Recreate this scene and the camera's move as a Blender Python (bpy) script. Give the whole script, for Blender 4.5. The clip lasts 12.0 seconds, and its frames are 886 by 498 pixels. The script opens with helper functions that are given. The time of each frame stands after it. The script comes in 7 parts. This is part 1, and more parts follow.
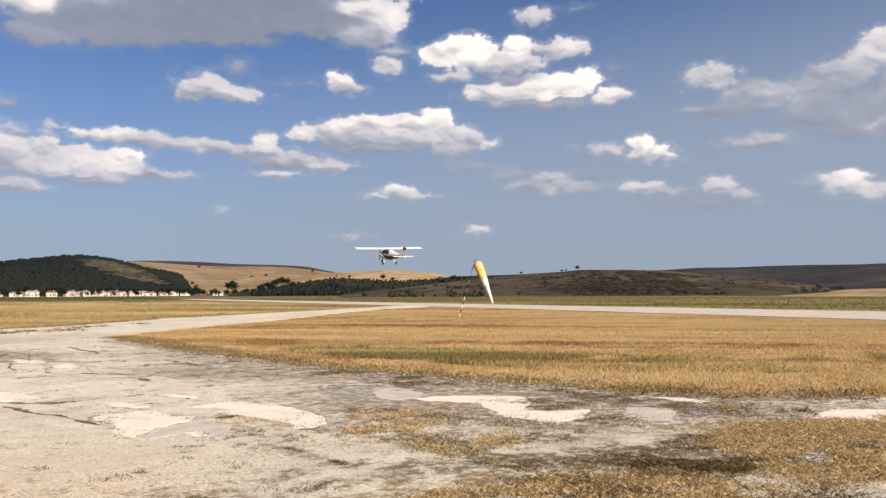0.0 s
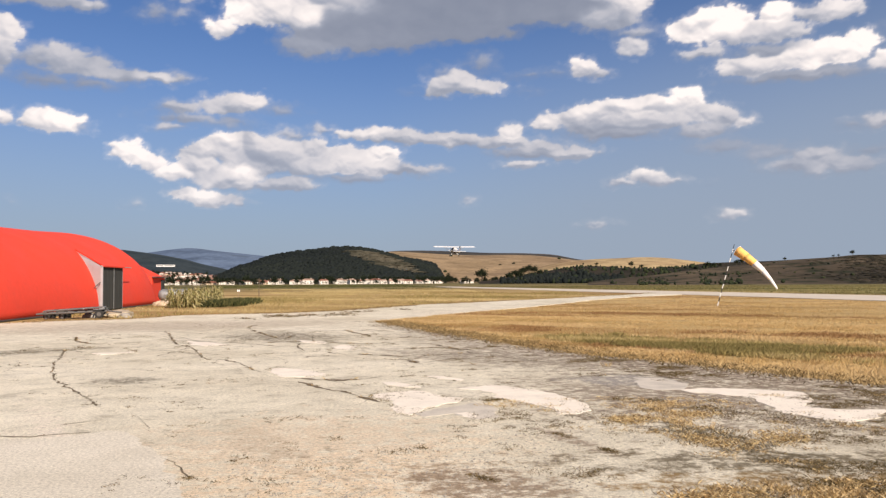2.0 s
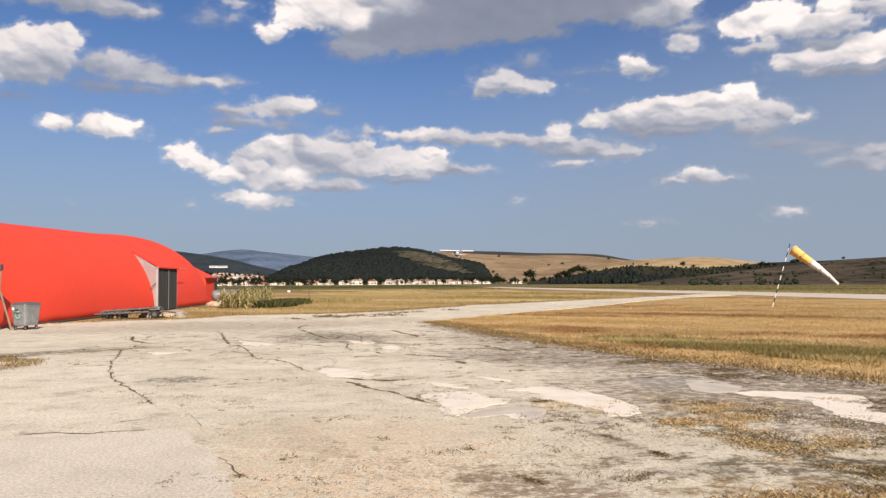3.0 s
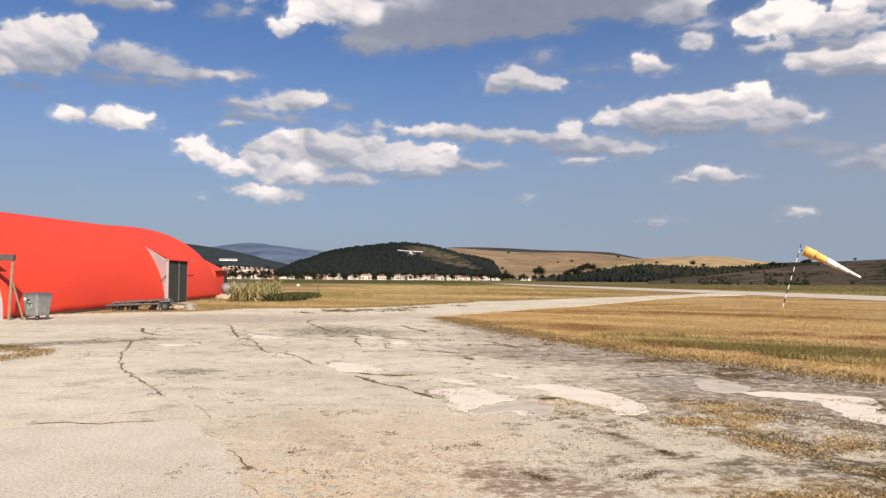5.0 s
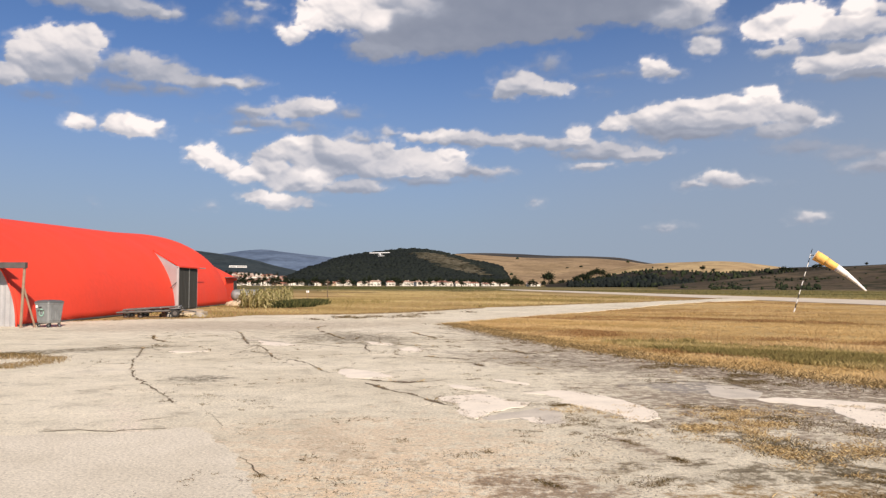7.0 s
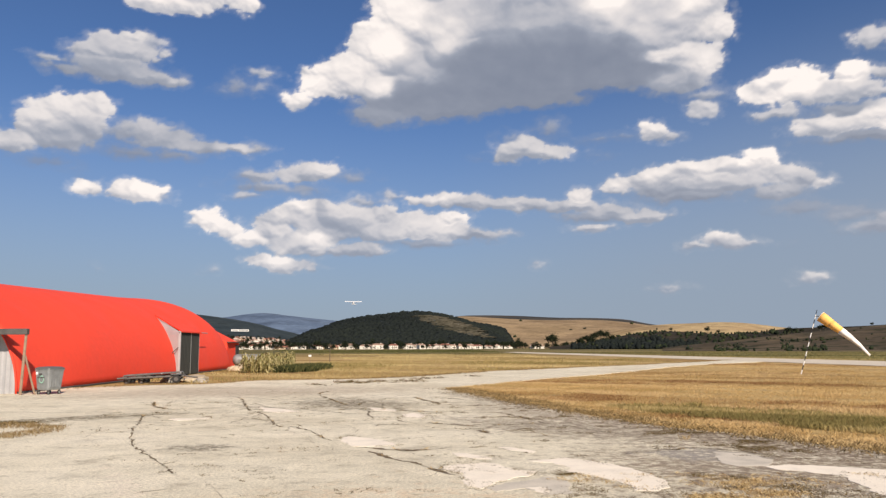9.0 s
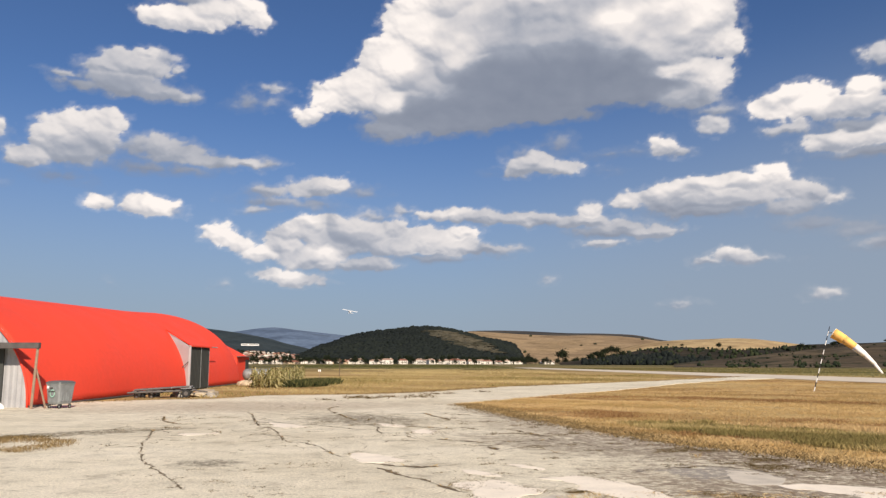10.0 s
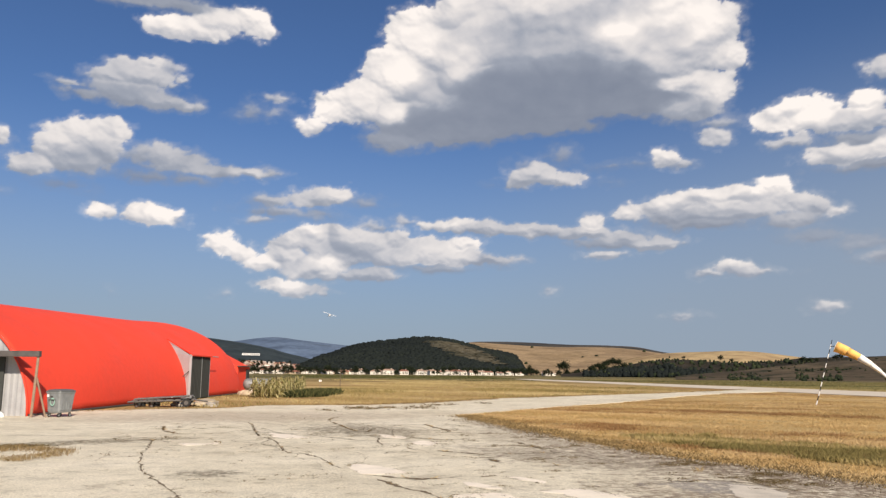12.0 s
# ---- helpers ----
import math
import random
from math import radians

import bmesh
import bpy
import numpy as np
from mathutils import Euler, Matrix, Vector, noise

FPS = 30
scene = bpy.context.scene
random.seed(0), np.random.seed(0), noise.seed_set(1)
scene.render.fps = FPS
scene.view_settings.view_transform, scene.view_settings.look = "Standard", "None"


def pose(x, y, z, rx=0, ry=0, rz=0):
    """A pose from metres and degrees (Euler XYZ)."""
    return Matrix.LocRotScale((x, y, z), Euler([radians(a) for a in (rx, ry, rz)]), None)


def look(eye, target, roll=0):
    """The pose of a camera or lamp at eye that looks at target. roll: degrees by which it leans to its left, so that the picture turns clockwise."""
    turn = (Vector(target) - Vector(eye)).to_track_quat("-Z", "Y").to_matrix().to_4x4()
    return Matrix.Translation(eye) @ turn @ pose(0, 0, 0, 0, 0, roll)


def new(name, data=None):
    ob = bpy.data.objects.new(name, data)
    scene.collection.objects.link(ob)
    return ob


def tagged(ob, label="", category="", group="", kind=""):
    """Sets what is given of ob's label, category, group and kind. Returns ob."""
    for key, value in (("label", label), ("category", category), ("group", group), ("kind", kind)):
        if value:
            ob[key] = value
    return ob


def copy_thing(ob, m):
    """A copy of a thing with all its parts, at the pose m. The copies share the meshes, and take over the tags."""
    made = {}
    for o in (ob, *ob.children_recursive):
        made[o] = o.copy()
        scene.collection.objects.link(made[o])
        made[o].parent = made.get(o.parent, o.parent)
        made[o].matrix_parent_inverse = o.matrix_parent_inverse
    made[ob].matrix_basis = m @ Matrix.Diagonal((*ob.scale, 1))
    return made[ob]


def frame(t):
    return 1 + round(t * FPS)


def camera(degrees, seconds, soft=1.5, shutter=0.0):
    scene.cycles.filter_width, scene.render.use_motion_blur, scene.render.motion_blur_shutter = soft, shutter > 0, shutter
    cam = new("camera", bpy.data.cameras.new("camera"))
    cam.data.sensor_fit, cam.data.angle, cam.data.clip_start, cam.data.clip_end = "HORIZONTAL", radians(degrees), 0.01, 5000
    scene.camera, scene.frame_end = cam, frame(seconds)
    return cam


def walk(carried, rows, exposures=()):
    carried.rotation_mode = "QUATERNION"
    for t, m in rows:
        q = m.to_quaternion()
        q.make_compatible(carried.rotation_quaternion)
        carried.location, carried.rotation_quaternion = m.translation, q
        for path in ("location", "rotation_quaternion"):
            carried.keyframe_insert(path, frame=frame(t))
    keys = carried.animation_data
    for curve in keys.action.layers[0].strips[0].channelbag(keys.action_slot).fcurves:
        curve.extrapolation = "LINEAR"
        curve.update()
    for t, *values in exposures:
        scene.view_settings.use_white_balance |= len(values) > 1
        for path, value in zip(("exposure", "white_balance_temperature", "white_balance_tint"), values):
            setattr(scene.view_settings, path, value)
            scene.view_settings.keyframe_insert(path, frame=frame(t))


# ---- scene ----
# ------------------------------------------------------------------ camera
cam = camera(58.55, 12.0, soft=1.35)
PATH = [
    (0.0, 0.207, -0.058, 1.799, -22.54, 3.15, 0.32),
    (0.5, 0.102, 0.002, 1.792, -17.50, 3.33, 0.85),
    (1.0, 0.052, 0.045, 1.784, -11.80, 2.97, 0.46),
    (1.5, 0.018, 0.007, 1.790, -8.22, 2.67, 0.51),
    (2.0, 0.001, 0.001, 1.790, -4.81, 2.37, 0.37),
    (2.5, 0.005, 0.010, 1.792, -2.36, 2.48, 0.28),
    (3.0, 0.017, 0.010, 1.793, -1.33, 2.43, 0.43),
    (5.0, 0.011, -0.006, 1.796, -0.65, 2.13, -0.33),
    (5.5, 0.003, -0.007, 1.793, -0.57, 2.13, -0.31),
    (6.0, 0.003, 0.003, 1.793, -0.24, 2.08, -0.27),
    (6.5, 0.000, 0.000, 1.800, 0.00, 2.09, -0.25),
    (7.0, -0.004, -0.013, 1.806, 0.00, 2.56, -0.14),
    (9.0, -0.015, -0.009, 1.856, 0.19, 7.08, 0.19),
    (9.5, -0.014, -0.026, 1.866, 0.47, 7.57, 0.18),
    (10.0, -0.010, -0.017, 1.873, 0.92, 8.16, -0.04),
    (10.5, -0.019, -0.016, 1.885, 0.87, 8.72, -0.01),
    (11.0, -0.019, -0.010, 1.890, 1.08, 9.11, -0.08),
    (11.5, -0.012, -0.001, 1.881, 1.37, 9.16, -0.15),
    (12.0, -0.015, 0.004, 1.881, 1.05, 8.93, -0.42),
]
walk(cam, [(t, pose(x, y, z, 90 + p, 0, yaw) @ pose(0, 0, 0, 0, 0, -lean)) for t, x, y, z, yaw, p, lean in PATH],
     exposures=[(0.0, 0.47, 6900.0, 16.0), (2.0, 0.45, 6900.0, 16.0), (3.0, 0.41, 6900.0, 16.0), (7.0, 0.40, 6900.0, 16.0), (9.0, 0.36, 6900.0, 14.0), (12.0, 0.35, 6900.0, 13.0)])

# ------------------------------------------------------------------ light
SUN_EL, SUN_AZ = 32.0, 159.0      # degrees; azimuth clockwise from +y
world = bpy.data.worlds.new("sky")
scene.world = world
world.use_nodes = True
wt = world.node_tree
sky = wt.nodes.new("ShaderNodeTexSky")
sky.sky_type, sky.sun_disc = "NISHITA", False
sky.sun_elevation, sky.sun_rotation = radians(SUN_EL), radians(SUN_AZ)
sky.altitude, sky.air_density, sky.dust_density, sky.ozone_density = 300, 1.0, 0.35, 3.0
# summer haze: the sky pales to a blue-grey towards the horizon, deeper on the sun's side
deep = wt.nodes.new("ShaderNodeMix")
deep.data_type, deep.blend_type = "RGBA", "MULTIPLY"
deep.inputs[0].default_value, deep.inputs[7].default_value = 1.0, (0.71, 0.96, 1.30, 1)
wt.links.new(sky.outputs[0], deep.inputs[6])
wdir = wt.nodes.new("ShaderNodeTexCoord")
wsep = wt.nodes.new("ShaderNodeSeparateXYZ")
wt.links.new(wdir.outputs["Generated"], wsep.inputs[0])
low = wt.nodes.new("ShaderNodeMapRange")
low.interpolation_type = "SMOOTHERSTEP"
for k, val in ((1, -0.06), (2, 0.36), (3, 0.94), (4, 0.0)):
    low.inputs[k].default_value = val
side = wt.nodes.new("ShaderNodeMath")
side.operation, side.use_clamp = "MULTIPLY", True
side.inputs[1].default_value = 0.20
wt.links.new(wsep.outputs[0], side.inputs[0])
lower = wt.nodes.new("ShaderNodeMath")
lower.operation = "SUBTRACT"
wt.links.new(wsep.outputs[2], lower.inputs[0])
wt.links.new(side.outputs[0], lower.inputs[1])
wt.links.new(lower.outputs[0], low.inputs[0])
hazy = wt.nodes.new("ShaderNodeMix")
hazy.data_type = "RGBA"
hazy.inputs[7].default_value = (4.25, 5.45, 7.05, 1)
wt.links.new(low.outputs[0], hazy.inputs[0])
wt.links.new(deep.outputs[2], hazy.inputs[6])
wt.links.new(hazy.outputs[2], wt.nodes["Background"].inputs[0])
wt.nodes["Background"].inputs[1].default_value = 0.052

sun = new("sun", bpy.data.lights.new("sun", "SUN"))
sun.data.energy, sun.data.angle, sun.data.color = 5.0, radians(0.53), (1.0, 0.91, 0.77)
sd = Vector((math.sin(radians(SUN_AZ)) * math.cos(radians(SUN_EL)), math.cos(radians(SUN_AZ)) * math.cos(radians(SUN_EL)), math.sin(radians(SUN_EL))))
sun.matrix_world = look(sd * 200, (0, 0, 0))


# ------------------------------------------------------------------ node helpers
def material(name, rough=0.8, metal=0.0, spec=0.3):
    m = bpy.data.materials.new(name)
    m.use_nodes = True
    b = m.node_tree.nodes["Principled BSDF"]
    b.inputs["Roughness"].default_value, b.inputs["Metallic"].default_value = rough, metal
    b.inputs["Specular IOR Level"].default_value = spec
    return m, m.node_tree, b


def node(nt, kind, **kw):
    n = nt.nodes.new(kind)
    for k, v in kw.items():
        n.inputs[k.replace("_", " ")].default_value = v
    return n


def coords(nt, scale=(1, 1, 1), rot=0.0):
    tc = nt.nodes.new("ShaderNodeTexCoord")
    mp = nt.nodes.new("ShaderNodeMapping")
    if rot:
        # turn first, then stretch along the turned axis
        mp.vector_type = "TEXTURE"
        scale = tuple(1 / k for k in scale)
    mp.inputs["Scale"].default_value, mp.inputs["Rotation"].default_value = scale, (0, 0, rot)
    nt.links.new(tc.outputs["Object"], mp.inputs[0])
    return mp.outputs[0]


def noise_of(nt, vec, scale, detail=4, rough=0.55):
    n = node(nt, "ShaderNodeTexNoise", Scale=scale, Detail=detail, Roughness=rough)
    nt.links.new(vec, n.inputs["Vector"])
    return n.outputs[0]


def ramp(nt, fac, stops):
    r = nt.nodes.new("ShaderNodeValToRGB")
    e = r.color_ramp.elements
    while len(e) < len(stops):
        e.new(0.5)
    for s, (p, c) in zip(e, stops):
        s.position, s.color = p, (*c, 1) if len(c) == 3 else c
    nt.links.new(fac, r.inputs[0])
    return r.outputs[0]


def grey(a, b, c0=0.0, c1=1.0):
    return [(a, (c0,) * 3), (b, (c1,) * 3)]


def blend(nt, fac, a, b, kind="MIX"):
    m = nt.nodes.new("ShaderNodeMix")
    m.data_type, m.blend_type = "RGBA", kind
    for sock, v in ((m.inputs[0], fac), (m.inputs[6], a), (m.inputs[7], b)):
        if isinstance(v, (int, float)):
            sock.default_value = v
        elif isinstance(v, tuple):
            sock.default_value = (*v, 1)
        else:
            nt.links.new(v, sock)
    return m.outputs[2]


def calc(nt, op, a, b=0.0, c=0.0):
    m = nt.nodes.new("ShaderNodeMath")
    m.operation = op
    for i, v in enumerate((a, b, c)):
        if isinstance(v, (int, float)):
            m.inputs[i].default_value = v
        else:
            nt.links.new(v, m.inputs[i])
    return m.outputs[0]


def bump(nt, bsdf, height, strength=0.4, dist=0.02):
    b = nt.nodes.new("ShaderNodeBump")
    b.inputs["Strength"].default_value, b.inputs["Distance"].default_value = strength, dist
    nt.links.new(height, b.inputs["Height"])
    nt.links.new(b.outputs[0], bsdf.inputs["Normal"])


def plain(name, colour, rough=0.6, metal=0.0, vary=0.12, scale=3.0, spec=0.4, relief=0.0):
    """A painted or bare surface with soft stains and fine grain."""
    m, nt, b = material(name, rough, metal, spec)
    v = coords(nt)
    dark = tuple(c * (1 - vary * 2) for c in colour)
    lite = tuple(min(1, c * (1 + vary)) for c in colour)
    big, small = noise_of(nt, v, scale, 5), noise_of(nt, v, scale * 14, 3)
    f = calc(nt, "MULTIPLY_ADD", small, 0.4, calc(nt, "MULTIPLY", big, 0.6))
    nt.links.new(ramp(nt, f, [(0.3, dark), (0.52, colour), (0.7, lite)]), b.inputs["Base Color"])
    nt.links.new(ramp(nt, big, grey(0.3, 0.7, max(0, rough - 0.1), min(1, rough + 0.12))), b.inputs["Roughness"])
    if relief:
        bump(nt, b, small, relief, 0.01)
    return m


def island(name, stops, rough=0.85, spec=0.15, patch=None, translucent=0.0):
    """Leaves, blades and clumps: colour varies piece by piece, and with the ground's own patches."""
    m, nt, b = material(name, rough, 0, spec)
    g = nt.nodes.new("ShaderNodeNewGeometry")
    f = g.outputs["Random Per Island"]
    if patch:
        v = coords(nt, (0.16, 1, 1), radians(-32))
        n = ramp(nt, noise_of(nt, v, patch, 5, 0.6), grey(0.40, 0.60))
        f = calc(nt, "MULTIPLY_ADD", n, 0.72, calc(nt, "MULTIPLY", f, 0.28))
    col = ramp(nt, f, stops)
    nt.links.new(col, b.inputs["Base Color"])
    if translucent:
        tr = nt.nodes.new("ShaderNodeBsdfTranslucent")
        nt.links.new(col, tr.inputs[0])
        mx = nt.nodes.new("ShaderNodeMixShader")
        mx.inputs[0].default_value = translucent
        nt.links.new(b.outputs[0], mx.inputs[1])
        nt.links.new(tr.outputs[0], mx.inputs[2])
        nt.links.new(mx.outputs[0], nt.nodes["Material Output"].inputs[0])
    return m


# ------------------------------------------------------------------ materials
def zone(nt, pos, wob, cx, cy, rx, ry, turn=0.0, soft=0.35):
    """1 inside a worn-edged ellipse on the ground, 0 outside."""
    s = nt.nodes.new("ShaderNodeVectorMath")
    s.operation = "SUBTRACT"
    nt.links.new(pos, s.inputs[0])
    s.inputs[1].default_value = (cx, cy, 0)
    mp = nt.nodes.new("ShaderNodeMapping")
    mp.vector_type = "TEXTURE"
    mp.inputs["Rotation"].default_value, mp.inputs["Scale"].default_value = (0, 0, radians(turn)), (rx, ry, 1000)
    nt.links.new(s.outputs[0], mp.inputs[0])
    l = nt.nodes.new("ShaderNodeVectorMath")
    l.operation = "LENGTH"
    nt.links.new(mp.outputs[0], l.inputs[0])
    d = calc(nt, "ADD", l.outputs["Value"], wob)
    mr = nt.nodes.new("ShaderNodeMapRange")
    mr.interpolation_type = "SMOOTHSTEP"
    mr.inputs[1].default_value, mr.inputs[2].default_value = 1 + soft, 1 - soft
    nt.links.new(d, mr.inputs[0])
    return mr.outputs[0]


def concrete_material():
    m, nt, b = material("weathered_concrete", 0.9, 0, 0.25)
    v = coords(nt)
    big, mid, fine = noise_of(nt, v, 0.22, 5), noise_of(nt, v, 1.3, 6, 0.65), noise_of(nt, v, 22, 6, 0.75)
    grit = node(nt, "ShaderNodeTexVoronoi", Scale=26.0)
    nt.links.new(v, grit.inputs["Vector"])
    col = ramp(nt, big, [(0.3, (0.625, 0.575, 0.455)), (0.5, (0.73, 0.685, 0.56)), (0.72, (0.81, 0.765, 0.645))])
    col = blend(nt, 0.75, col, ramp(nt, mid, [(0.28, (0.54, 0.51, 0.47)), (0.43, (0.95, 0.94, 0.91)), (0.72, (1.2, 1.18, 1.15))]), "MULTIPLY")
    wob = calc(nt, "MULTIPLY_ADD", noise_of(nt, v, 2.4, 10, 0.74), 4.8, -2.4)
    broken = ramp(nt, noise_of(nt, v, 6.5, 10, 0.74), grey(0.42, 0.54, 0.18, 1.0))
    worn = [
        (7.8, 10.6, 5.0, 2.9, -28, (0.20, 0.15, 0.105), 0.8), (4.6, 12.6, 1.9, 2.4, 0, (0.28, 0.225, 0.17), 0.8), (5.4, 16.2, 1.3, 5.0, 28, (0.26, 0.205, 0.15), 0.8), (3.2, 21.5, 1.2, 5.0, 22, (0.32, 0.265, 0.205), 0.8),
        (-0.5, 7.6, 1.6, 2.4, 0, (0.77, 0.61, 0.42), 0.9), (-4.6, 15.1, 0.55, 0.5, 0, (0.17, 0.15, 0.11), 0.6),
        (-10.2, 21.2, 2.6, 0.7, 35, (0.16, 0.135, 0.085), 0.45), (-3.2, 26.8, 1.6, 2.6, 30, (0.18, 0.155, 0.11), 0.6),
        (-1.25, 9.0, 0.25, 1.1, 25, (0.33, 0.26, 0.175), 0.5), (2.15, 8.9, 0.14, 0.9, 20, (0.30, 0.235, 0.17), 0.7),
        (1.0, 7.0, 0.9, 0.5, -40, (0.26, 0.185, 0.12), 0.6), (-1.1, 9.3, 1.5, 1.2, 20, (0.70, 0.59, 0.44), 0.8), (3.9, 8.4, 0.35, 1.5, 15, (0.12, 0.1, 0.06), 0.5),
        (5.6, 7.2, 3.6, 0.55, -8, (0.14, 0.11, 0.06), 0.5), (2.4, 18.6, 3.2, 1.3, -55, (0.3, 0.255, 0.2), 0.6),
        (4.4, 14.0, 0.9, 0.8, 0, (0.33, 0.31, 0.285), 0.25), (6.3, 15.8, 0.8, 4.6, 28, (0.20, 0.15, 0.105), 0.5), (2.4, 26.5, 0.6, 6.0, 20, (0.25, 0.195, 0.14), 0.5), (10.6, 10.4, 2.8, 0.6, -20, (0.2, 0.15, 0.1), 0.5),
        (8.3, 9.6, 0.7, 0.35, -40, (0.12, 0.11, 0.095), 0.3), (8.6, 7.0, 1.7, 0.6, -25, (0.33, 0.22, 0.09), 0.5),
        (4.4, 6.6, 1.9, 0.45, -8, (0.30, 0.195, 0.075), 0.5), (6.6, 6.7, 1.5, 0.3, -15, (0.16, 0.105, 0.065), 0.6),
        (-9.0, 34.0, 7.0, 3.5, 20, (0.47, 0.40, 0.31), 0.6), (-3.2, 8.6, 0.22, 3.6, 27, (0.80, 0.72, 0.6), 0.6),
    ]
    for cx, cy, rx, ry, turn, tone, soft in worn:
        z = ramp(nt, calc(nt, "MULTIPLY", zone(nt, v, wob, cx, cy, rx, ry, turn, soft), broken), grey(0.08, 0.85))
        col = blend(nt, calc(nt, "MULTIPLY", z, 0.85), col, tone)
    spots = ramp(nt, noise_of(nt, v, 3.4, 8, 0.7), [(0.34, (0.36, 0.32, 0.27)), (0.43, (1, 1, 1))])
    col = blend(nt, 0.6, col, spots, "MULTIPLY")
    col = blend(nt, 0.8, col, ramp(nt, fine, [(0.32, (0.42, 0.4, 0.38)), (0.5, (1, 1, 1)), (0.7, (1.28, 1.26, 1.23))]), "MULTIPLY")
    col = blend(nt, 0.35, col, ramp(nt, grit.outputs["Distance"], [(0.1, (1.25, 1.22, 1.2)), (0.45, (0.75, 0.74, 0.72))]), "MULTIPLY")
    speck = noise_of(nt, v, 75, 3, 0.6)
    col = blend(nt, 0.55, col, ramp(nt, speck, [(0.34, (0.45, 0.44, 0.42)), (0.5, (1, 1, 1)), (0.66, (1.3, 1.28, 1.25))]), "MULTIPLY")
    nt.links.new(col, b.inputs["Base Color"])
    bump(nt, b, calc(nt, "ADD", fine, calc(nt, "MULTIPLY", mid, 2.0)), 0.9, 0.015)
    return m


def field_material():
    m, nt, b = material("dry_field", 0.95, 0, 0.1)
    v, vs = coords(nt), coords(nt, (0.2, 1, 1), radians(-32))
    big, mid, fine = noise_of(nt, vs, 0.05, 5), noise_of(nt, vs, 0.35, 6, 0.65), noise_of(nt, v, 6.0, 6, 0.7)
    gold = ramp(nt, big, [(0.3, (0.25, 0.15, 0.065)), (0.45, (0.42, 0.29, 0.125)), (0.58, (0.50, 0.37, 0.175)), (0.72, (0.35, 0.25, 0.105))])
    green = ramp(nt, big, [(0.35, (0.12, 0.12, 0.04)), (0.5, (0.21, 0.195, 0.07)), (0.65, (0.31, 0.25, 0.10))])
    sep = nt.nodes.new("ShaderNodeSeparateXYZ")
    nt.links.new(v, sep.inputs[0])
    # past the runway the field is greener
    past = calc(nt, "MULTIPLY_ADD", sep.outputs[1], 0.12, sep.outputs[0])
    far = nt.nodes.new("ShaderNodeMapRange")
    far.inputs[1].default_value, far.inputs[2].default_value = 58, 78
    nt.links.new(past, far.inputs[0])
    col = blend(nt, far.outputs[0], gold, green)
    # long strips of stubble and of green crop towards the town
    strip = noise_of(nt, coords(nt, (0.02, 0.14, 1), radians(4)), 0.35, 3)
    away = nt.nodes.new("ShaderNodeMapRange")
    away.inputs[1].default_value, away.inputs[2].default_value = 130, 260
    nt.links.new(sep.outputs[1], away.inputs[0])
    crop = ramp(nt, strip, [(0.36, (0.045, 0.055, 0.022)), (0.46, (0.13, 0.12, 0.05)), (0.56, (0.26, 0.20, 0.09)), (0.66, (0.075, 0.085, 0.03))])
    col = blend(nt, away.outputs[0], col, crop)
    col = blend(nt, 0.7, col, ramp(nt, mid, [(0.3, (0.5, 0.45, 0.38)), (0.52, (1, 1, 1)), (0.72, (1.3, 1.27, 1.2))]), "MULTIPLY")
    col = blend(nt, 0.6, col, ramp(nt, fine, [(0.3, (0.5, 0.47, 0.42)), (0.6, (1.1, 1.1, 1.1))]), "MULTIPLY")
    nt.links.new(col, b.inputs["Base Color"])
    bump(nt, b, fine, 0.8, 0.06)
    return m


def hill_material(name, stops, scale=0.006, stretch=(1, 1, 2.2), spots=None):
    m, nt, b = material(name, 0.95, 0, 0.05)
    v = coords(nt, stretch)
    big, mid, fine = noise_of(nt, v, scale, 6, 0.6), noise_of(nt, v, scale * 6, 6, 0.65), noise_of(nt, v, scale * 40, 4, 0.6)
    col = ramp(nt, big, stops)
    col = blend(nt, 0.8, col, ramp(nt, mid, [(0.32, (0.55, 0.53, 0.5)), (0.5, (1, 1, 1)), (0.7, (1.22, 1.2, 1.15))]), "MULTIPLY")
    col = blend(nt, 0.6, col, ramp(nt, fine, [(0.3, (0.6, 0.6, 0.6)), (0.6, (1.1, 1.1, 1.1))]), "MULTIPLY")
    if spots:
        col = blend(nt, ramp(nt, mid, grey(0.40, 0.48, 1, 0)), col, spots)
    nt.links.new(col, b.inputs["Base Color"])
    return m


M_CONC = concrete_material()
M_FIELD = field_material()
M_RUNWAY = plain("runway_concrete", (0.60, 0.53, 0.43), 0.9, vary=0.14, scale=0.35, relief=0.3)


def slab_material():
    m, nt, b = material("coarse_pale_concrete", 0.92, 0, 0.2)
    v = coords(nt)
    big, fine = noise_of(nt, v, 0.7, 5), noise_of(nt, v, 30, 5, 0.75)
    grit = node(nt, "ShaderNodeTexVoronoi", Scale=34.0)
    nt.links.new(v, grit.inputs["Vector"])
    col = ramp(nt, big, [(0.3, (0.66, 0.61, 0.50)), (0.55, (0.77, 0.72, 0.605)), (0.75, (0.82, 0.77, 0.66))])
    col = blend(nt, 0.8, col, ramp(nt, fine, [(0.32, (0.48, 0.46, 0.43)), (0.5, (1, 1, 1)), (0.7, (1.22, 1.2, 1.17))]), "MULTIPLY")
    col = blend(nt, 0.5, col, ramp(nt, grit.outputs["Distance"], [(0.1, (1.2, 1.18, 1.15)), (0.45, (0.74, 0.72, 0.69))]), "MULTIPLY")
    nt.links.new(col, b.inputs["Base Color"])
    bump(nt, b, fine, 0.9, 0.012)
    return m


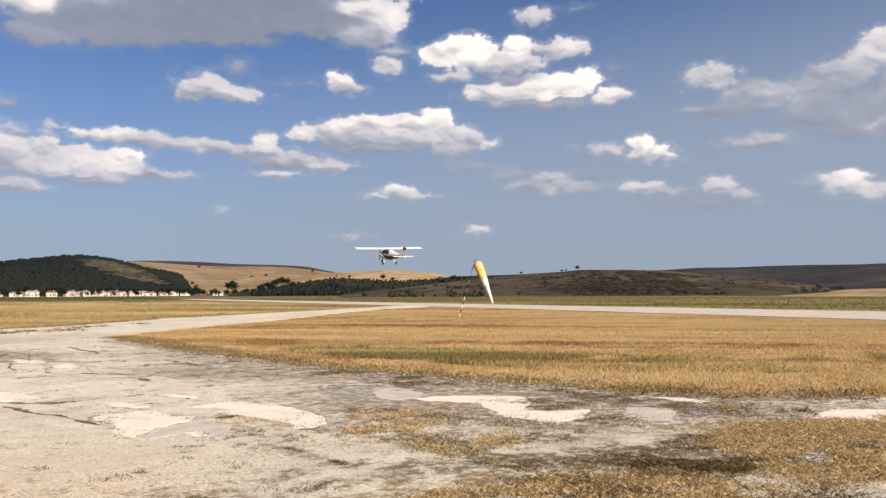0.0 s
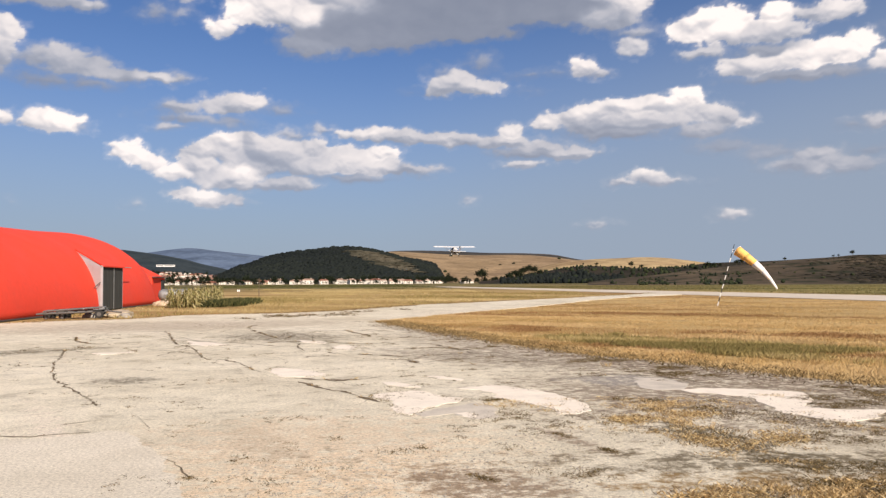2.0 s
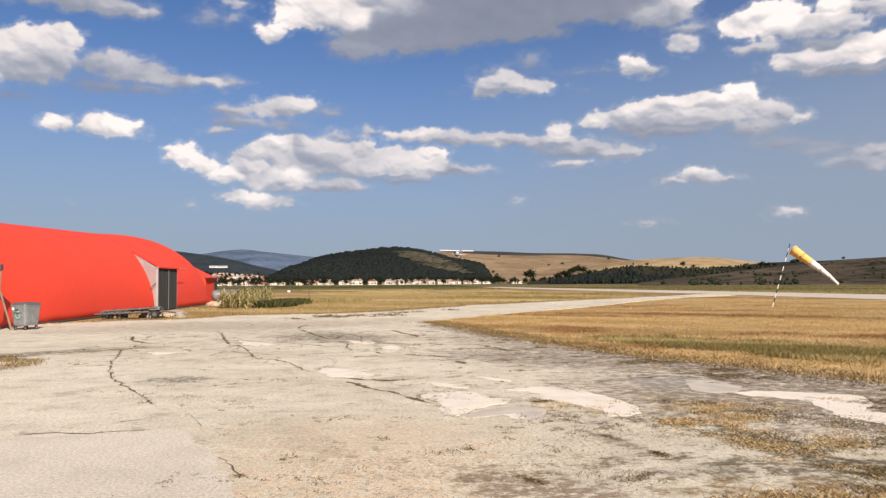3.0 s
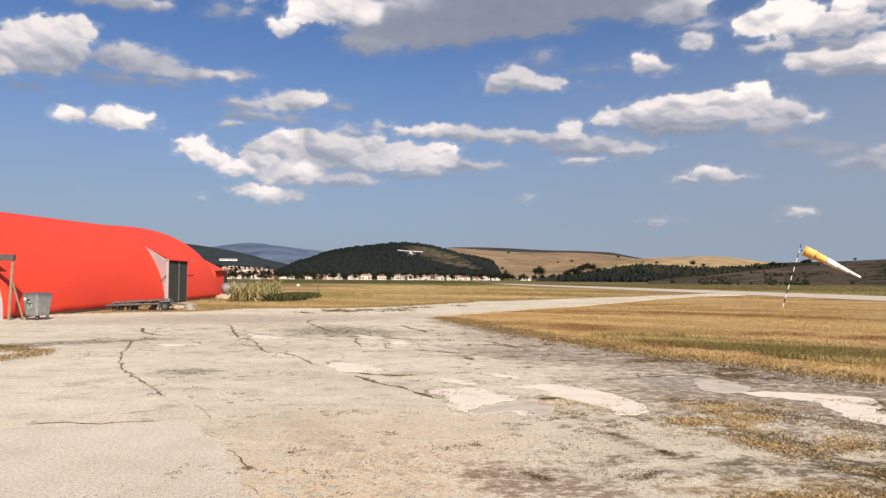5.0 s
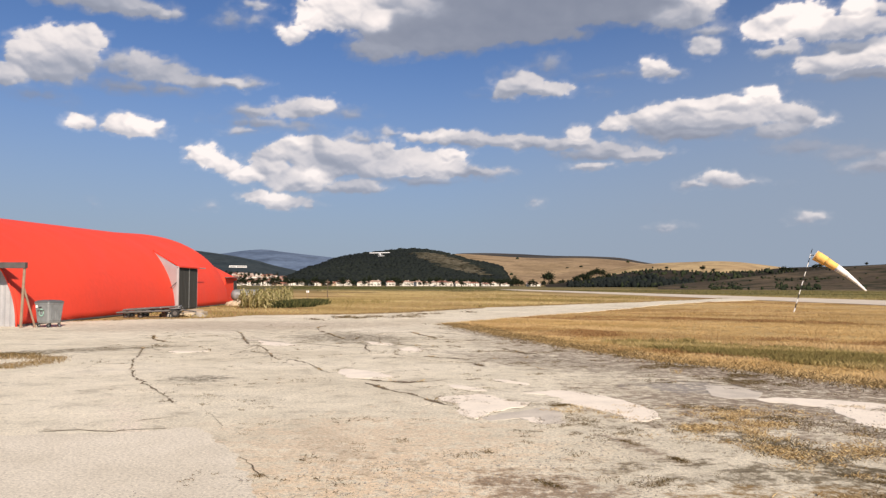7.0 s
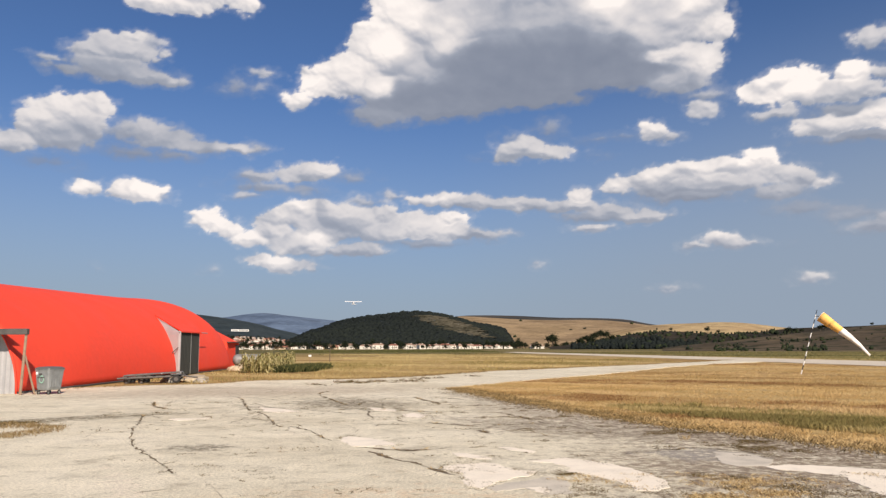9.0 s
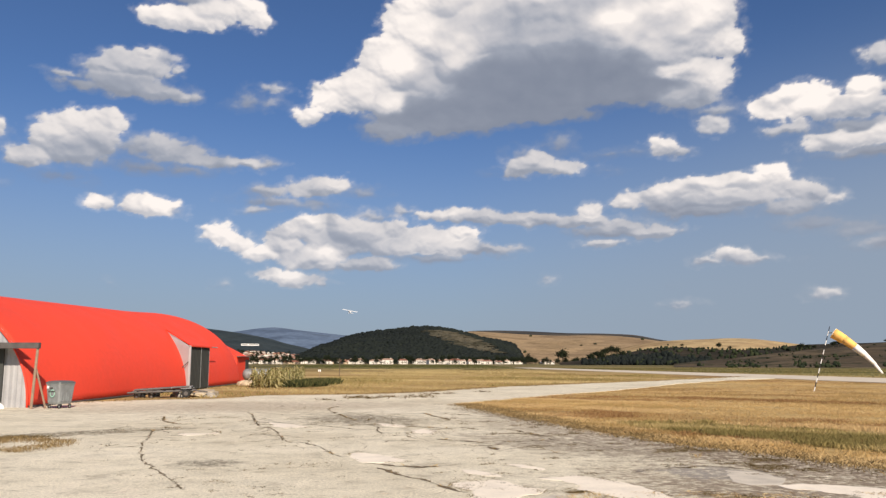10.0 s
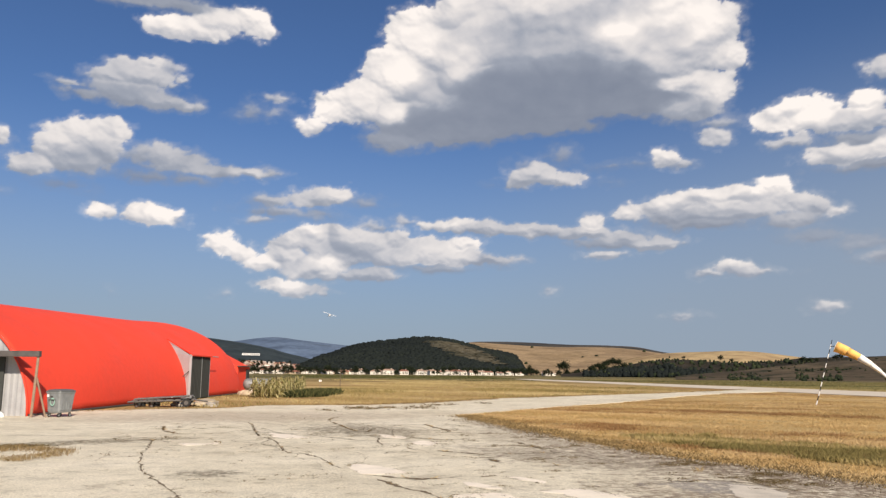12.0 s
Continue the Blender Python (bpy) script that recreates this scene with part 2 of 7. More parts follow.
M_SLAB = slab_material()
M_GREYPATCH = plain("grey_cement", (0.56, 0.51, 0.43), 0.9, vary=0.16, scale=2.5, relief=0.2)
M_CEMENT = plain("pale_cement", (0.81, 0.735, 0.62), 0.9, vary=0.1, scale=2.5, relief=0.3)
M_CRACK = plain("crack_soil", (0.175, 0.135, 0.088), 0.95, vary=0.3, scale=6, relief=0.6)
M_SOIL = plain("sandy_soil", (0.46, 0.38, 0.27), 0.95, vary=0.15, scale=1.5, relief=0.8)
M_STONE = plain("grey_gravel", (0.34, 0.31, 0.27), 0.9, vary=0.25, scale=8)
M_STRAW = island("matted_straw", [(0.0, (0.13, 0.08, 0.04)), (0.3, (0.34, 0.22, 0.10)), (0.6, (0.58, 0.43, 0.21)), (1.0, (0.80, 0.64, 0.38))], translucent=0.35)
M_BUNCH = island("golden_bunch_grass", [(0.0, (0.13, 0.085, 0.04)), (0.3, (0.36, 0.24, 0.105)), (0.65, (0.68, 0.50, 0.255)), (1.0, (0.84, 0.68, 0.42))], translucent=0.4)
M_CROP = island("crop_green", [(0.0, (0.04, 0.05, 0.018)), (0.5, (0.08, 0.085, 0.03)), (1.0, (0.16, 0.14, 0.055))], translucent=0.15)
M_TAN = island("tan_grass", [(0.0, (0.22, 0.165, 0.07)), (0.5, (0.42, 0.325, 0.15)), (1.0, (0.60, 0.485, 0.255))], patch=0.1, translucent=0.3)
M_STALK = island("brown_stalks", [(0.0, (0.12, 0.085, 0.04)), (0.5, (0.26, 0.18, 0.085)), (1.0, (0.46, 0.34, 0.17))], translucent=0.3)
M_PAST = island("rough_green_grass", [(0.0, (0.085, 0.08, 0.03)), (0.5, (0.17, 0.15, 0.06)), (1.0, (0.30, 0.235, 0.105))], patch=0.05, translucent=0.2)
M_GRASS = island("dry_grass", [(0.0, (0.20, 0.105, 0.048)), (0.2, (0.38, 0.22, 0.095)), (0.42, (0.70, 0.53, 0.285)), (0.62, (0.63, 0.46, 0.23)), (0.8, (0.54, 0.36, 0.16)), (1.0, (0.36, 0.285, 0.115))], patch=0.2, translucent=0.42)
M_GREEN = island("green_grass", [(0.0, (0.20, 0.165, 0.06)), (0.5, (0.34, 0.275, 0.11)), (1.0, (0.54, 0.42, 0.20))], patch=0.4, translucent=0.4)
M_SHORT = island("short_tan_grass", [(0.0, (0.24, 0.155, 0.065)), (0.5, (0.44, 0.30, 0.13)), (1.0, (0.62, 0.45, 0.22))], patch=0.05, translucent=0.2)
M_WEED = island("dark_weeds", [(0.0, (0.055, 0.042, 0.02)), (0.5, (0.12, 0.088, 0.038)), (1.0, (0.24, 0.165, 0.07))], translucent=0.2)
M_CORN = island("dry_corn", [(0.0, (0.16, 0.15, 0.05)), (0.4, (0.34, 0.29, 0.12)), (0.8, (0.55, 0.47, 0.25)), (1.0, (0.2, 0.21, 0.06))], translucent=0.25)
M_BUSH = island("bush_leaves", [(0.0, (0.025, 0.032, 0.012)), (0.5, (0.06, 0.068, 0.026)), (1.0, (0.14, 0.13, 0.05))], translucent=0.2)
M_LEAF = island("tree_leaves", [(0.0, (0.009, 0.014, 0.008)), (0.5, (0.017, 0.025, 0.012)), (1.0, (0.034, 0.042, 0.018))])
# green crowns taken almost to black: cloud shadow is part of this colour
M_SHADOWFOREST = island("cloud_shadow_crowns", [(0.0, (0.007, 0.010, 0.0095)), (0.5, (0.0105, 0.0145, 0.013)), (1.0, (0.017, 0.022, 0.0165))], patch=0.004)
# brownish dark that carries the gully's shade in its colour
M_GULLYSHADE = island("gully_shade_thorn", [(0.0, (0.014, 0.013, 0.009)), (0.5, (0.028, 0.025, 0.017)), (1.0, (0.05, 0.043, 0.028))])
M_BARK = plain("bark", (0.12, 0.09, 0.065), 0.95, vary=0.2, scale=5)
M_RED = plain("red_membrane", (0.80, 0.070, 0.038), 0.68, vary=0.05, scale=0.25, spec=0.18)
M_SEAM = plain("red_seam", (0.66, 0.035, 0.02), 0.55, vary=0.05, scale=1)
M_SHEET = plain("pale_sheet_metal", (0.36, 0.36, 0.37), 0.5, 0.1, vary=0.08, scale=1.2)
M_DARKDOOR = plain("dark_door_sheet", (0.05, 0.053, 0.051), 0.7, 0.0, vary=0.15, scale=1.5, spec=0.15)
M_STEEL = plain("dark_steel", (0.11, 0.10, 0.095), 0.6, 0.4, vary=0.2, scale=4)
M_GALV = plain("galvanised_steel", (0.26, 0.275, 0.28), 0.5, 0.35, vary=0.2, scale=4, spec=0.5)
M_LID = plain("dark_grey_lid", (0.12, 0.125, 0.125), 0.5, 0.1, vary=0.12, scale=4)
M_WOOD = plain("weathered_timber", (0.27, 0.19, 0.135), 0.85, vary=0.18, scale=6)
M_RUBBER = plain("black_rubber", (0.02, 0.02, 0.02), 0.8, vary=0.2, scale=6)
M_BADGE = plain("green_mark", (0.30, 0.52, 0.42), 0.6, vary=0.1, scale=5)
M_WHITE = plain("white_paint", (0.82, 0.82, 0.8), 0.35, vary=0.03, scale=2, spec=0.5)
M_BLACK = plain("black_paint", (0.02, 0.02, 0.022), 0.4, vary=0.15, scale=4)
M_MAROON = plain("maroon_paint", (0.035, 0.014, 0.014), 0.35, vary=0.1, scale=2)
M_GLASS = plain("tinted_canopy", (0.02, 0.024, 0.03), 0.08, vary=0.1, scale=1, spec=0.6)
M_ORANGE = plain("orange_cloth", (0.87, 0.50, 0.145), 0.8, vary=0.08, scale=2.5)
M_CLOTH = plain("white_cloth", (0.80, 0.78, 0.74), 0.8, vary=0.06, scale=2.5)
M_PLASTER = plain("cream_plaster", (0.70, 0.66, 0.59), 0.9, vary=0.06, scale=0.3)
M_PLASTER2 = plain("ochre_plaster", (0.60, 0.47, 0.33), 0.9, vary=0.08, scale=0.3)
M_TILE = plain("terracotta_roof", (0.22, 0.095, 0.065), 0.9, vary=0.15, scale=0.5)
M_TILE2 = plain("pale_tile_roof", (0.33, 0.22, 0.165), 0.9, vary=0.12, scale=0.5)
M_PANE = plain("window_glass", (0.04, 0.045, 0.05), 0.15, vary=0.1, scale=1, spec=0.5)
# ground under the wood, with the same cloud shadow in its colour
M_SHADOWFLOOR = hill_material("cloud_shadow_floor", [(0.35, (0.011, 0.015, 0.011)), (0.6, (0.02, 0.025, 0.017))])
M_CLEAR = hill_material("dry_clearing", [(0.35, (0.043, 0.042, 0.031)), (0.6, (0.088, 0.08, 0.06))], 0.02)
M_STUBBLE = hill_material("stubble_hill", [(0.35, (0.20, 0.14, 0.085)), (0.5, (0.31, 0.225, 0.135)), (0.65, (0.25, 0.18, 0.105))], 0.003)
M_STUBBLE2 = hill_material("gold_hill", [(0.35, (0.27, 0.19, 0.105)), (0.5, (0.46, 0.345, 0.19)), (0.65, (0.35, 0.25, 0.14))], 0.006)
# woodland with the bluish haze of distance mixed into its base colour
M_HAZYWOOD = hill_material("hazy_far_wood", [(0.35, (0.024, 0.036, 0.043)), (0.6, (0.042, 0.055, 0.06))])
# scrub brown darkened for cloud shadow; its spots paint the shade in hollows
M_SHADEDSCRUB = hill_material("shaded_scrub_hill", [(0.33, (0.038, 0.032, 0.023)), (0.5, (0.082, 0.064, 0.044)), (0.66, (0.135, 0.103, 0.066))], 0.011, spots=(0.03, 0.032, 0.018))
# scrub with a cloud's shadow painted in as a darker colour
M_SHADOWSCRUB = hill_material("cloud_shadow_scrub", [(0.35, (0.022, 0.02, 0.015)), (0.6, (0.045, 0.037, 0.027))], 0.012, spots=(0.025, 0.026, 0.016))
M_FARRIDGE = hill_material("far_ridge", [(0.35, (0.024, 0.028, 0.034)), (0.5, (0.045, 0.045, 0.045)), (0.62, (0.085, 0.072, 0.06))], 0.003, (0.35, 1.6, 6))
# the mountain's blue is air haze, painted as base colour
M_HAZYMOUNTAIN = hill_material("hazy_far_mountain", [(0.35, (0.075, 0.11, 0.175)), (0.5, (0.10, 0.14, 0.21)), (0.62, (0.14, 0.175, 0.235))], 0.0014, (0.5, 1.0, 4))


# ------------------------------------------------------------------ geometry helpers
def part(name, bm, mat, parent=None, label="", smooth=False):
    """One mesh object from a bmesh, under a thing or a part."""
    me = bpy.data.meshes.new(name)
    bm.normal_update()
    bm.to_mesh(me)
    bm.free()
    if smooth:
        me.polygons.foreach_set("use_smooth", [True] * len(me.polygons))
    me.materials.append(mat)
    ob = new(name, me)
    ob.parent = parent
    return tagged(ob, label) if label else ob


def raw(name, verts, faces, mat, parent=None, smooth=False):
    me = bpy.data.meshes.new(name)
    verts, faces = np.asarray(verts, dtype=np.float32), np.asarray(faces, dtype=np.int32)
    k = faces.shape[1]
    me.vertices.add(len(verts))
    me.vertices.foreach_set("co", verts.ravel())
    me.loops.add(faces.size)
    me.loops.foreach_set("vertex_index", faces.ravel())
    me.polygons.add(len(faces))
    me.polygons.foreach_set("loop_start", np.arange(0, faces.size, k, dtype=np.int32))
    if smooth:
        me.polygons.foreach_set("use_smooth", np.ones(len(faces), dtype=bool))
    me.update(calc_edges=True)
    me.materials.append(mat)
    ob = new(name, me)
    ob.parent = parent
    return ob


def thing(name, label, category, m=None, group="", kind=""):
    ob = tagged(new(name), label, category, group, kind)
    ob.empty_display_size = 0.2
    if m is not None:
        ob.matrix_world = m
    return ob


def box(x0, x1, y0, y1, z0, z1, bevel=0.0, bm=None, m=None):
    bm = bm or bmesh.new()
    mat = Matrix.Translation(((x0 + x1) / 2, (y0 + y1) / 2, (z0 + z1) / 2)) @ Matrix.Diagonal((x1 - x0, y1 - y0, z1 - z0, 1))
    vs = bmesh.ops.create_cube(bm, size=1, matrix=(m or Matrix()) @ mat)["verts"]
    if bevel:
        es = list({e for v in vs for e in v.link_edges})
        bmesh.ops.bevel(bm, geom=es, offset=bevel, segments=2, affect="EDGES", profile=0.6)
    return bm


def rod(a, b, r0, r1=None, seg=8, bm=None):
    bm = bm or bmesh.new()
    a, b = Vector(a), Vector(b)
    q = (b - a).to_track_quat("Z", "Y").to_matrix().to_4x4()
    bmesh.ops.create_cone(bm, cap_ends=True, segments=seg, radius1=r0, radius2=r0 if r1 is None else r1, depth=(b - a).length, matrix=Matrix.Translation((a + b) / 2) @ q)
    return bm


def loft(rings, close=True, bm=None):
    """Skin over rings of equal vertex count."""
    bm = bm or bmesh.new()
    rows = [[bm.verts.new(p) for p in ring] for ring in rings]
    n = len(rows[0])
    for a, b in zip(rows, rows[1:]):
        for i in range(n if close else n - 1):
            bm.faces.new((a[i], a[(i + 1) % n], b[(i + 1) % n], b[i]))
    if close:
        bm.faces.new(rows[0][::-1])
        bm.faces.new(rows[-1])
    bmesh.ops.recalc_face_normals(bm, faces=bm.faces)
    return bm


def hash2(ix, iy, seed):
    h = (ix * 374761393 + iy * 668265263 + seed * 1442695041) & 0x7FFFFFFF
    h = ((h ^ (h >> 13)) * 1274126177) & 0x7FFFFFFF
    return ((h ^ (h >> 16)) & 0xFFFF) / 65535.0


def value2(x, y, seed=0):
    ix, iy = np.floor(x).astype(np.int64), np.floor(y).astype(np.int64)
    fx, fy = x - ix, y - iy
    fx, fy = fx * fx * fx * (fx * (fx * 6 - 15) + 10), fy * fy * fy * (fy * (fy * 6 - 15) + 10)
    a, b = hash2(ix, iy, seed), hash2(ix + 1, iy, seed)
    c, d = hash2(ix, iy + 1, seed), hash2(ix + 1, iy + 1, seed)
    return (a * (1 - fx) + b * fx) * (1 - fy) + (c * (1 - fx) + d * fx) * fy


def fbm(x, y, octaves=5, seed=0, gain=0.5):
    x, y = np.asarray(x, float), np.asarray(y, float)
    s, amp, tot = 0.0, 1.0, 0.0
    for i in range(octaves):
        s = s + amp * value2(x * 2 ** i + i * 17.3, y * 2 ** i - i * 9.1, seed + i)
        tot += amp
        amp *= gain
    return s / tot


def sstep(a, b, x):
    t = np.clip((x - a) / (b - a), 0, 1)
    return t * t * (3 - 2 * t)


def inside(px, py, poly):
    px, py = np.asarray(px), np.asarray(py)
    res = np.zeros(px.shape, bool)
    for (x0, y0), (x1, y1) in zip(poly, poly[1:] + poly[:1]):
        hit = ((y0 > py) != (y1 > py)) & (px < (x1 - x0) * (py - y0) / ((y1 - y0) or 1e-9) + x0)
        res ^= hit
    return res


def polar(az, dist, z=0.0):
    return (dist * math.sin(radians(az)), dist * math.cos(radians(az)), z)


# ------------------------------------------------------------------ sky backdrop with the day's clouds
# azimuth, elevation, half width, half height (degrees), sunlit share, thickness
CLOUD_HIGH_WEST = [
    (-23.32, 24.99, 5.6, 0.77, 0.35, 0.95), (-20.13, 23.41, 2.71, 0.8, 0.85, 0.95), (-18.0, 24.05, 1.99, 1.02, 0.8, 0.95), (-15.8, 24.48, 1.3, 0.96, 0.9, 0.95), (-14.76, 24.14, 0.74, 0.81, 0.9, 0.95), (-21.68, 23.38, 1.33, 0.5, 0.7, 0.95),
]
CLOUD_WEST_RAFT = [
    (-22.96, 20.08, 2.59, 1.02, 0.65, 0.95), (-24.78, 19.64, 1.8, 0.72, 0.60, 0.95), (-23.79, 18.68, 3.27, 0.92, 0.45, 0.95), (-21.35, 18.43, 2.25, 0.67, 0.50, 0.95), (-19.62, 18.36, 0.84, 0.38, 0.60, 0.95), (-27.57, 18.92, 0.86, 0.28, 0.60, 0.95), (-26.47, 18.37, 1.57, 0.43, 0.40, 0.95), (-21.12, 20.7, 1.06, 0.52, 0.60, 0.7), (-22.27, 20.92, 1.12, 0.44, 0.75, 0.95), (-15.09, 18.48, 1.4, 0.7, 0.45, 0.6), (-13.51, 19.46, 1.02, 0.35, 0.60, 0.7), (-13.67, 18.4, 0.89, 0.47, 0.50, 0.6), (-16.07, 18.01, 0.72, 0.31, 0.40, 0.5),
]
CLOUD_WEST_TAIL = [
    (-26.27, 15.76, 1.74, 1.02, 0.75, 0.95), (-24.52, 16.17, 1.07, 0.74, 0.70, 0.95), (-27.92, 14.81, 1.52, 1.16, 0.70, 0.95), (-29.15, 13.37, 1.48, 0.72, 0.65, 0.95), (-26.49, 14.07, 2.41, 1.17, 0.50, 0.95), (-25.13, 14.79, 1.59, 1.11, 0.55, 0.95), (-27.38, 12.3, 2.02, 0.51, 0.20, 0.5), (-25.98, 11.89, 1.03, 0.37, 0.30, 0.4), (-22.6, 14.69, 1.02, 0.94, 0.45, 0.8), (-21.12, 14.84, 1.86, 0.95, 0.55, 0.95), (-19.58, 14.41, 2.08, 0.85, 0.50, 0.95), (-22.14, 13.4, 2.2, 0.68, 0.30, 0.7), (-17.64, 14.06, 2.32, 0.51, 0.50, 0.95), (-15.28, 14.08, 1.98, 0.32, 0.60, 0.95), (-13.89, 14.17, 0.72, 0.4, 0.50, 0.95), (-19.52, 13.44, 2.27, 0.46, 0.30, 0.7),
]
CLOUD_WEST_BITS = [
    (-24.92, 10.87, 0.84, 0.45, 0.85, 0.95), (-21.53, 10.66, 1.83, 0.69, 0.85, 0.95), (-22.16, 10.84, 0.91, 0.69, 0.9, 0.95), (-19.92, 10.5, 0.67, 0.31, 0.5, 0.6), (-31.24, 14.98, 0.38, 0.42, 0.7, 0.95), (-30.7, 11.73, 0.38, 0.18, 0.5, 0.5), (-23.78, 5.55, 0.28, 0.19, 0.5, 0.4), (-16.63, 5.65, 0.53, 0.24, 0.6, 0.5), (-16.54, 11.7, 0.47, 0.24, 0.4, 0.4), (-16.8, 9.0, 1.08, 0.79, 0.95, 0.95), (-15.61, 8.58, 0.97, 0.55, 0.85, 0.95),
]
CLOUD_VEIL = [
    (-10.39, 12.63, 2.45, 0.72, 0.6, 0.85), (-9.16, 12.88, 1.64, 0.65, 0.75, 0.95), (-13.61, 12.27, 1.6, 0.56, 0.5, 0.8), (-12.78, 11.59, 2.4, 0.48, 0.45, 0.7), (-7.09, 12.46, 1.66, 0.49, 0.4, 0.6), (-14.35, 10.95, 1.11, 0.32, 0.6, 0.7), (-10.55, 11.41, 2.44, 0.48, 0.4, 0.6), (-5.43, 12.59, 0.83, 0.24, 0.4, 0.3),
]
CLOUD_CRUMBLE_WEST = [
    (-8.3, 9.1, 2.7, 1.5, 0.56, 0.9), (-14.02, 7.93, 0.94, 0.64, 0.9, 0.95), (-12.66, 8.51, 1.19, 0.72, 0.7, 0.95), (-11.9, 9.54, 1.4, 0.64, 0.7, 0.95), (-10.3, 10.08, 1.62, 0.73, 0.75, 0.95), (-8.68, 10.26, 1.64, 0.57, 0.6, 0.95), (-11.02, 7.55, 2.0, 0.89, 0.6, 0.95), (-9.42, 8.01, 1.42, 0.89, 0.95, 0.95), (-9.8, 7.18, 1.21, 0.49, 0.7, 0.95), (-12.57, 6.3, 1.58, 0.56, 0.8, 0.95), (-10.97, 6.02, 1.6, 0.4, 0.6, 0.95), (-13.56, 6.47, 0.86, 0.32, 0.7, 0.95),
]
CLOUD_CRUMBLE_EAST = [
    (-7.01, 9.29, 2.46, 1.22, 0.64, 0.95), (-6.55, 7.26, 2.45, 0.49, 0.59, 0.95), (-4.96, 9.74, 1.65, 0.82, 0.69, 0.95), (-4.52, 8.52, 2.06, 1.02, 0.64, 0.95), (-6.22, 10.73, 1.24, 0.49, 0.54, 0.7), (-3.94, 11.19, 0.75, 0.37, 0.59, 0.7), (-2.05, 8.96, 2.49, 1.02, 0.74, 0.95), (0.44, 9.59, 1.25, 0.49, 0.89, 0.95), (-0.38, 8.57, 2.48, 0.74, 0.69, 0.95), (2.1, 8.37, 2.48, 0.41, 0.54, 0.95), (-2.03, 7.73, 3.3, 0.41, 0.39, 0.7), (3.33, 8.16, 1.15, 0.29, 0.49, 0.6),
]
CLOUD_BAND = [
    (-0.4, 10.94, 2.08, 0.41, 0.75, 0.95), (2.1, 10.7, 2.49, 0.49, 0.60, 0.95), (5.0, 10.51, 2.88, 0.49, 0.60, 0.95), (6.23, 10.37, 1.64, 0.37, 0.50, 0.95), (9.9, 10.9, 0.88, 0.56, 0.75, 0.95), (9.48, 10.19, 2.41, 0.56, 0.60, 0.95), (11.87, 9.84, 2.37, 0.56, 0.55, 0.95), (13.81, 9.38, 2.33, 0.48, 0.60, 0.95), (11.06, 9.46, 3.18, 0.48, 0.40, 0.8), (10.64, 8.67, 1.67, 0.36, 0.65, 0.8),
]
CLOUD_LONG = [
    (12.31, 11.42, 0.99, 0.48, 0.80, 0.95), (14.28, 11.73, 1.75, 0.71, 0.75, 0.95), (15.85, 12.16, 1.73, 0.7, 0.75, 0.95), (17.77, 12.52, 1.88, 0.54, 0.75, 0.95), (19.63, 12.39, 2.2, 0.69, 0.70, 0.95), (22.19, 12.87, 1.07, 0.6, 0.95, 0.95), (21.29, 12.72, 0.72, 0.38, 0.90, 0.95), (18.83, 11.29, 4.07, 0.85, 0.60, 0.95), (23.19, 11.74, 1.74, 0.75, 0.65, 0.95), (24.54, 11.25, 1.19, 0.81, 0.60, 0.95), (25.87, 10.85, 0.6, 0.33, 0.70, 0.8), (23.11, 10.43, 2.09, 0.67, 0.50, 0.95), (17.68, 10.58, 3.37, 0.47, 0.40, 0.95), (15.8, 11.07, 3.06, 0.55, 0.45, 0.95),
]
CLOUD_LOW_BITS = [
    (19.39, 7.48, 1.45, 0.35, 0.7, 0.8), (20.46, 7.17, 1.43, 0.34, 0.6, 0.8), (17.72, 7.08, 0.89, 0.27, 0.65, 0.8), (19.22, 7.72, 0.66, 0.27, 0.8, 0.95), (24.82, 4.76, 1.06, 0.44, 0.65, 0.7), (15.92, 4.21, 1.31, 0.31, 0.6, 0.6), (15.41, 5.58, 0.61, 0.23, 0.4, 0.4), (6.78, 6.19, 0.57, 0.32, 0.6, 0.6), (23.6, 6.92, 0.34, 0.22, 0.4, 0.4),
]
CLOUD_SHREDS = [
    (5.87, 14.63, 1.66, 0.89, 0.65, 0.95), (7.31, 14.11, 2.06, 0.56, 0.65, 0.95), (4.82, 14.05, 1.46, 0.61, 0.6, 0.95), (7.54, 15.79, 1.24, 0.8, 0.4, 0.6), (7.97, 16.26, 0.83, 0.4, 0.4, 0.5), (4.62, 15.26, 1.05, 0.48, 0.45, 0.5), (2.73, 13.95, 0.84, 0.24, 0.4, 0.4), (14.99, 15.23, 1.09, 0.54, 0.75, 0.95), (16.14, 14.76, 0.85, 0.35, 0.6, 0.8), (11.2, 14.85, 1.61, 0.36, 0.4, 0.6), (13.22, 15.14, 1.11, 0.35, 0.4, 0.5), (11.17, 13.74, 1.21, 0.24, 0.4, 0.5),
]
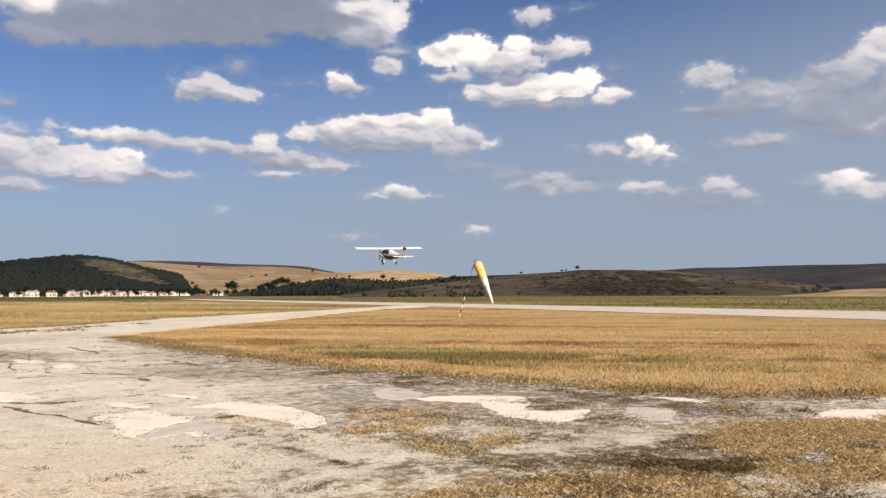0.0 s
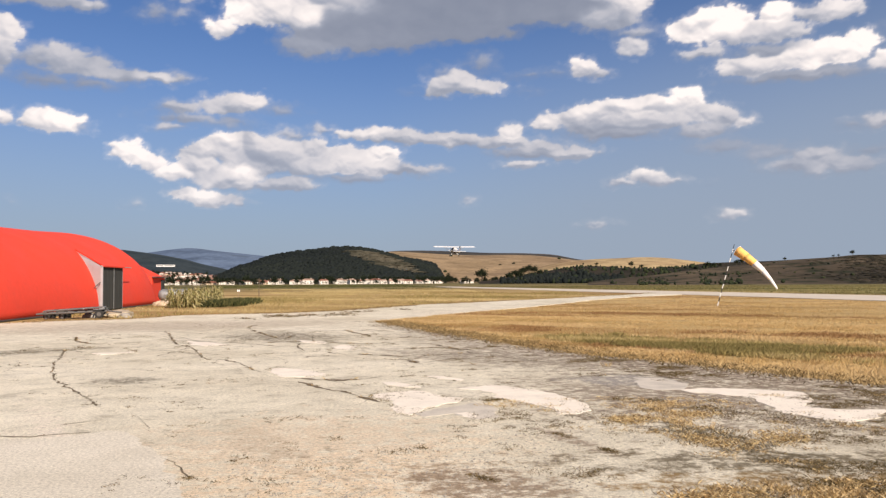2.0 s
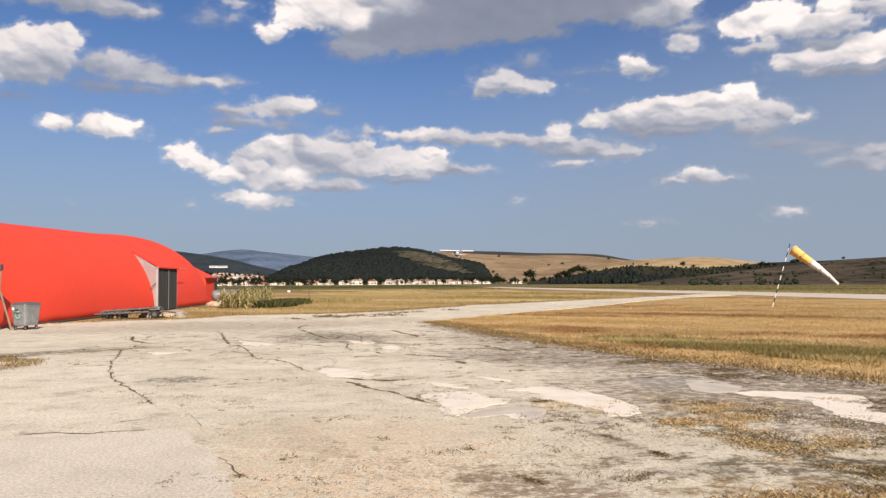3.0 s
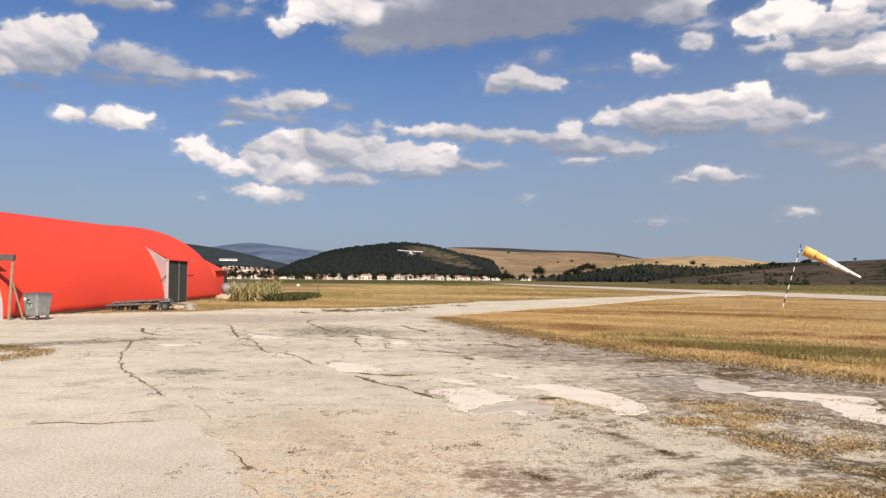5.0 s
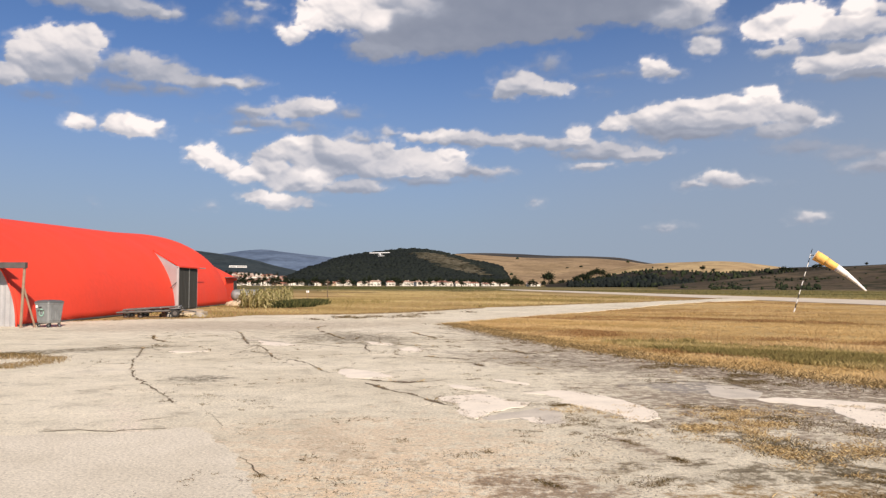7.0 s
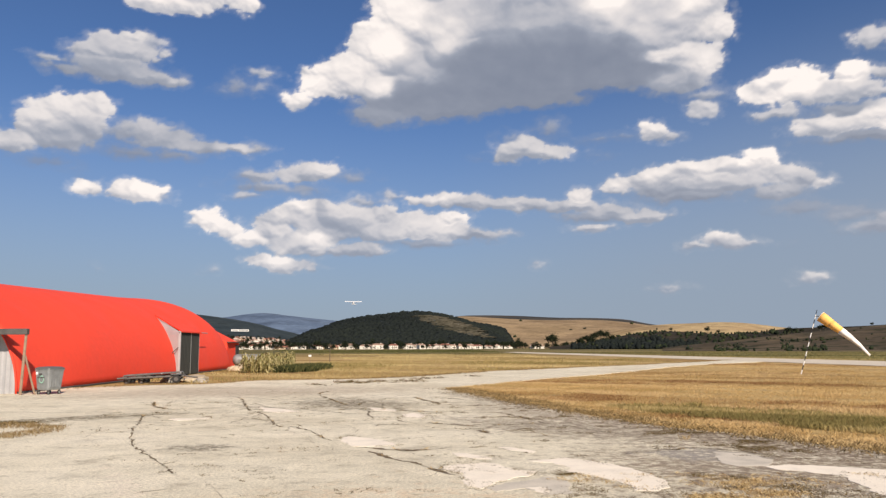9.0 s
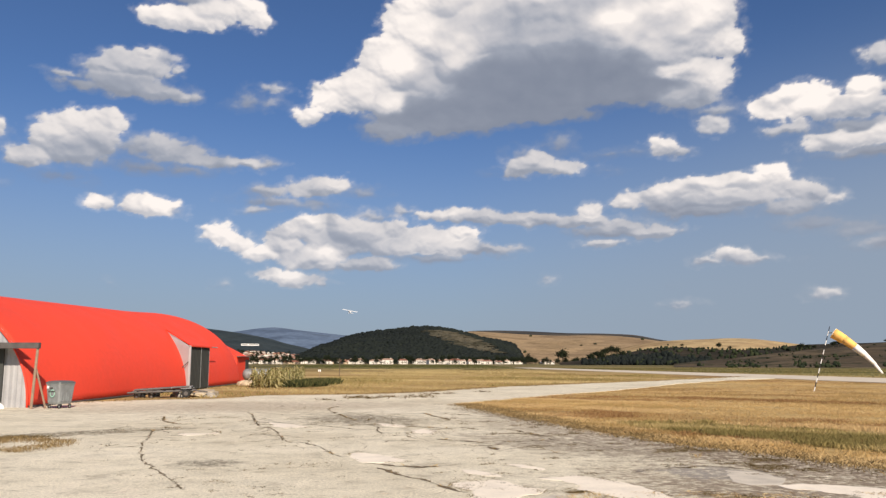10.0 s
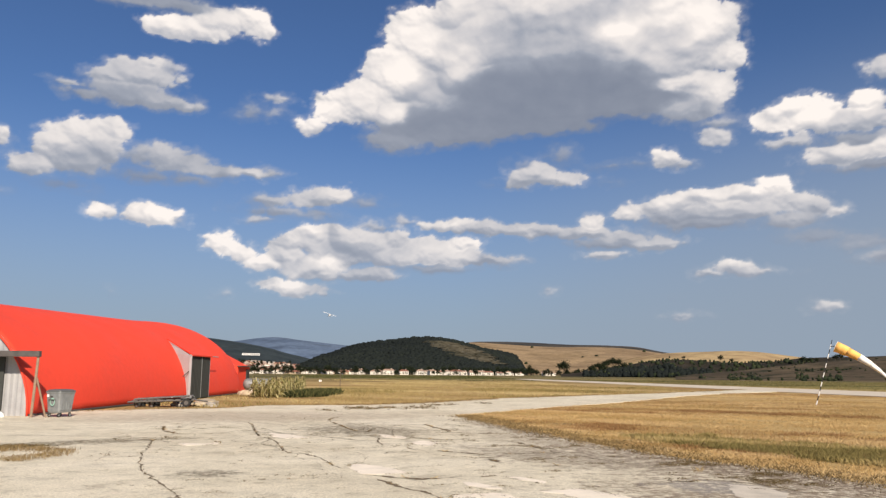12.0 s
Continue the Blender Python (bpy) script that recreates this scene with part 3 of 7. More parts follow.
CLOUD_EAST_TOWER = [
    (24.54, 17.41, 2.08, 1.23, 0.95, 0.95), (22.46, 17.24, 1.46, 0.85, 0.85, 0.95), (28.06, 17.71, 1.03, 0.61, 0.9, 0.95), (27.02, 16.59, 2.89, 0.77, 0.65, 0.95), (31.54, 17.45, 1.42, 0.68, 0.75, 0.95), (30.32, 17.43, 1.23, 0.46, 0.6, 0.95), (23.28, 15.68, 1.45, 0.47, 0.6, 0.95), (29.46, 14.76, 2.45, 0.86, 0.85, 0.95), (31.5, 14.88, 2.43, 0.85, 0.9, 0.95), (33.12, 15.19, 1.0, 0.69, 0.95, 0.95), (34.7, 13.94, 1.39, 0.54, 0.7, 0.95), (26.58, 14.46, 2.48, 0.79, 0.75, 0.95), (29.86, 13.65, 4.88, 0.47, 0.4, 0.95),
]
CLOUD_EAST_SHREDS = [
    (27.42, 15.41, 2.47, 0.55, 0.4, 0.95), (18.72, 17.42, 1.66, 0.54, 0.5, 0.7), (18.71, 16.45, 1.16, 0.77, 0.65, 0.8), (35.13, 15.84, 1.19, 0.46, 0.35, 0.5), (36.65, 13.44, 1.36, 0.23, 0.3, 0.4), (36.79, 10.52, 0.85, 0.59, 0.95, 0.95), (37.36, 9.79, 1.54, 0.59, 0.7, 0.95), (34.04, 10.18, 1.59, 0.55, 0.6, 0.85), (32.64, 10.11, 1.2, 0.32, 0.4, 0.6), (38.51, 9.46, 0.76, 0.27, 0.5, 0.7), (29.32, 19.55, 1.15, 0.67, 0.65, 0.8), (32.39, 20.03, 1.22, 0.3, 0.5, 0.5),
]
CLOUD_EAST_BAND = [
    (24.47, 9.3, 2.47, 0.73, 0.4, 0.6), (27.35, 8.85, 2.46, 0.81, 0.4, 0.6), (30.2, 8.38, 2.02, 0.72, 0.55, 0.8), (31.4, 7.75, 3.22, 0.8, 0.5, 0.75), (28.56, 7.82, 2.04, 0.61, 0.45, 0.7), (36.54, 7.58, 1.75, 0.47, 0.65, 0.8), (38.46, 7.23, 1.52, 0.39, 0.55, 0.75), (41.83, 7.35, 1.28, 0.69, 0.65, 0.85), (43.27, 6.7, 1.44, 0.53, 0.6, 0.85), (41.07, 6.42, 3.7, 0.7, 0.35, 0.6), (39.17, 5.13, 1.89, 0.31, 0.4, 0.4), (44.33, 6.08, 1.06, 0.38, 0.5, 0.6), (33.41, 8.49, 2.39, 0.4, 0.35, 0.5),
]
CLOUD_FAR_EAST = [
    (41.46, 14.78, 1.86, 1.04, 0.6, 0.85), (44.17, 13.42, 2.15, 1.03, 0.5, 0.85), (40.47, 12.68, 1.13, 0.38, 0.5, 0.7), (42.7, 12.62, 2.92, 0.75, 0.4, 0.7), (46.28, 13.21, 1.39, 0.73, 0.5, 0.8), (49.37, 13.93, 2.64, 1.23, 0.5, 0.85), (51.36, 14.89, 1.6, 1.03, 0.65, 0.9), (52.34, 15.77, 1.25, 1.02, 0.7, 0.95), (50.92, 11.27, 2.88, 1.77, 0.4, 0.75), (51.54, 10.85, 1.27, 0.88, 0.6, 0.8), (48.3, 11.91, 2.69, 1.44, 0.4, 0.7), (48.01, 13.38, 2.03, 1.07, 0.45, 0.95), (44.62, 10.21, 2.66, 0.6, 0.5, 0.8), (53.78, 12.66, 2.12, 3.06, 0.5, 0.8),
]
CLOUD_FAR_EAST_LOW = [
    (49.49, 7.15, 1.64, 0.8, 0.75, 0.85), (50.16, 7.58, 0.58, 0.43, 0.9, 0.95), (51.41, 6.59, 1.11, 0.64, 0.65, 0.8), (47.83, 7.19, 1.01, 0.37, 0.5, 0.6), (53.27, 6.46, 1.52, 0.7, 0.6, 0.8),
]
CUMULUS_TOWERS = [
    (-2.1, 20.3, 3.6, 2.0, 0.6, 0.95), (15.4, 22.3, 4.2, 2.2, 0.72, 0.95), (-3.08, 24.14, 2.59, 2.1, 0.95, 0.95), (-4.76, 21.79, 2.57, 1.75, 0.9, 0.95), (-7.26, 19.55, 2.32, 1.57, 0.85, 0.95), (-9.35, 19.06, 1.46, 1.1, 0.9, 0.95), (-10.77, 17.8, 1.03, 0.59, 0.8, 0.95), (-5.13, 19.03, 2.12, 1.58, 0.8, 0.95), (1.69, 25.68, 3.47, 1.88, 0.75, 0.95), (6.45, 26.28, 5.14, 1.48, 0.8, 0.95), (11.47, 24.11, 4.13, 1.49, 1.0, 0.95), (15.58, 24.85, 3.6, 1.64, 0.95, 0.95), (17.93, 24.21, 1.95, 1.8, 0.9, 0.95), (19.73, 21.8, 1.32, 1.09, 0.85, 0.95), (16.18, 20.32, 3.13, 0.83, 0.85, 0.95), (18.48, 19.72, 1.71, 1.12, 0.8, 0.95), (0.4, 22.25, 3.01, 2.33, 0.75, 0.95), (8.2, 28.38, 11.01, 1.8, 0.8, 0.95),
]
CUMULUS_BASE = [
    (2.9, 20.4, 5.2, 2.5, 0.2, 0.95), (8.3, 21.0, 8.6, 2.1, 0.12, 0.95), (4.6, 24.0, 1.6, 2.6, 0.45, 0.95), (7.2, 20.15, 9.16, 2.34, 0.13, 0.95), (-0.44, 18.11, 6.36, 1.8, 0.2, 0.95), (-4.67, 17.05, 2.53, 1.12, 0.35, 0.95), (12.96, 19.44, 4.83, 1.54, 0.2, 0.95), (16.88, 18.55, 2.71, 1.14, 0.5, 0.95), (5.07, 18.06, 5.87, 0.99, 0.1, 0.95), (8.07, 22.05, 5.03, 1.54, 0.3, 0.95), (8.11, 23.96, 12.49, 3.6, 0.56, 0.95),
]
CLOUDS = [CLOUD_HIGH_WEST, CLOUD_WEST_RAFT, CLOUD_WEST_TAIL, CLOUD_WEST_BITS, CLOUD_VEIL, CLOUD_CRUMBLE_WEST, CLOUD_CRUMBLE_EAST, CLOUD_BAND, CLOUD_LONG, CLOUD_LOW_BITS, CLOUD_SHREDS, CLOUD_EAST_TOWER, CLOUD_EAST_SHREDS, CLOUD_EAST_BAND, CLOUD_FAR_EAST, CLOUD_FAR_EAST_LOW, CUMULUS_TOWERS, CUMULUS_BASE]


def cloud_backdrop():
    az, el = np.linspace(-36, 58, 960), np.linspace(0.5, 33, 350)
    A, E = np.meshgrid(az, el)
    wa = A + 0.9 * (fbm(A * 0.9, E * 1.3, 4, 3) - 0.5)
    we = E + 0.6 * (fbm(A * 0.9 + 40, E * 1.3, 4, 9) - 0.5)
    acc, wsum = np.zeros(A.shape), np.full(A.shape, 1e-9)
    sun_share, thick, size = np.zeros(A.shape), np.zeros(A.shape), np.zeros(A.shape)
    for rows in CLOUDS:
        for ca, ce, ra, re, share, dens in rows:
            i0, i1 = np.searchsorted(el, (ce - 3.2 * re - 0.6, ce + 3.2 * re + 0.6))
            j0, j1 = np.searchsorted(az, (ca - 3.2 * ra - 0.8, ca + 3.2 * ra + 0.8))
            win = np.s_[i0:i1, j0:j1]
            dy = (we[win] - ce) / re
            d = 1 - np.sqrt(((wa[win] - ca) / ra) ** 2 + np.where(dy < 0, dy * 1.12, dy) ** 2)
            s = math.sqrt(ra * re)
            acc[win] += np.exp(7.0 * np.clip(d * s, -2.5, 1.2))
            w = np.exp(6.0 * d) + 1e-9
            sun_share[win] += w * share
            thick[win] += w * dens
            size[win] += w * min(1.0, s)
            wsum[win] += w
    sun_share, thick, size = sun_share / wsum, thick / wsum, size / wsum
    puffs = np.abs(fbm(A * 0.75, E * 1.05, 5, 21, 0.55) - 0.5) * 2
    knobs = np.abs(fbm(A * 2.0, E * 2.6, 4, 27, 0.55) - 0.5) * 2
    wisps = fbm(A * 1.2, E * 3.0, 5, 33, 0.6) - 0.5
    smooth = np.log(acc + 1e-8) / 7.0
    C = smooth + 0.10 + 0.11 * (1 - size) + (0.22 + 0.62 * size) * (0.80 * (puffs - 0.2) + 0.24 * (knobs - 0.2)) + 0.22 * wisps
    # tops are crisp, bases and shreds fray
    soft = 0.44 + 0.40 * (1 - thick) + 0.75 * (1 - sstep(0.3, 0.75, sun_share))
    cover = np.maximum(sstep(0, 1.0, (C + 0.16) / soft), 0.42 * sstep(-0.65, 0.35, C)) * np.minimum(1, thick * 1.1)
    # billows as a height field; sunlight from above and behind the right shoulder is baked in
    lobes = np.sqrt((fbm(A * 0.26 + 7, E * 0.38, 3, 61, 0.36) - 0.5) ** 2 + 0.004) * 2
    H = 0.75 * np.sqrt(np.clip(smooth + 0.2 + 0.25 * (C - smooth), 0.03, 2.2)) + 1.25 * lobes * (0.4 + 0.6 * size)
    gy, gx = np.gradient(H, el, az)
    lam = (-gx * 0.34 - gy * 0.62 + 1.0) / np.sqrt(gx ** 2 + gy ** 2 + 1.0)
    base = np.clip((sun_share - 0.14) * 1.02, 0, 1)
    lit = base + (0.10 + 0.34 * base) * np.clip(lam - 0.93, -0.8, 0.45) + 0.42 * (lobes - 0.22) * base + (0.06 + 0.24 * (1 - size)) * (puffs - 0.24) + 0.10 * (fbm(A * 0.5, E * 0.8, 4, 55) - 0.5)
    lit = 0.5 + (lit - 0.5) * 1.2
    lit = np.where(lit < 0.3, 0.3 - 0.24 * np.tanh((0.3 - lit) / 0.34), np.minimum(lit, 1.0)) + 0.05 * (fbm(A * 0.3, E * 0.7, 4, 57) - 0.5)
    ra, re = np.radians(A), np.radians(E)
    R = 4700.0
    co = np.stack([R * np.sin(ra) * np.cos(re), R * np.cos(ra) * np.cos(re), R * np.sin(re) - 20], -1).reshape(-1, 3)
    idx = np.arange(A.size).reshape(A.shape)
    quads = np.stack([idx[:-1, :-1], idx[1:, :-1], idx[1:, 1:], idx[:-1, 1:]], -1).reshape(-1, 4)
    m = bpy.data.materials.new("cumulus")
    m.use_nodes = True
    m.cycles.emission_sampling = "NONE"
    nt = m.node_tree
    nt.nodes.clear()
    out = nt.nodes.new("ShaderNodeOutputMaterial")
    d, l, hz = nt.nodes.new("ShaderNodeAttribute"), nt.nodes.new("ShaderNodeAttribute"), nt.nodes.new("ShaderNodeAttribute")
    d.attribute_name, l.attribute_name, hz.attribute_name = "cloud_cover", "cloud_light", "cloud_height"
    v = coords(nt, (0.001, 0.001, 0.0014))
    wisp = noise_of(nt, v, 14, 6, 0.55)
    dd = calc(nt, "ADD", d.outputs["Fac"], calc(nt, "MULTIPLY_ADD", wisp, 0.34, -0.17))
    alpha = nt.nodes.new("ShaderNodeMapRange")
    alpha.interpolation_type = "SMOOTHSTEP"
    alpha.inputs[1].default_value, alpha.inputs[2].default_value = 0.05, 0.95
    nt.links.new(dd, alpha.inputs[0])
    keep = calc(nt, "MULTIPLY", alpha.outputs[0], ramp(nt, d.outputs["Fac"], grey(0.0, 0.12)))
    keep = calc(nt, "MULTIPLY", keep, ramp(nt, hz.outputs["Fac"], grey(0.0, 0.6, 0.75, 0.98)))
    ll = calc(nt, "ADD", l.outputs["Fac"], calc(nt, "MULTIPLY_ADD", noise_of(nt, v, 9, 4, 0.45), 0.08, -0.04))
    col = ramp(nt, ll, [(-0.0, (0.19, 0.235, 0.325)), (0.3, (0.36, 0.41, 0.50)), (0.52, (0.59, 0.615, 0.67)), (0.72, (0.82, 0.815, 0.825)), (0.92, (1.04, 1.01, 0.985))])
    # the backdrop glows: its sunlit tops and shaded bases are emission colour
    em = nt.nodes.new("ShaderNodeEmission")
    em.inputs[1].default_value = 0.74
    nt.links.new(col, em.inputs[0])
    tr = nt.nodes.new("ShaderNodeBsdfTransparent")
    mx = nt.nodes.new("ShaderNodeMixShader")
    nt.links.new(keep, mx.inputs[0])
    nt.links.new(tr.outputs[0], mx.inputs[1])
    nt.links.new(em.outputs[0], mx.inputs[2])
    nt.links.new(mx.outputs[0], out.inputs[0])
    ob = raw("backdrop_clouds", co, quads, m)
    for name, val in (("cloud_cover", cover), ("cloud_light", lit), ("cloud_height", np.clip(E / 18, 0, 1))):
        at = ob.data.attributes.new(name, "FLOAT", "POINT")
        at.data.foreach_set("value", val.astype(np.float32).ravel())
    tagged(ob, "white cumulus clouds with grey bases in a blue sky", "clouds", kind="structure")


cloud_backdrop()

# ------------------------------------------------------------------ ground, apron, taxiway, runway
GRASS_EDGE = [(0.0, 36.4), (1.7, 29.7), (3.0, 24.9), (4.1, 21.4), (5.1, 18.9), (6.4, 16.8), (7.15, 15.2), (8.0, 13.5), (8.8, 12.2), (9.8, 10.8), (12.3, 9.7), (24.0, 7.5)]
TAXI_NEAR = [(41.0, 99.0), (28.0, 84.6), (19.5, 71.5), (11.0, 55.0), (4.2, 44.5)]
TAXI_FAR = [(-18.6, 37.0), (-15.2, 40.4), (-12.8, 41.5), (-10.3, 46.2), (-5.7, 47.5), (-2.5, 50.9), (3.7, 62.5), (12.2, 73.0), (18.9, 80.5), (28.0, 93.4), (38.0, 108.0)]
APRON = GRASS_EDGE + [(24, -12), (-45, -12), (-45, 31.0), (-17.9, 33.4)] + TAXI_FAR + TAXI_NEAR


def ragged(poly, step=0.25, amp=0.12, seed=0, grow=0.0):
    """A polygon's outline broken into short, uneven edges."""
    out = []
    for (x0, y0), (x1, y1) in zip(poly, poly[1:] + poly[:1]):
        d = math.hypot(x1 - x0, y1 - y0)
        n = max(1, min(400, int(d / step)))
        for i in range(n):
            t = i / n
            x, y = x0 + (x1 - x0) * t, y0 + (y1 - y0) * t
            k = amp * (2 * float(fbm(x * 1.1 / max(step, 0.05) * 0.25 + seed, y * 1.1 / max(step, 0.05) * 0.25, 4, seed)) - 1) * 2
            nx, ny = (y1 - y0) / max(d, 1e-6), -(x1 - x0) / max(d, 1e-6)
            out.append((x + nx * (k + grow), y + ny * (k + grow)))
    return out


def sheet(name, poly, z0, z1, mat, parent=None):
    """A flat slab with an uneven outline."""
    bm = bmesh.new()
    vs = [bm.verts.new((x, y, z1)) for x, y in poly]
    es = [bm.edges.new((a, b)) for a, b in zip(vs, vs[1:] + vs[:1])]
    bmesh.ops.triangle_fill(bm, edges=es, use_beauty=True, normal=(0, 0, 1))
    rim = [e for e in bm.edges if e.is_boundary]
    low = bmesh.ops.extrude_edge_only(bm, edges=rim)["geom"]
    for v in low:
        if isinstance(v, bmesh.types.BMVert):
            v.co.z = z0
    return part(name, bm, mat, parent)


def build_ground():
    # one sheet from beside the camera to the horizon, finer close by
    r = np.concatenate([np.linspace(0, 60, 40), np.geomspace(62, 4900, 60)])
    a = np.linspace(0, 2 * math.pi, 181)[:-1]
    Rr, Aa = np.meshgrid(r[1:], a, indexing="ij")
    x, y = Rr * np.sin(Aa), Rr * np.cos(Aa)
    z = np.full(x.shape, -0.035)
    co = np.concatenate([[[0, 0, -0.035]], np.stack([x, y, z], -1).reshape(-1, 3)])
    n = len(a)
    idx = 1 + np.arange(x.size).reshape(x.shape)
    q = np.stack([idx[:-1], idx[1:], np.roll(idx[1:], -1, 1), np.roll(idx[:-1], -1, 1)], -1).reshape(-1, 4)
    t0 = np.stack([np.zeros(n, int), idx[0], np.roll(idx[0], -1)], -1)
    tri = np.concatenate([t0, q[:, [0, 1, 2]], q[:, [0, 2, 3]]])
    ob = raw("ground", co, tri, M_FIELD)
    tagged(ob, "flat field of dry golden and olive grass", "ground", kind="structure")
    apron = tagged(sheet("pavement_apron", ragged(APRON, 0.3, 0.26, 5), -0.06, 0.0, M_CONC), "cracked pale concrete apron and taxiway, patched and stained", "pavement", kind="structure")
    rw = [(46.5, -5.0), (38.6, 95.0), (22.4, 250.0), (20.5, 285.0), (27.0, 290.0), (49.5, 120.0), (60.0, 45.0), (66.0, -5.0)]
    tagged(sheet("runway", ragged(rw, 1.2, 0.25, 8), -0.06, 0.006, M_RUNWAY), "pale concrete runway across the field", "runway", kind="structure")
    return apron


apron = build_ground()


# ------------------------------------------------------------------ hills
def hill(name, crest, dist, front, back, mat, label, rough=4.0, seed=1, steps=46, power=1.0, kind="structure"):
    """A ridge: crest gives azimuth and elevation (degrees) along its top, front and back the run of its slopes in metres."""
    ca, ce = np.array([c[0] for c in crest]), np.array([c[1] for c in crest])
    n = int((ca[-1] - ca[0]) * dist * 0.01745 / (dist * 0.0035)) + 8
    az = np.linspace(ca[0], ca[-1], n)
    # cubic Hermite between the crest's turning points
    sl = np.gradient(ce, ca)
    k = np.clip(np.searchsorted(ca, az) - 1, 0, len(ca) - 2)
    h = ca[k + 1] - ca[k]
    t = (az - ca[k]) / h
    el = (2 * t**3 - 3 * t**2 + 1) * ce[k] + (t**3 - 2 * t**2 + t) * h * sl[k] + (-2 * t**3 + 3 * t**2) * ce[k + 1] + (t**3 - t**2) * h * sl[k + 1]
    top = 1.8 + dist * np.tan(np.radians(el))
    s = np.concatenate([np.linspace(0, 1, steps), np.linspace(1, 2, steps // 3)[1:]])
    S, T = np.meshgrid(s, top, indexing="ij")
    _, Z = np.meshgrid(s, az, indexing="ij")
    D = np.where(S <= 1, dist - front * (1 - S), dist + back * (S - 1))
    prof = np.where(S <= 1, sstep(0, 1, S) ** power * 0.55 + S ** 1.3 * 0.45, 1 - sstep(0, 1, S - 1))
    X, Y = D * np.sin(np.radians(Z)), D * np.cos(np.radians(Z))
    bumpy = (fbm(X / (front * 0.22), Y / (front * 0.22), 5, seed) - 0.5) * rough * 2 * np.sin(np.pi * np.clip(S, 0, 1)) ** 0.7
    H = T * prof + bumpy * np.where(S < 1, 1, 0) - 0.6 * (S == 0) - 1.5 * (S >= 2)
    idx = np.arange(S.size).reshape(S.shape)
    q = np.stack([idx[:-1, :-1], idx[:-1, 1:], idx[1:, 1:], idx[1:, :-1]], -1).reshape(-1, 4)
    ob = raw(name, np.stack([X, Y, H], -1).reshape(-1, 3), q, mat, smooth=True)
    tagged(ob, label, "hill", kind=kind)

    def at(a, u):
        """The place on the front slope at azimuth a and run u (0 foot, 1 crest)."""
        tz = np.interp(a, az, top)
        d = dist - front * (1 - u)
        x, y = d * np.sin(np.radians(a)), d * np.cos(np.radians(a))
        b = (fbm(np.array([x / (front * 0.22)]), np.array([y / (front * 0.22)]), 5, seed)[0] - 0.5) * rough * 2 * math.sin(math.pi * min(1, max(0, u))) ** 0.7
        return Vector((x, y, tz * (sstep(0, 1, u) ** power * 0.55 + u ** 1.3 * 0.45) + b))
    return at


DARK = [(-12.6, 0.1), (-10.9, 0.7), (-9.6, 1.30), (-8.8, 1.52), (-7.5, 2.0), (-6.1, 2.27), (-4.8, 2.41), (-3.4, 2.6), (-2.1, 2.65), (-0.7, 2.52), (0.7, 2.20), (2.0, 1.85), (3.4, 1.58), (4.3, 1.2), (4.75, 0.5), (5.0, 0.0)]
on_dark = hill("hill_wooded", [(a, max(0.0, e - 0.13)) for a, e in DARK], 1500, 520, 500, M_SHADOWFLOOR, "wooded hill behind the town, cloud shadow in its dark colour", 5, 3)
hill("hill_left", [(-40.0, 2.6), (-25.0, 2.6), (-18.0, 2.35), (-16.6, 2.2), (-15.3, 2.02), (-14.0, 1.8), (-13.0, 1.58), (-12.1, 1.32), (-11.2, 1.12), (-9.0, 0.6), (-7.0, 0.2)], 2600, 1300, 500, M_HAZYWOOD, "long wooded hillside above the town, blue haze in its colour", 10, 5)
hill("hill_mountain", [(-24.0, 1.2), (-18.0, 1.85), (-15.4, 2.14), (-14.1, 2.34), (-12.9, 2.43), (-11.4, 2.27), (-9.9, 2.11), (-8.3, 1.94), (-5.0, 1.6), (2.0, 1.0)], 4300, 900, 200, M_HAZYMOUNTAIN, "distant mountain, blue-grey haze in its colour", 25, 7)
on_valley = hill("hill_valley", [(-24.0, 0.7), (-16.0, 0.72), (-13.0, 0.66), (-11.0, 0.5), (-9.5, 0.3), (-7.0, 0.1)], 1650, 640, 500, M_SHADEDSCRUB, "dry valley slope climbing behind the town", 2, 29)
on_gold = hill("hill_stubble", [(-3.0, 1.6), (1.1, 2.2), (2.8, 2.12), (4.7, 2.0), (7.4, 1.88), (9.5, 1.9), (11.6, 1.82), (13.1, 1.66), (14.1, 1.5), (15.5, 1.3), (19.0, 0.9), (26.0, 0.6)], 2300, 1000, 500, M_STUBBLE, "broad tan hillside of harvested fields", 8, 11)
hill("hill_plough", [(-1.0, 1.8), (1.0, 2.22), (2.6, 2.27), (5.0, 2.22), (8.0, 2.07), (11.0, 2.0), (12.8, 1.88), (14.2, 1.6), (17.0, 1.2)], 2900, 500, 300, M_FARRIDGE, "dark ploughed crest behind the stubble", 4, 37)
on_gold2 = hill("hill_gold", [(9.0, 0.15), (10.4, 0.6), (11.5, 0.93), (12.6, 1.19), (14.1, 1.42), (15.6, 1.53), (17.3, 1.58), (19.0, 1.63), (20.5, 1.56), (21.8, 1.40), (23.1, 1.21), (26.0, 1.0), (30.0, 0.7)], 1350, 450, 300, M_STUBBLE2, "sunlit golden stubble hill", 4, 13)
on_slope = hill("hill_shadow_slope", [(7.4, -0.13), (8.6, 0.0), (10.2, 0.35), (11.5, 0.56), (13.1, 0.87), (14.8, 1.03), (16.1, 1.03), (17.3, 0.92), (19.0, 0.85), (21.3, 0.9), (23.0, 1.12), (25.0, 1.2), (27.3, 1.25), (29.3, 1.34), (31.3, 1.44), (34.0, 1.5), (38.0, 1.3)], 900, 330, 250, M_SHADOWSCRUB, "scrub slope below the stubble, cloud shadow in its dark colour", 4, 17)
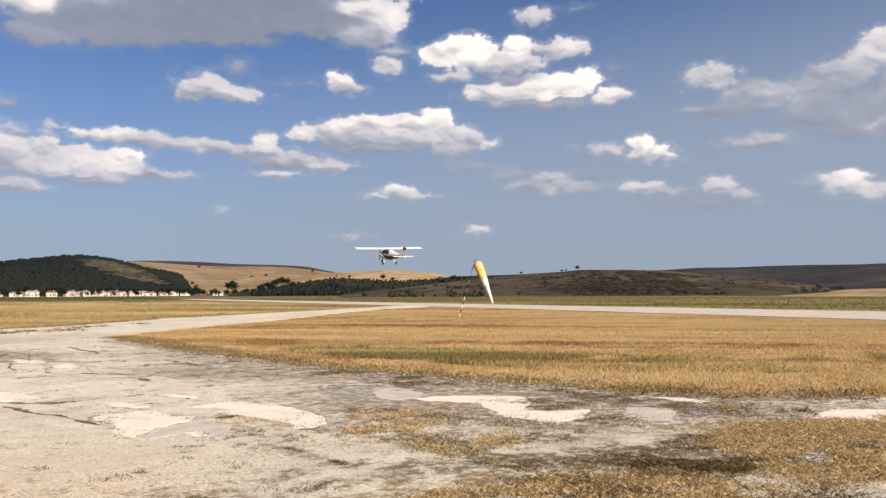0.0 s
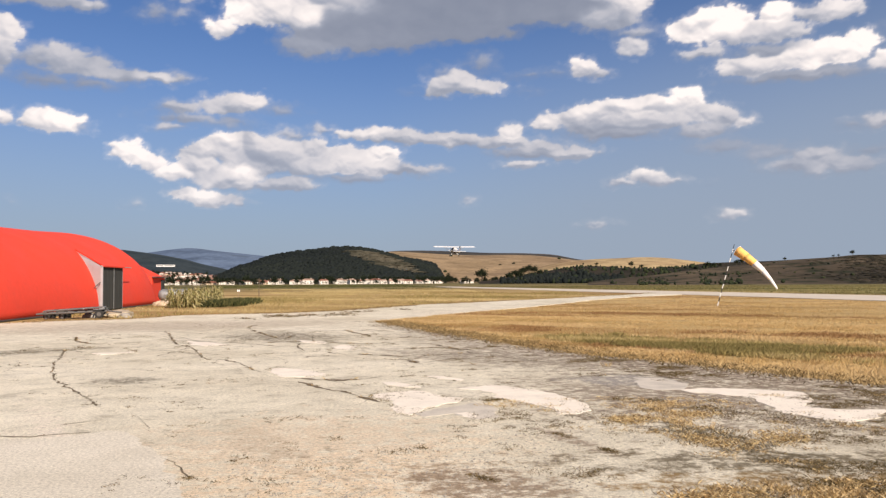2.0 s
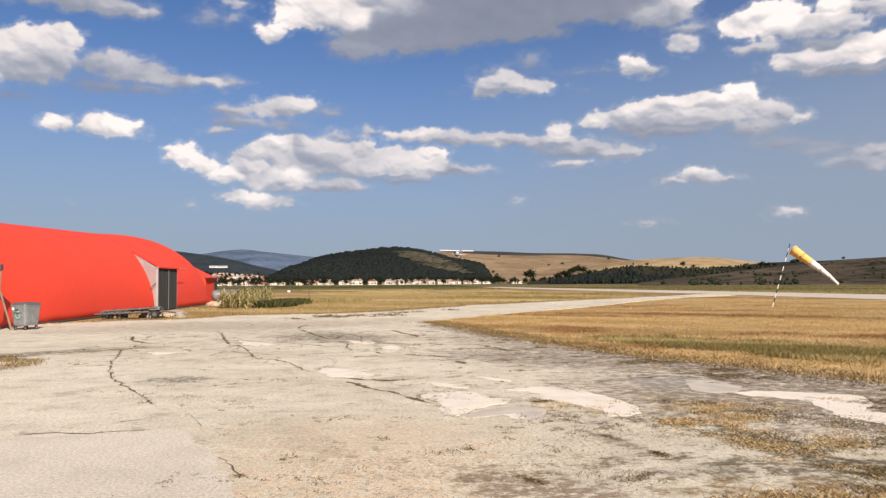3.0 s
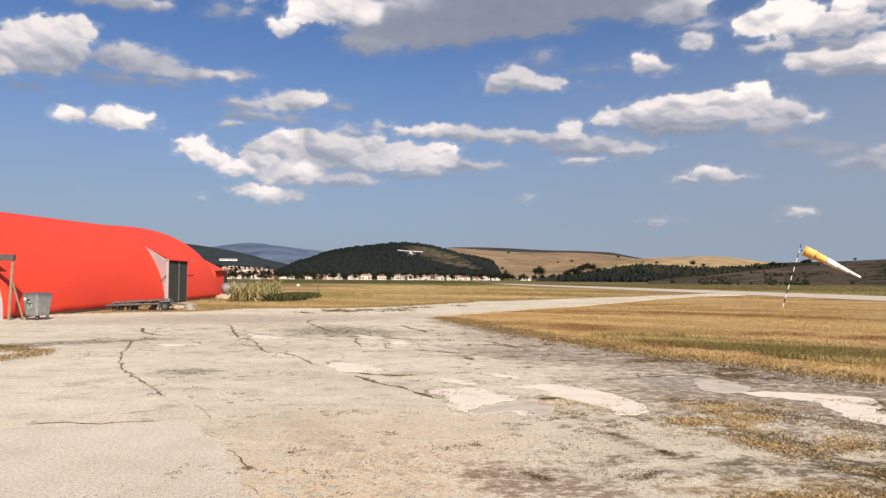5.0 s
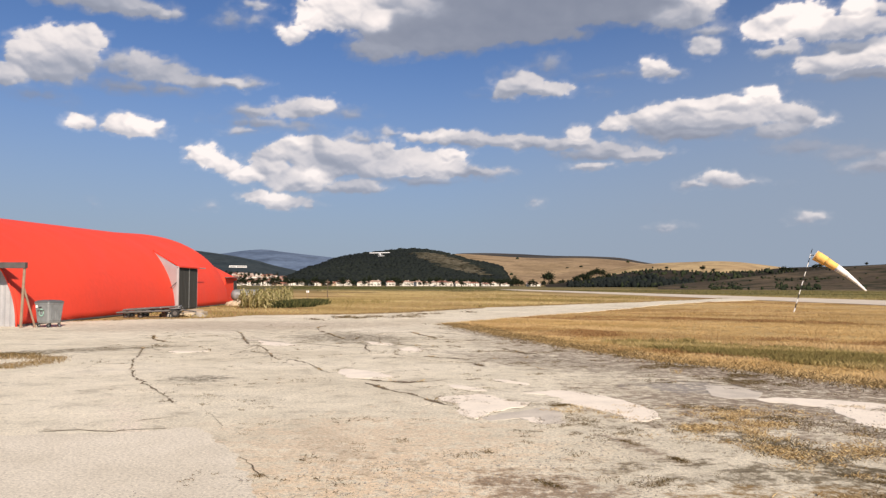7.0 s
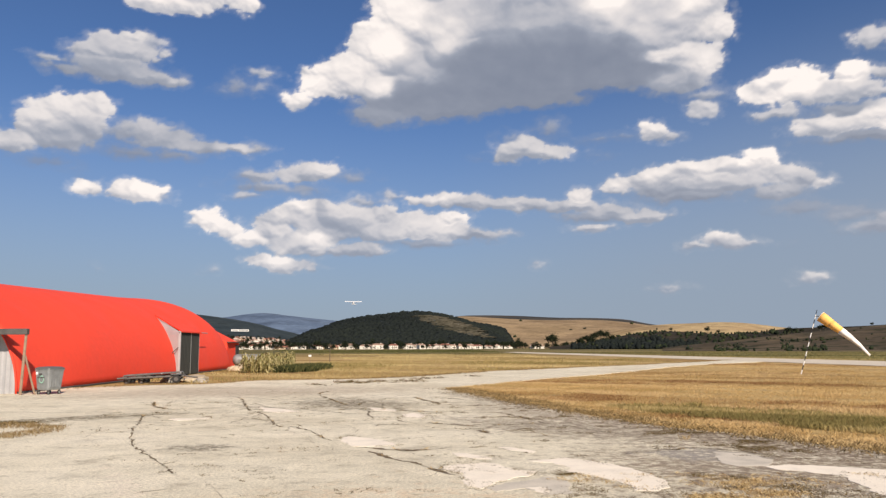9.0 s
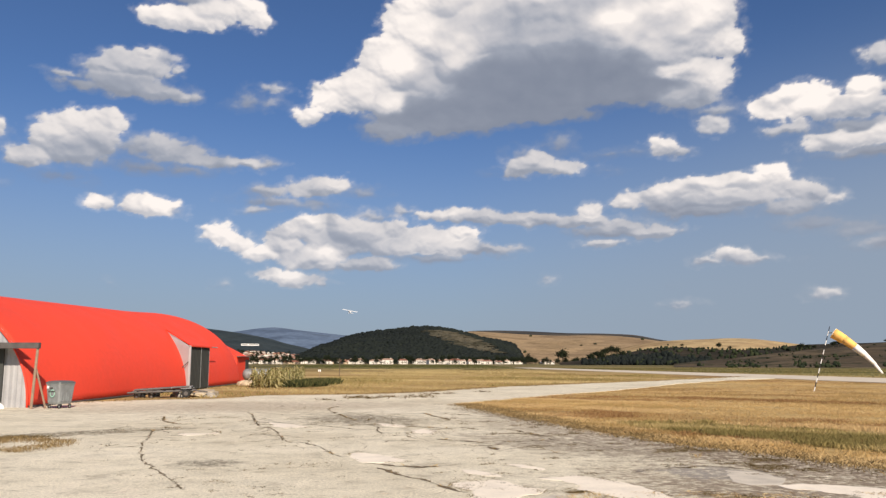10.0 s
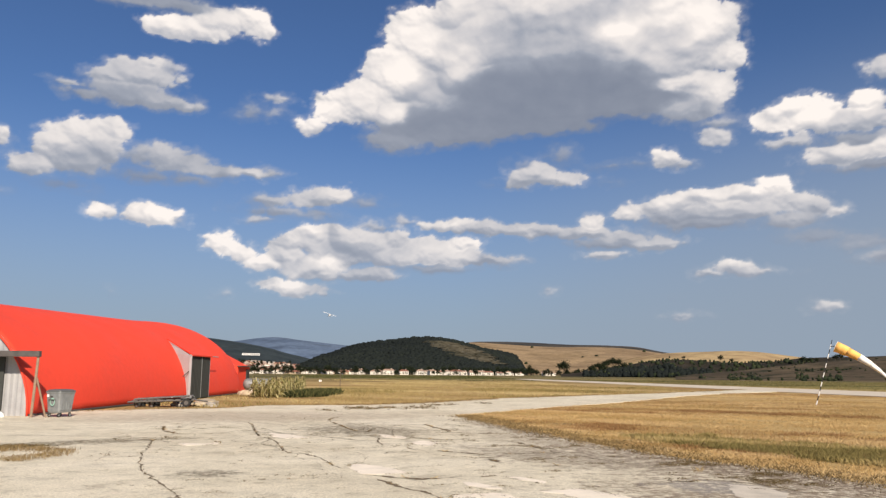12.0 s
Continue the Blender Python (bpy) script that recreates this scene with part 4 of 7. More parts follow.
on_brown = hill("hill_scrub", [(15.2, -0.18), (17.0, 0.0), (20.0, 0.35), (23.0, 0.75), (25.5, 1.02), (27.3, 1.2), (29.3, 1.32), (31.3, 1.46), (32.2, 1.54), (34.0, 1.54), (36.6, 1.46), (38.0, 1.42), (40.4, 1.18), (42.8, 0.98), (45.2, 0.74), (47.4, 0.36), (49.5, 0.0), (51.0, -0.18)], 620, 300, 250, M_SHADEDSCRUB, "brown hillside of dry grass and scrub, cloud shadow in its colour", 3, 19)
hill("hill_field", [(45.6, -0.33), (47.6, -0.2), (49.4, 0.02), (52.0, 0.10), (58.0, 0.14), (70.0, 0.0)], 330, 60, 60, M_STUBBLE2, "low sunlit stubble field", 0.2, 31)
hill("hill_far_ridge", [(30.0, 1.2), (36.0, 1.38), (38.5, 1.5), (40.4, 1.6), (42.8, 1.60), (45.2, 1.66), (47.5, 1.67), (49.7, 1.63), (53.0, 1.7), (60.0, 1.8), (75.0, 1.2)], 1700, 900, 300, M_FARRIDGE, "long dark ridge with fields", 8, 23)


def clumps(name, spots, mat, label, seed=0, kind="stuff", category="trees"):
    """Many small ragged crowns as one mesh; spots: x, y, z, radius, height."""
    rng = np.random.default_rng(seed)
    ph = (1 + 5 ** 0.5) / 2
    ico = np.array([(-1, ph, 0), (1, ph, 0), (-1, -ph, 0), (1, -ph, 0), (0, -1, ph), (0, 1, ph), (0, -1, -ph), (0, 1, -ph), (ph, 0, -1), (ph, 0, 1), (-ph, 0, -1), (-ph, 0, 1)]) / 1.9
    fc = np.array([(0, 11, 5), (0, 5, 1), (0, 1, 7), (0, 7, 10), (0, 10, 11), (1, 5, 9), (5, 11, 4), (11, 10, 2), (10, 7, 6), (7, 1, 8), (3, 9, 4), (3, 4, 2), (3, 2, 6), (3, 6, 8), (3, 8, 9), (4, 9, 5), (2, 4, 11), (6, 2, 10), (8, 6, 7), (9, 8, 1)])
    spots = np.asarray(spots, float)
    n = len(spots)
    v = ico[None] * (1 + rng.uniform(-0.38, 0.38, (n, 12, 1)))
    ang = rng.uniform(0, 6.28, n)
    c, s = np.cos(ang)[:, None], np.sin(ang)[:, None]
    vx, vy = v[..., 0] * c - v[..., 1] * s, v[..., 0] * s + v[..., 1] * c
    out = np.stack([vx * spots[:, 3:4] + spots[:, 0:1], vy * spots[:, 3:4] + spots[:, 1:2], v[..., 2] * spots[:, 4:5] + spots[:, 2:3] + spots[:, 4:5] * 0.55], -1)
    f = fc[None] + (np.arange(n) * 12)[:, None, None]
    return tagged(raw(name, out.reshape(-1, 3), f.reshape(-1, 3), mat), label, category, kind=kind)


rg = random.Random(4)
spots = []
while len(spots) < 12000:
    a, u = rg.uniform(-12.2, 4.9), rg.uniform(0.0, 1.0)
    clear = ((a - 0.4 - (0.60 - u) * 9.0) / 1.5) ** 2 + ((u - 0.60) / 0.20) ** 2
    clear2 = ((a - 3.0) / 0.5) ** 2 + ((u - 0.25) / 0.12) ** 2
    if clear < 1 + rg.uniform(-0.35, 0.25) or clear2 < rg.uniform(0.6, 1.2):
        continue
    p = on_dark(a, u)
    r = rg.uniform(2.4, 4.4)
    spots.append((p.x, p.y, p.z - 2.2, r * 1.15, r * rg.uniform(0.6, 0.95)))
clumps("forest", spots, M_SHADOWFOREST, "dense green woodland covering the hill, darkened by painted cloud shadow", 2, category="forest")
cl = []
for i in range(900):
    a, u = rg.uniform(-2.6, 3.6), rg.uniform(0.36, 0.82)
    if ((a - 0.4 - (0.60 - u) * 9.0) / 1.6) ** 2 + ((u - 0.60) / 0.21) ** 2 < 1:
        p = on_dark(a, u)
        cl.append((p.x, p.y, p.z - 0.6, rg.uniform(10, 17), 1.6))
clumps("hill_clearing", cl, M_CLEAR, "pale dry grass clearing on the wooded hill", 8, category="clearing")


# ------------------------------------------------------------------ hangar
# its own axes: x out of its long side towards the apron, y along its length, origin at the front corner of that side
HANGAR = pose(-17.75, 33.0, 0, 0, 0, 1.72)
HW, HH, HL = 8.0, 5.75, 33.0


def shell_at(u, ang):
    """A point of the membrane: ang 0 at the apron side's foot, 180 at the other."""
    k = kx = 1.0
    if u > HL:
        t = min(1.0, (u - HL) / 7.6)
        k, kx = max(0.0, 1 - t ** 2.7) ** (1 / 2.7), max(0.0, 1 - t ** 4) ** 0.25
    rise = float(np.interp(u, (0, 8, 17, 24, 28, 32, 42), (0.955, 0.942, 0.972, 0.995, 1.010, 1.037, 1.12)))
    c, s = math.cos(radians(ang)), math.sin(radians(ang))
    c = math.copysign(abs(c) ** 0.92, c)
    return (-HW + HW * c * kx, u, HH * rise * max(0.0, s) ** 0.95 * k)


def dormer(parent, y0, y1, out, height, reach, top):
    """A lean-to porch on the membrane: door, cheeks, sloping roof. out: how far the door stands from the foot, reach and top: where the roof meets the membrane."""
    porch = part("porch_roof", box(0, 1, 0, 1, 0, 0.01), M_RED, parent, "red membrane porch roof sloping to the door")
    bm = bmesh.new()
    hi, lo, skew = (-reach, top), (out + 0.12, height + 0.06), 2.0
    ring = [(hi[0], y0 + skew - 0.08, hi[1]), (lo[0], y0 - 0.08, lo[1]), (lo[0], y1 + 0.08, lo[1]), (hi[0], y1 + 0.08, hi[1])]
    v = [bm.verts.new(p) for p in ring] + [bm.verts.new((x, y, z - 0.09)) for x, y, z in ring]
    for f in ((0, 1, 2, 3), (7, 6, 5, 4), (0, 4, 5, 1), (1, 5, 6, 2), (2, 6, 7, 3), (3, 7, 4, 0)):
        bm.faces.new([v[i] for i in f])
    bmesh.ops.recalc_face_normals(bm, faces=bm.faces)
    bm.to_mesh(porch.data)
    bm.free()
    for yy, lab in ((y0, "pale triangular side sheet of the porch"), (y1, "")):
        bm = bmesh.new()
        pts = [(out - 0.02, 0.0), (out - 0.02, height - 0.03), (-reach + 0.1, top - 0.12)]
        for i in range(9):
            a = i / 8 * math.degrees(math.asin(min(1, (top - 0.2) / HH)))
            p = shell_at(yy, math.degrees(math.asin(min(1, (top - 0.2) / HH))) - a)
            pts.append((p[0] - 0.15, p[2]))
        lean = [skew * min(1.0, max(0.0, (out - x) / (out + reach))) ** 1.5 * (yy == y0) for x, z in pts]
        a = [bm.verts.new((x, yy + k, z)) for (x, z), k in zip(pts, lean)]
        b = [bm.verts.new((x, yy + k + 0.05, z)) for (x, z), k in zip(pts, lean)]
        bm.faces.new(a)
        bm.faces.new(b[::-1])
        for i in range(len(a)):
            j = (i + 1) % len(a)
            bm.faces.new((a[i], b[i], b[j], a[j]))
        bmesh.ops.recalc_face_normals(bm, faces=bm.faces)
        part("side_sheet", bm, M_SHEET, parent, lab)


def build_hangar():
    h = thing("hangar", "long red membrane hangar with rounded end on the apron", "hangar", HANGAR)
    us = list(np.linspace(0, HL, 56)) + [HL + 7.6 * math.sin(a) for a in np.linspace(0.08, math.pi / 2, 20)]
    rings = [[shell_at(u, a) for a in np.linspace(0, 180, 49)] for u in us]
    bm = loft(rings, close=False)
    sh = part("shell", bm, M_RED, h, "taut red membrane shell", smooth=True)
    sh.modifiers.new("thickness", "SOLIDIFY").thickness = 0.06
    # arched seam round the front edge
    bm = bmesh.new()
    rows = []
    for a in np.linspace(0, 180, 41):
        p = shell_at(0.06, a)
        o = Vector((p[0] + HW, 0, p[2] * 1.4)).normalized() * 0.012
        rows.append([bm.verts.new((p[0] + o.x, 0.03, p[2] + o.z)), bm.verts.new((p[0] + o.x, 0.09, p[2] + o.z))])
    for a, b in zip(rows, rows[1:]):
        bm.faces.new((a[0], a[1], b[1], b[0]))
    part("seam", bm, M_SEAM, h)
    # anchor skirt along the foot
    bm = bmesh.new()
    for u0, u1 in zip(us[:-1], us[1:]):
        a, b = shell_at(u0, 0), shell_at(u1, 0)
        v = [bm.verts.new(q) for q in ((a[0] + 0.05, u0, 0.0), (b[0] + 0.05, u1, 0.0), (b[0] + 0.05, u1, 0.07), (a[0] + 0.05, u0, 0.07), (a[0] - 0.04, u0, 0.09), (b[0] - 0.04, u1, 0.09))]
        bm.faces.new(v[:4])
        bm.faces.new((v[3], v[2], v[5], v[4]))
    part("anchor_skirt", bm, M_STEEL, h, "dark anchor skirt along the foot")
    # front wall of corrugated sheet in the arch
    bm = bmesh.new()
    n = 220
    top = []
    for i in range(n + 1):
        x = -2 * HW + 0.08 + (2 * HW - 0.16) * i / n
        c = min(1, abs((x + HW) / HW))
        z = HH * 0.965 * max(0.0, 1 - c ** (2 / 0.92)) ** 0.475
        top.append((x, 0.10 + 0.014 * math.sin(i * 1.9), max(0.02, z - 0.02)))
    for a, b in zip(top, top[1:]):
        bm.faces.new([bm.verts.new(p) for p in ((a[0], a[1], 0), (b[0], b[1], 0), b, a)])
    part("front_wall", bm, M_SHEET, h, "pale corrugated sheet front wall")
    part("front_door", box(-7.2, -1.1, -0.02, 0.05, 0, 2.42, 0.01), M_DARKDOOR, h, "dark sliding front door")
    part("canopy_beam", box(-8.5, 0.75, -0.95, -0.72, 2.42, 2.66, 0.015), M_STEEL, h, "dark steel canopy beam over the front door")
    for x in (-6.8, -3.4, -0.35):
        part("canopy_arm", box(x - 0.05, x + 0.05, -0.716, 0.08, 2.48, 2.58, 0.008), M_STEEL, h)
    part("canopy_roof", box(-8.4, -0.12, -0.716, 0.05, 2.585, 2.62, 0.008), M_DARKDOOR, h)
    part("canopy_post", rod((0.68, -0.84, 2.42), (0.58, -0.84, 0), 0.055, 0.06), M_WOOD, h, "weathered timber canopy post")
    part("post_brace", rod((0.66, -0.8, 1.6), (1.0, -0.5, 0), 0.04, 0.04), M_WOOD, h, "leaning timber brace")
    # side porch with its dark door
    dormer(h, 21.3, 26.0, 0.22, 2.95, 2.2, 4.2)
    door = part("side_door", box(0.1, 0.22, 21.38, 25.92, 0.03, 2.95, 0.015), M_DARKDOOR, h, "tall dark ribbed metal door")
    for i in range(1, 14):
        y = 21.38 + 4.54 * i / 14
        part("door_rib", box(0.222, 0.245, y - 0.03, y + 0.03, 0.05, 2.93), M_DARKDOOR, door)
    part("door_rail", box(0.25, 0.27, 23.7, 23.78, 0.05, 2.93), M_GALV, door)
    part("door_frame", box(0.1, 0.26, 21.24, 21.37, 0, 3.0, 0.01), M_SHEET, h, "pale steel door frame post")
    part("roof_rail", rod((0.2, 21.1, 2.98), (0.2, 28.2, 2.98), 0.035), M_SHEET, h)
    part("porch_stay", rod((0.12, 21.2, 1.9), (-0.55, 21.0, 1.2), 0.03), M_STEEL, h)
    # end porch past the rounded end
    bm = loft([[(-4.5, 38.4, 4.4), (-0.75, 38.4, 2.32), (-0.75, 38.4, 0), (-4.5, 38.4, 0)], [(-4.5, 42.6, 4.3), (-0.65, 42.6, 2.32), (-0.65, 42.6, 0), (-4.5, 42.6, 0)]])
    part("end_porch", bm, M_RED, h, "low red end porch")
    part("end_porch_eave", box(-0.78, -0.45, 38.3, 42.8, 2.33, 2.41, 0.01), M_STEEL, h, "dark eave of the end porch")
    part("end_porch_door", box(-0.72, -0.6, 41.3, 42.4, 0, 2.1, 0.01), M_DARKDOOR, h)
    return h


build_hangar()


# ------------------------------------------------------------------ things by the hangar
def wheel(parent, c, axis, r, w, rim=M_GALV, name="wheel"):
    ax = Vector(axis).normalized() * (w / 2)
    c = Vector(c)
    tyre = part(name, rod(c - ax, c + ax, r, seg=20), M_RUBBER, parent)
    bmesh_edges = bmesh.new()
    bmesh_edges.from_mesh(tyre.data)
    bmesh.ops.bevel(bmesh_edges, geom=[e for e in bmesh_edges.edges if len(e.link_faces) == 2 and max(len(f.verts) for f in e.link_faces) > 4], offset=w * 0.22, segments=2, affect="EDGES")
    bmesh_edges.to_mesh(tyre.data)
    bmesh_edges.free()
    part("rim", rod(c - ax * 1.04, c + ax * 1.04, r * 0.5, seg=14), rim, tyre)
    return tyre


def build_bin():
    b = thing("waste_container", "grey galvanised waste container with dark lid on castors", "waste container", pose(-16.28, 32.75, 0, 0, 0, 71))
    b.scale = (0.88, 0.88, 1.06)
    w, d = 0.47, 0.42
    def ring(z, kx, ky):
        pts = []
        for sx, sy in ((1, 1), (-1, 1), (-1, -1), (1, -1)):
            cx, cy = sx * (w * kx - 0.09), sy * (d * ky - 0.09)
            a0 = {(1, 1): 0, (-1, 1): 90, (-1, -1): 180, (1, -1): 270}[(sx, sy)]
            for i in range(4):
                a = radians(a0 + 30 * i)
                pts.append((cx + 0.09 * math.cos(a), cy + 0.09 * math.sin(a), z))
        return pts
    body = part("body", loft([ring(0.17, 0.8, 0.78), ring(0.24, 0.86, 0.86), ring(0.55, 0.93, 0.93), ring(0.88, 1.0, 1.0), ring(0.92, 1.04, 1.05), ring(0.95, 1.04, 1.05)]), M_GALV, b, "dented galvanised body", smooth=False)
    for s in (-1, 1):
        part("lift_trunnion", rod((s * w * 0.9, 0, 0.78), (s * (w + 0.14), 0, 0.78), 0.028), M_STEEL, body)
        for k in range(-2, 3):
            part("rib", box(k * 0.15 - 0.018, k * 0.15 + 0.018, s * (d * 0.92) - 0.02, s * (d * 0.92) + 0.02, 0.28, 0.84, 0.006), M_GALV, body)
        part("handle", rod((s * (w * 0.97 + 0.05), -0.2, 0.66), (s * (w * 0.97 + 0.05), 0.2, 0.66), 0.016), M_STEEL, body)
        part("side_arm", box(s * (w * 0.96) - 0.015, s * (w * 0.96) + 0.03, -0.05, 0.05, 0.5, 0.92, 0.008), M_GALV, body)
    lid = loft([ring(0.955, 1.06, 1.08), ring(1.0, 1.04, 1.05), ring(1.045, 0.86, 0.8), ring(1.06, 0.5, 0.45)])
    part("lid", lid, M_LID, b, "dark grey lid, closed")
    part("sticker", box(-w * 0.98 - 0.03, -w * 0.98 - 0.02, 0.2, 0.32, 0.76, 0.86), M_WHITE, b, "small white label")
    badge = bmesh.new()
    for i in range(20):
        q = [(0.15 if j in (0, 3) else 0.105, (i + (j > 1)) * math.pi / 10) for j in range(4)]
        badge.faces.new([badge.verts.new((-w * 0.98 - 0.034, -0.03 + r0 * math.cos(a0), 0.58 + r0 * math.sin(a0))) for r0, a0 in q])
    bmesh.ops.remove_doubles(badge, verts=badge.verts, dist=0.001)
    part("badge", badge, M_BADGE, b, "pale green ring mark")
    for sx in (-1, 1):
        for sy in (-1, 1):
            c = (sx * w * 0.68, sy * d * 0.68, 0.08)
            part("castor_fork", box(c[0] - 0.04, c[0] + 0.04, c[1] - 0.03, c[1] + 0.03, 0.08, 0.18, 0.005), M_STEEL, b)
            wheel(b, c, (0.3, 1, 0), 0.08, 0.05, name="castor")


build_bin()


def build_trailer():
    t = thing("flat_trailer", "low bare steel trailer frame parked beside the hangar", "trailer", pose(-15.9, 43.2, 0, 0, 0, 104))
    hw, L = 0.8, 1.65
    for lay, (z0, z1, dx, mat) in enumerate(((0.26, 0.36, 0.0, M_STEEL), (0.40, 0.56, 0.16, M_STEEL))):
        # two ladder frames, one lying askew on the other
        for s in (-1, 1):
            part("side_rail", rod((s * hw + dx, -L + dx, z1), (s * hw - dx, L - dx * 2, z0), 0.045 if lay == 0 else 0.032), mat, t)
            part("inner_rail", rod((s * hw * 0.45 + dx, -L + dx, z1 - 0.02), (s * hw * 0.45 - dx, L - dx * 2, z0 - 0.02), 0.026), M_GALV if lay == s else M_STEEL, t)
        for k in range(7):
            y = -L + dx + k * (2 * L - dx * 3) / 6
            z = z1 + (z0 - z1) * k / 6
            part("cross_member", rod((-hw, y, z), (hw, y, z), 0.034), M_GALV if (k + lay) % 2 else M_STEEL, t)
    for s in (-1, 1):
        part("diagonal", rod((s * hw, -L * 0.9, 0.44), (-s * hw * 0.3, L * 0.5, 0.36), 0.024), M_STEEL, t)
        part("mudguard", box(s * (hw + 0.12) - 0.11, s * (hw + 0.12) + 0.11, -1.58, -1.02, 0.47, 0.49, 0.008), M_GALV, t)
    part("drawbar", rod((0, -L, 0.36), (0, -L - 0.7, 0.26), 0.045), M_STEEL, t)
    part("deck_plate", box(-hw * 0.8, hw * 0.5, -0.9, 0.1, 0.50, 0.52, 0.006), M_LID, t, "loose dark plate lying on the frame")
    part("axle", rod((-hw - 0.1, -1.3, 0.22), (hw + 0.1, -1.3, 0.22), 0.035), M_STEEL, t)
    for s in (-1, 1):
        wheel(t, (s * (hw + 0.12), -1.3, 0.22), (1, 0, 0), 0.22, 0.15, M_STEEL)
    for y in (0.5, 1.25):
        part("prop_tyre", rod((hw * 0.9, y, 0.0), (hw * 0.9, y, 0.2), 0.31, seg=18), M_RUBBER, t, "old tyre propping the frame")
        part("prop_block", rod((-hw * 0.6, y, 0.0), (-hw * 0.6, y, 0.26), 0.09, seg=10), M_STEEL, t)


build_trailer()


def lump(name, x, y, rx, ry, h, mat, label, category, seed, turn=0, parent=None):
    """A low heap or boulder with an uneven surface."""
    bm = bmesh.new()
    bmesh.ops.create_icosphere(bm, subdivisions=4, radius=1)
    for v in bm.verts:
        k = 1 + 0.35 * (noise.noise(v.co * 1.7 + Vector((seed, 0, 0)))) + 0.14 * noise.noise(v.co * 5 + Vector((seed, 3, 0)))
        v.co = Vector((v.co.x * rx * k, v.co.y * ry * k, max(-0.05, v.co.z * h * k)))
    ob = part(name, bm, mat, parent, "", True)
    if not parent:
        ob.matrix_world = pose(x, y, 0, 0, 0, turn)
        tagged(ob, label, category)
    return ob


lump("sand_mound", -14.4, 46.0, 2.2, 0.7, 0.30, M_SOIL, "low heap of pale sand and rubble", "sand heap", 3, 100)
lump("boulder", -15.3, 43.9, 0.4, 0.3, 0.24, M_STONE, "pale broken concrete lump", "rubble", 8)
lump("boulder", -13.6, 44.2, 0.35, 0.25, 0.2, M_STONE, "pale broken concrete lump", "rubble", 12)
lump("boulder", -18.6, 32.2, 0.3, 0.2, 0.28, M_WHITE, "white rag bundle by the front door", "rag", 15)
lump("boulder", -17.7, 66.5, 0.5, 0.4, 0.4, M_SOIL, "pale rock beside the hangar end", "rock", 18)
lump("boulder", -17.0, 65.3, 0.6, 0.4, 0.35, M_SOIL, "pale rock beside the hangar end", "rock", 21)


def build_tank():
    t = thing("liquid_tank", "small pale grey horizontal tank on blocks", "tank", pose(-17.6, 71.5, 0, 0, 0, 15))
    rings = []
    for u, k in ((-1.5, 0.3), (-1.4, 0.75), (-1.15, 1), (1.15, 1), (1.4, 0.75), (1.5, 0.3)):
        rings.append([(u, 0.5 * k * math.cos(a), 0.8 + 0.5 * k * math.sin(a)) for a in np.linspace(0, 2 * math.pi, 20, endpoint=False)])
    part("barrel", loft(rings), M_GALV, t, smooth=True)
    for x in (-0.8, 0.8):
        part("saddle", box(x - 0.15, x + 0.15, -0.45, 0.45, 0, 0.42, 0.02), M_CEMENT, t)


build_tank()


def build_marker(x, y, h, mat, label):
    t = thing("marker_post", label, "marker post", pose(x, y, -0.03), "field markers")
    part("stake", rod((0, 0, 0), (0, 0, h), 0.035), M_WOOD, t)
    part("board", box(-0.16, 0.16, -0.02, 0.02, h - 0.24, h, 0.008), mat, t)


build_marker(*polar(-12.6, 95)[:2], 1.3, M_WHITE, "white field marker board on a stake")
build_marker(*polar(-9.7, 100)[:2], 1.0, M_WHITE, "white field marker board on a stake")


def build_field_pole():
    x, y, _ = polar(-8.3, 105)
    t = thing("wooden_pole", "thin grey wooden pole in the field", "pole", pose(x, y, -0.03))
    part("shaft", rod((0, 0, 0), (0, 0, 2.4), 0.05, 0.04), M_BARK, t)
    part("cross_arm", box(-0.3, 0.3, -0.03, 0.03, 2.15, 2.23, 0.01), M_BARK, t)


build_field_pole()


# ------------------------------------------------------------------ windsock
SOCK_BASE = Vector((23.75, 53.6, -0.03))
RIGHT, AWAY = Vector((math.cos(radians(25)), -math.sin(radians(25)), 0)), Vector((math.sin(radians(25)), math.cos(radians(25)), 0))
POLE_TOP = RIGHT * 1.2 + Vector((0, 0, 4.28))
SOCK_HEAD = POLE_TOP * 0.895 + RIGHT * 0.32
SEG = 0.75


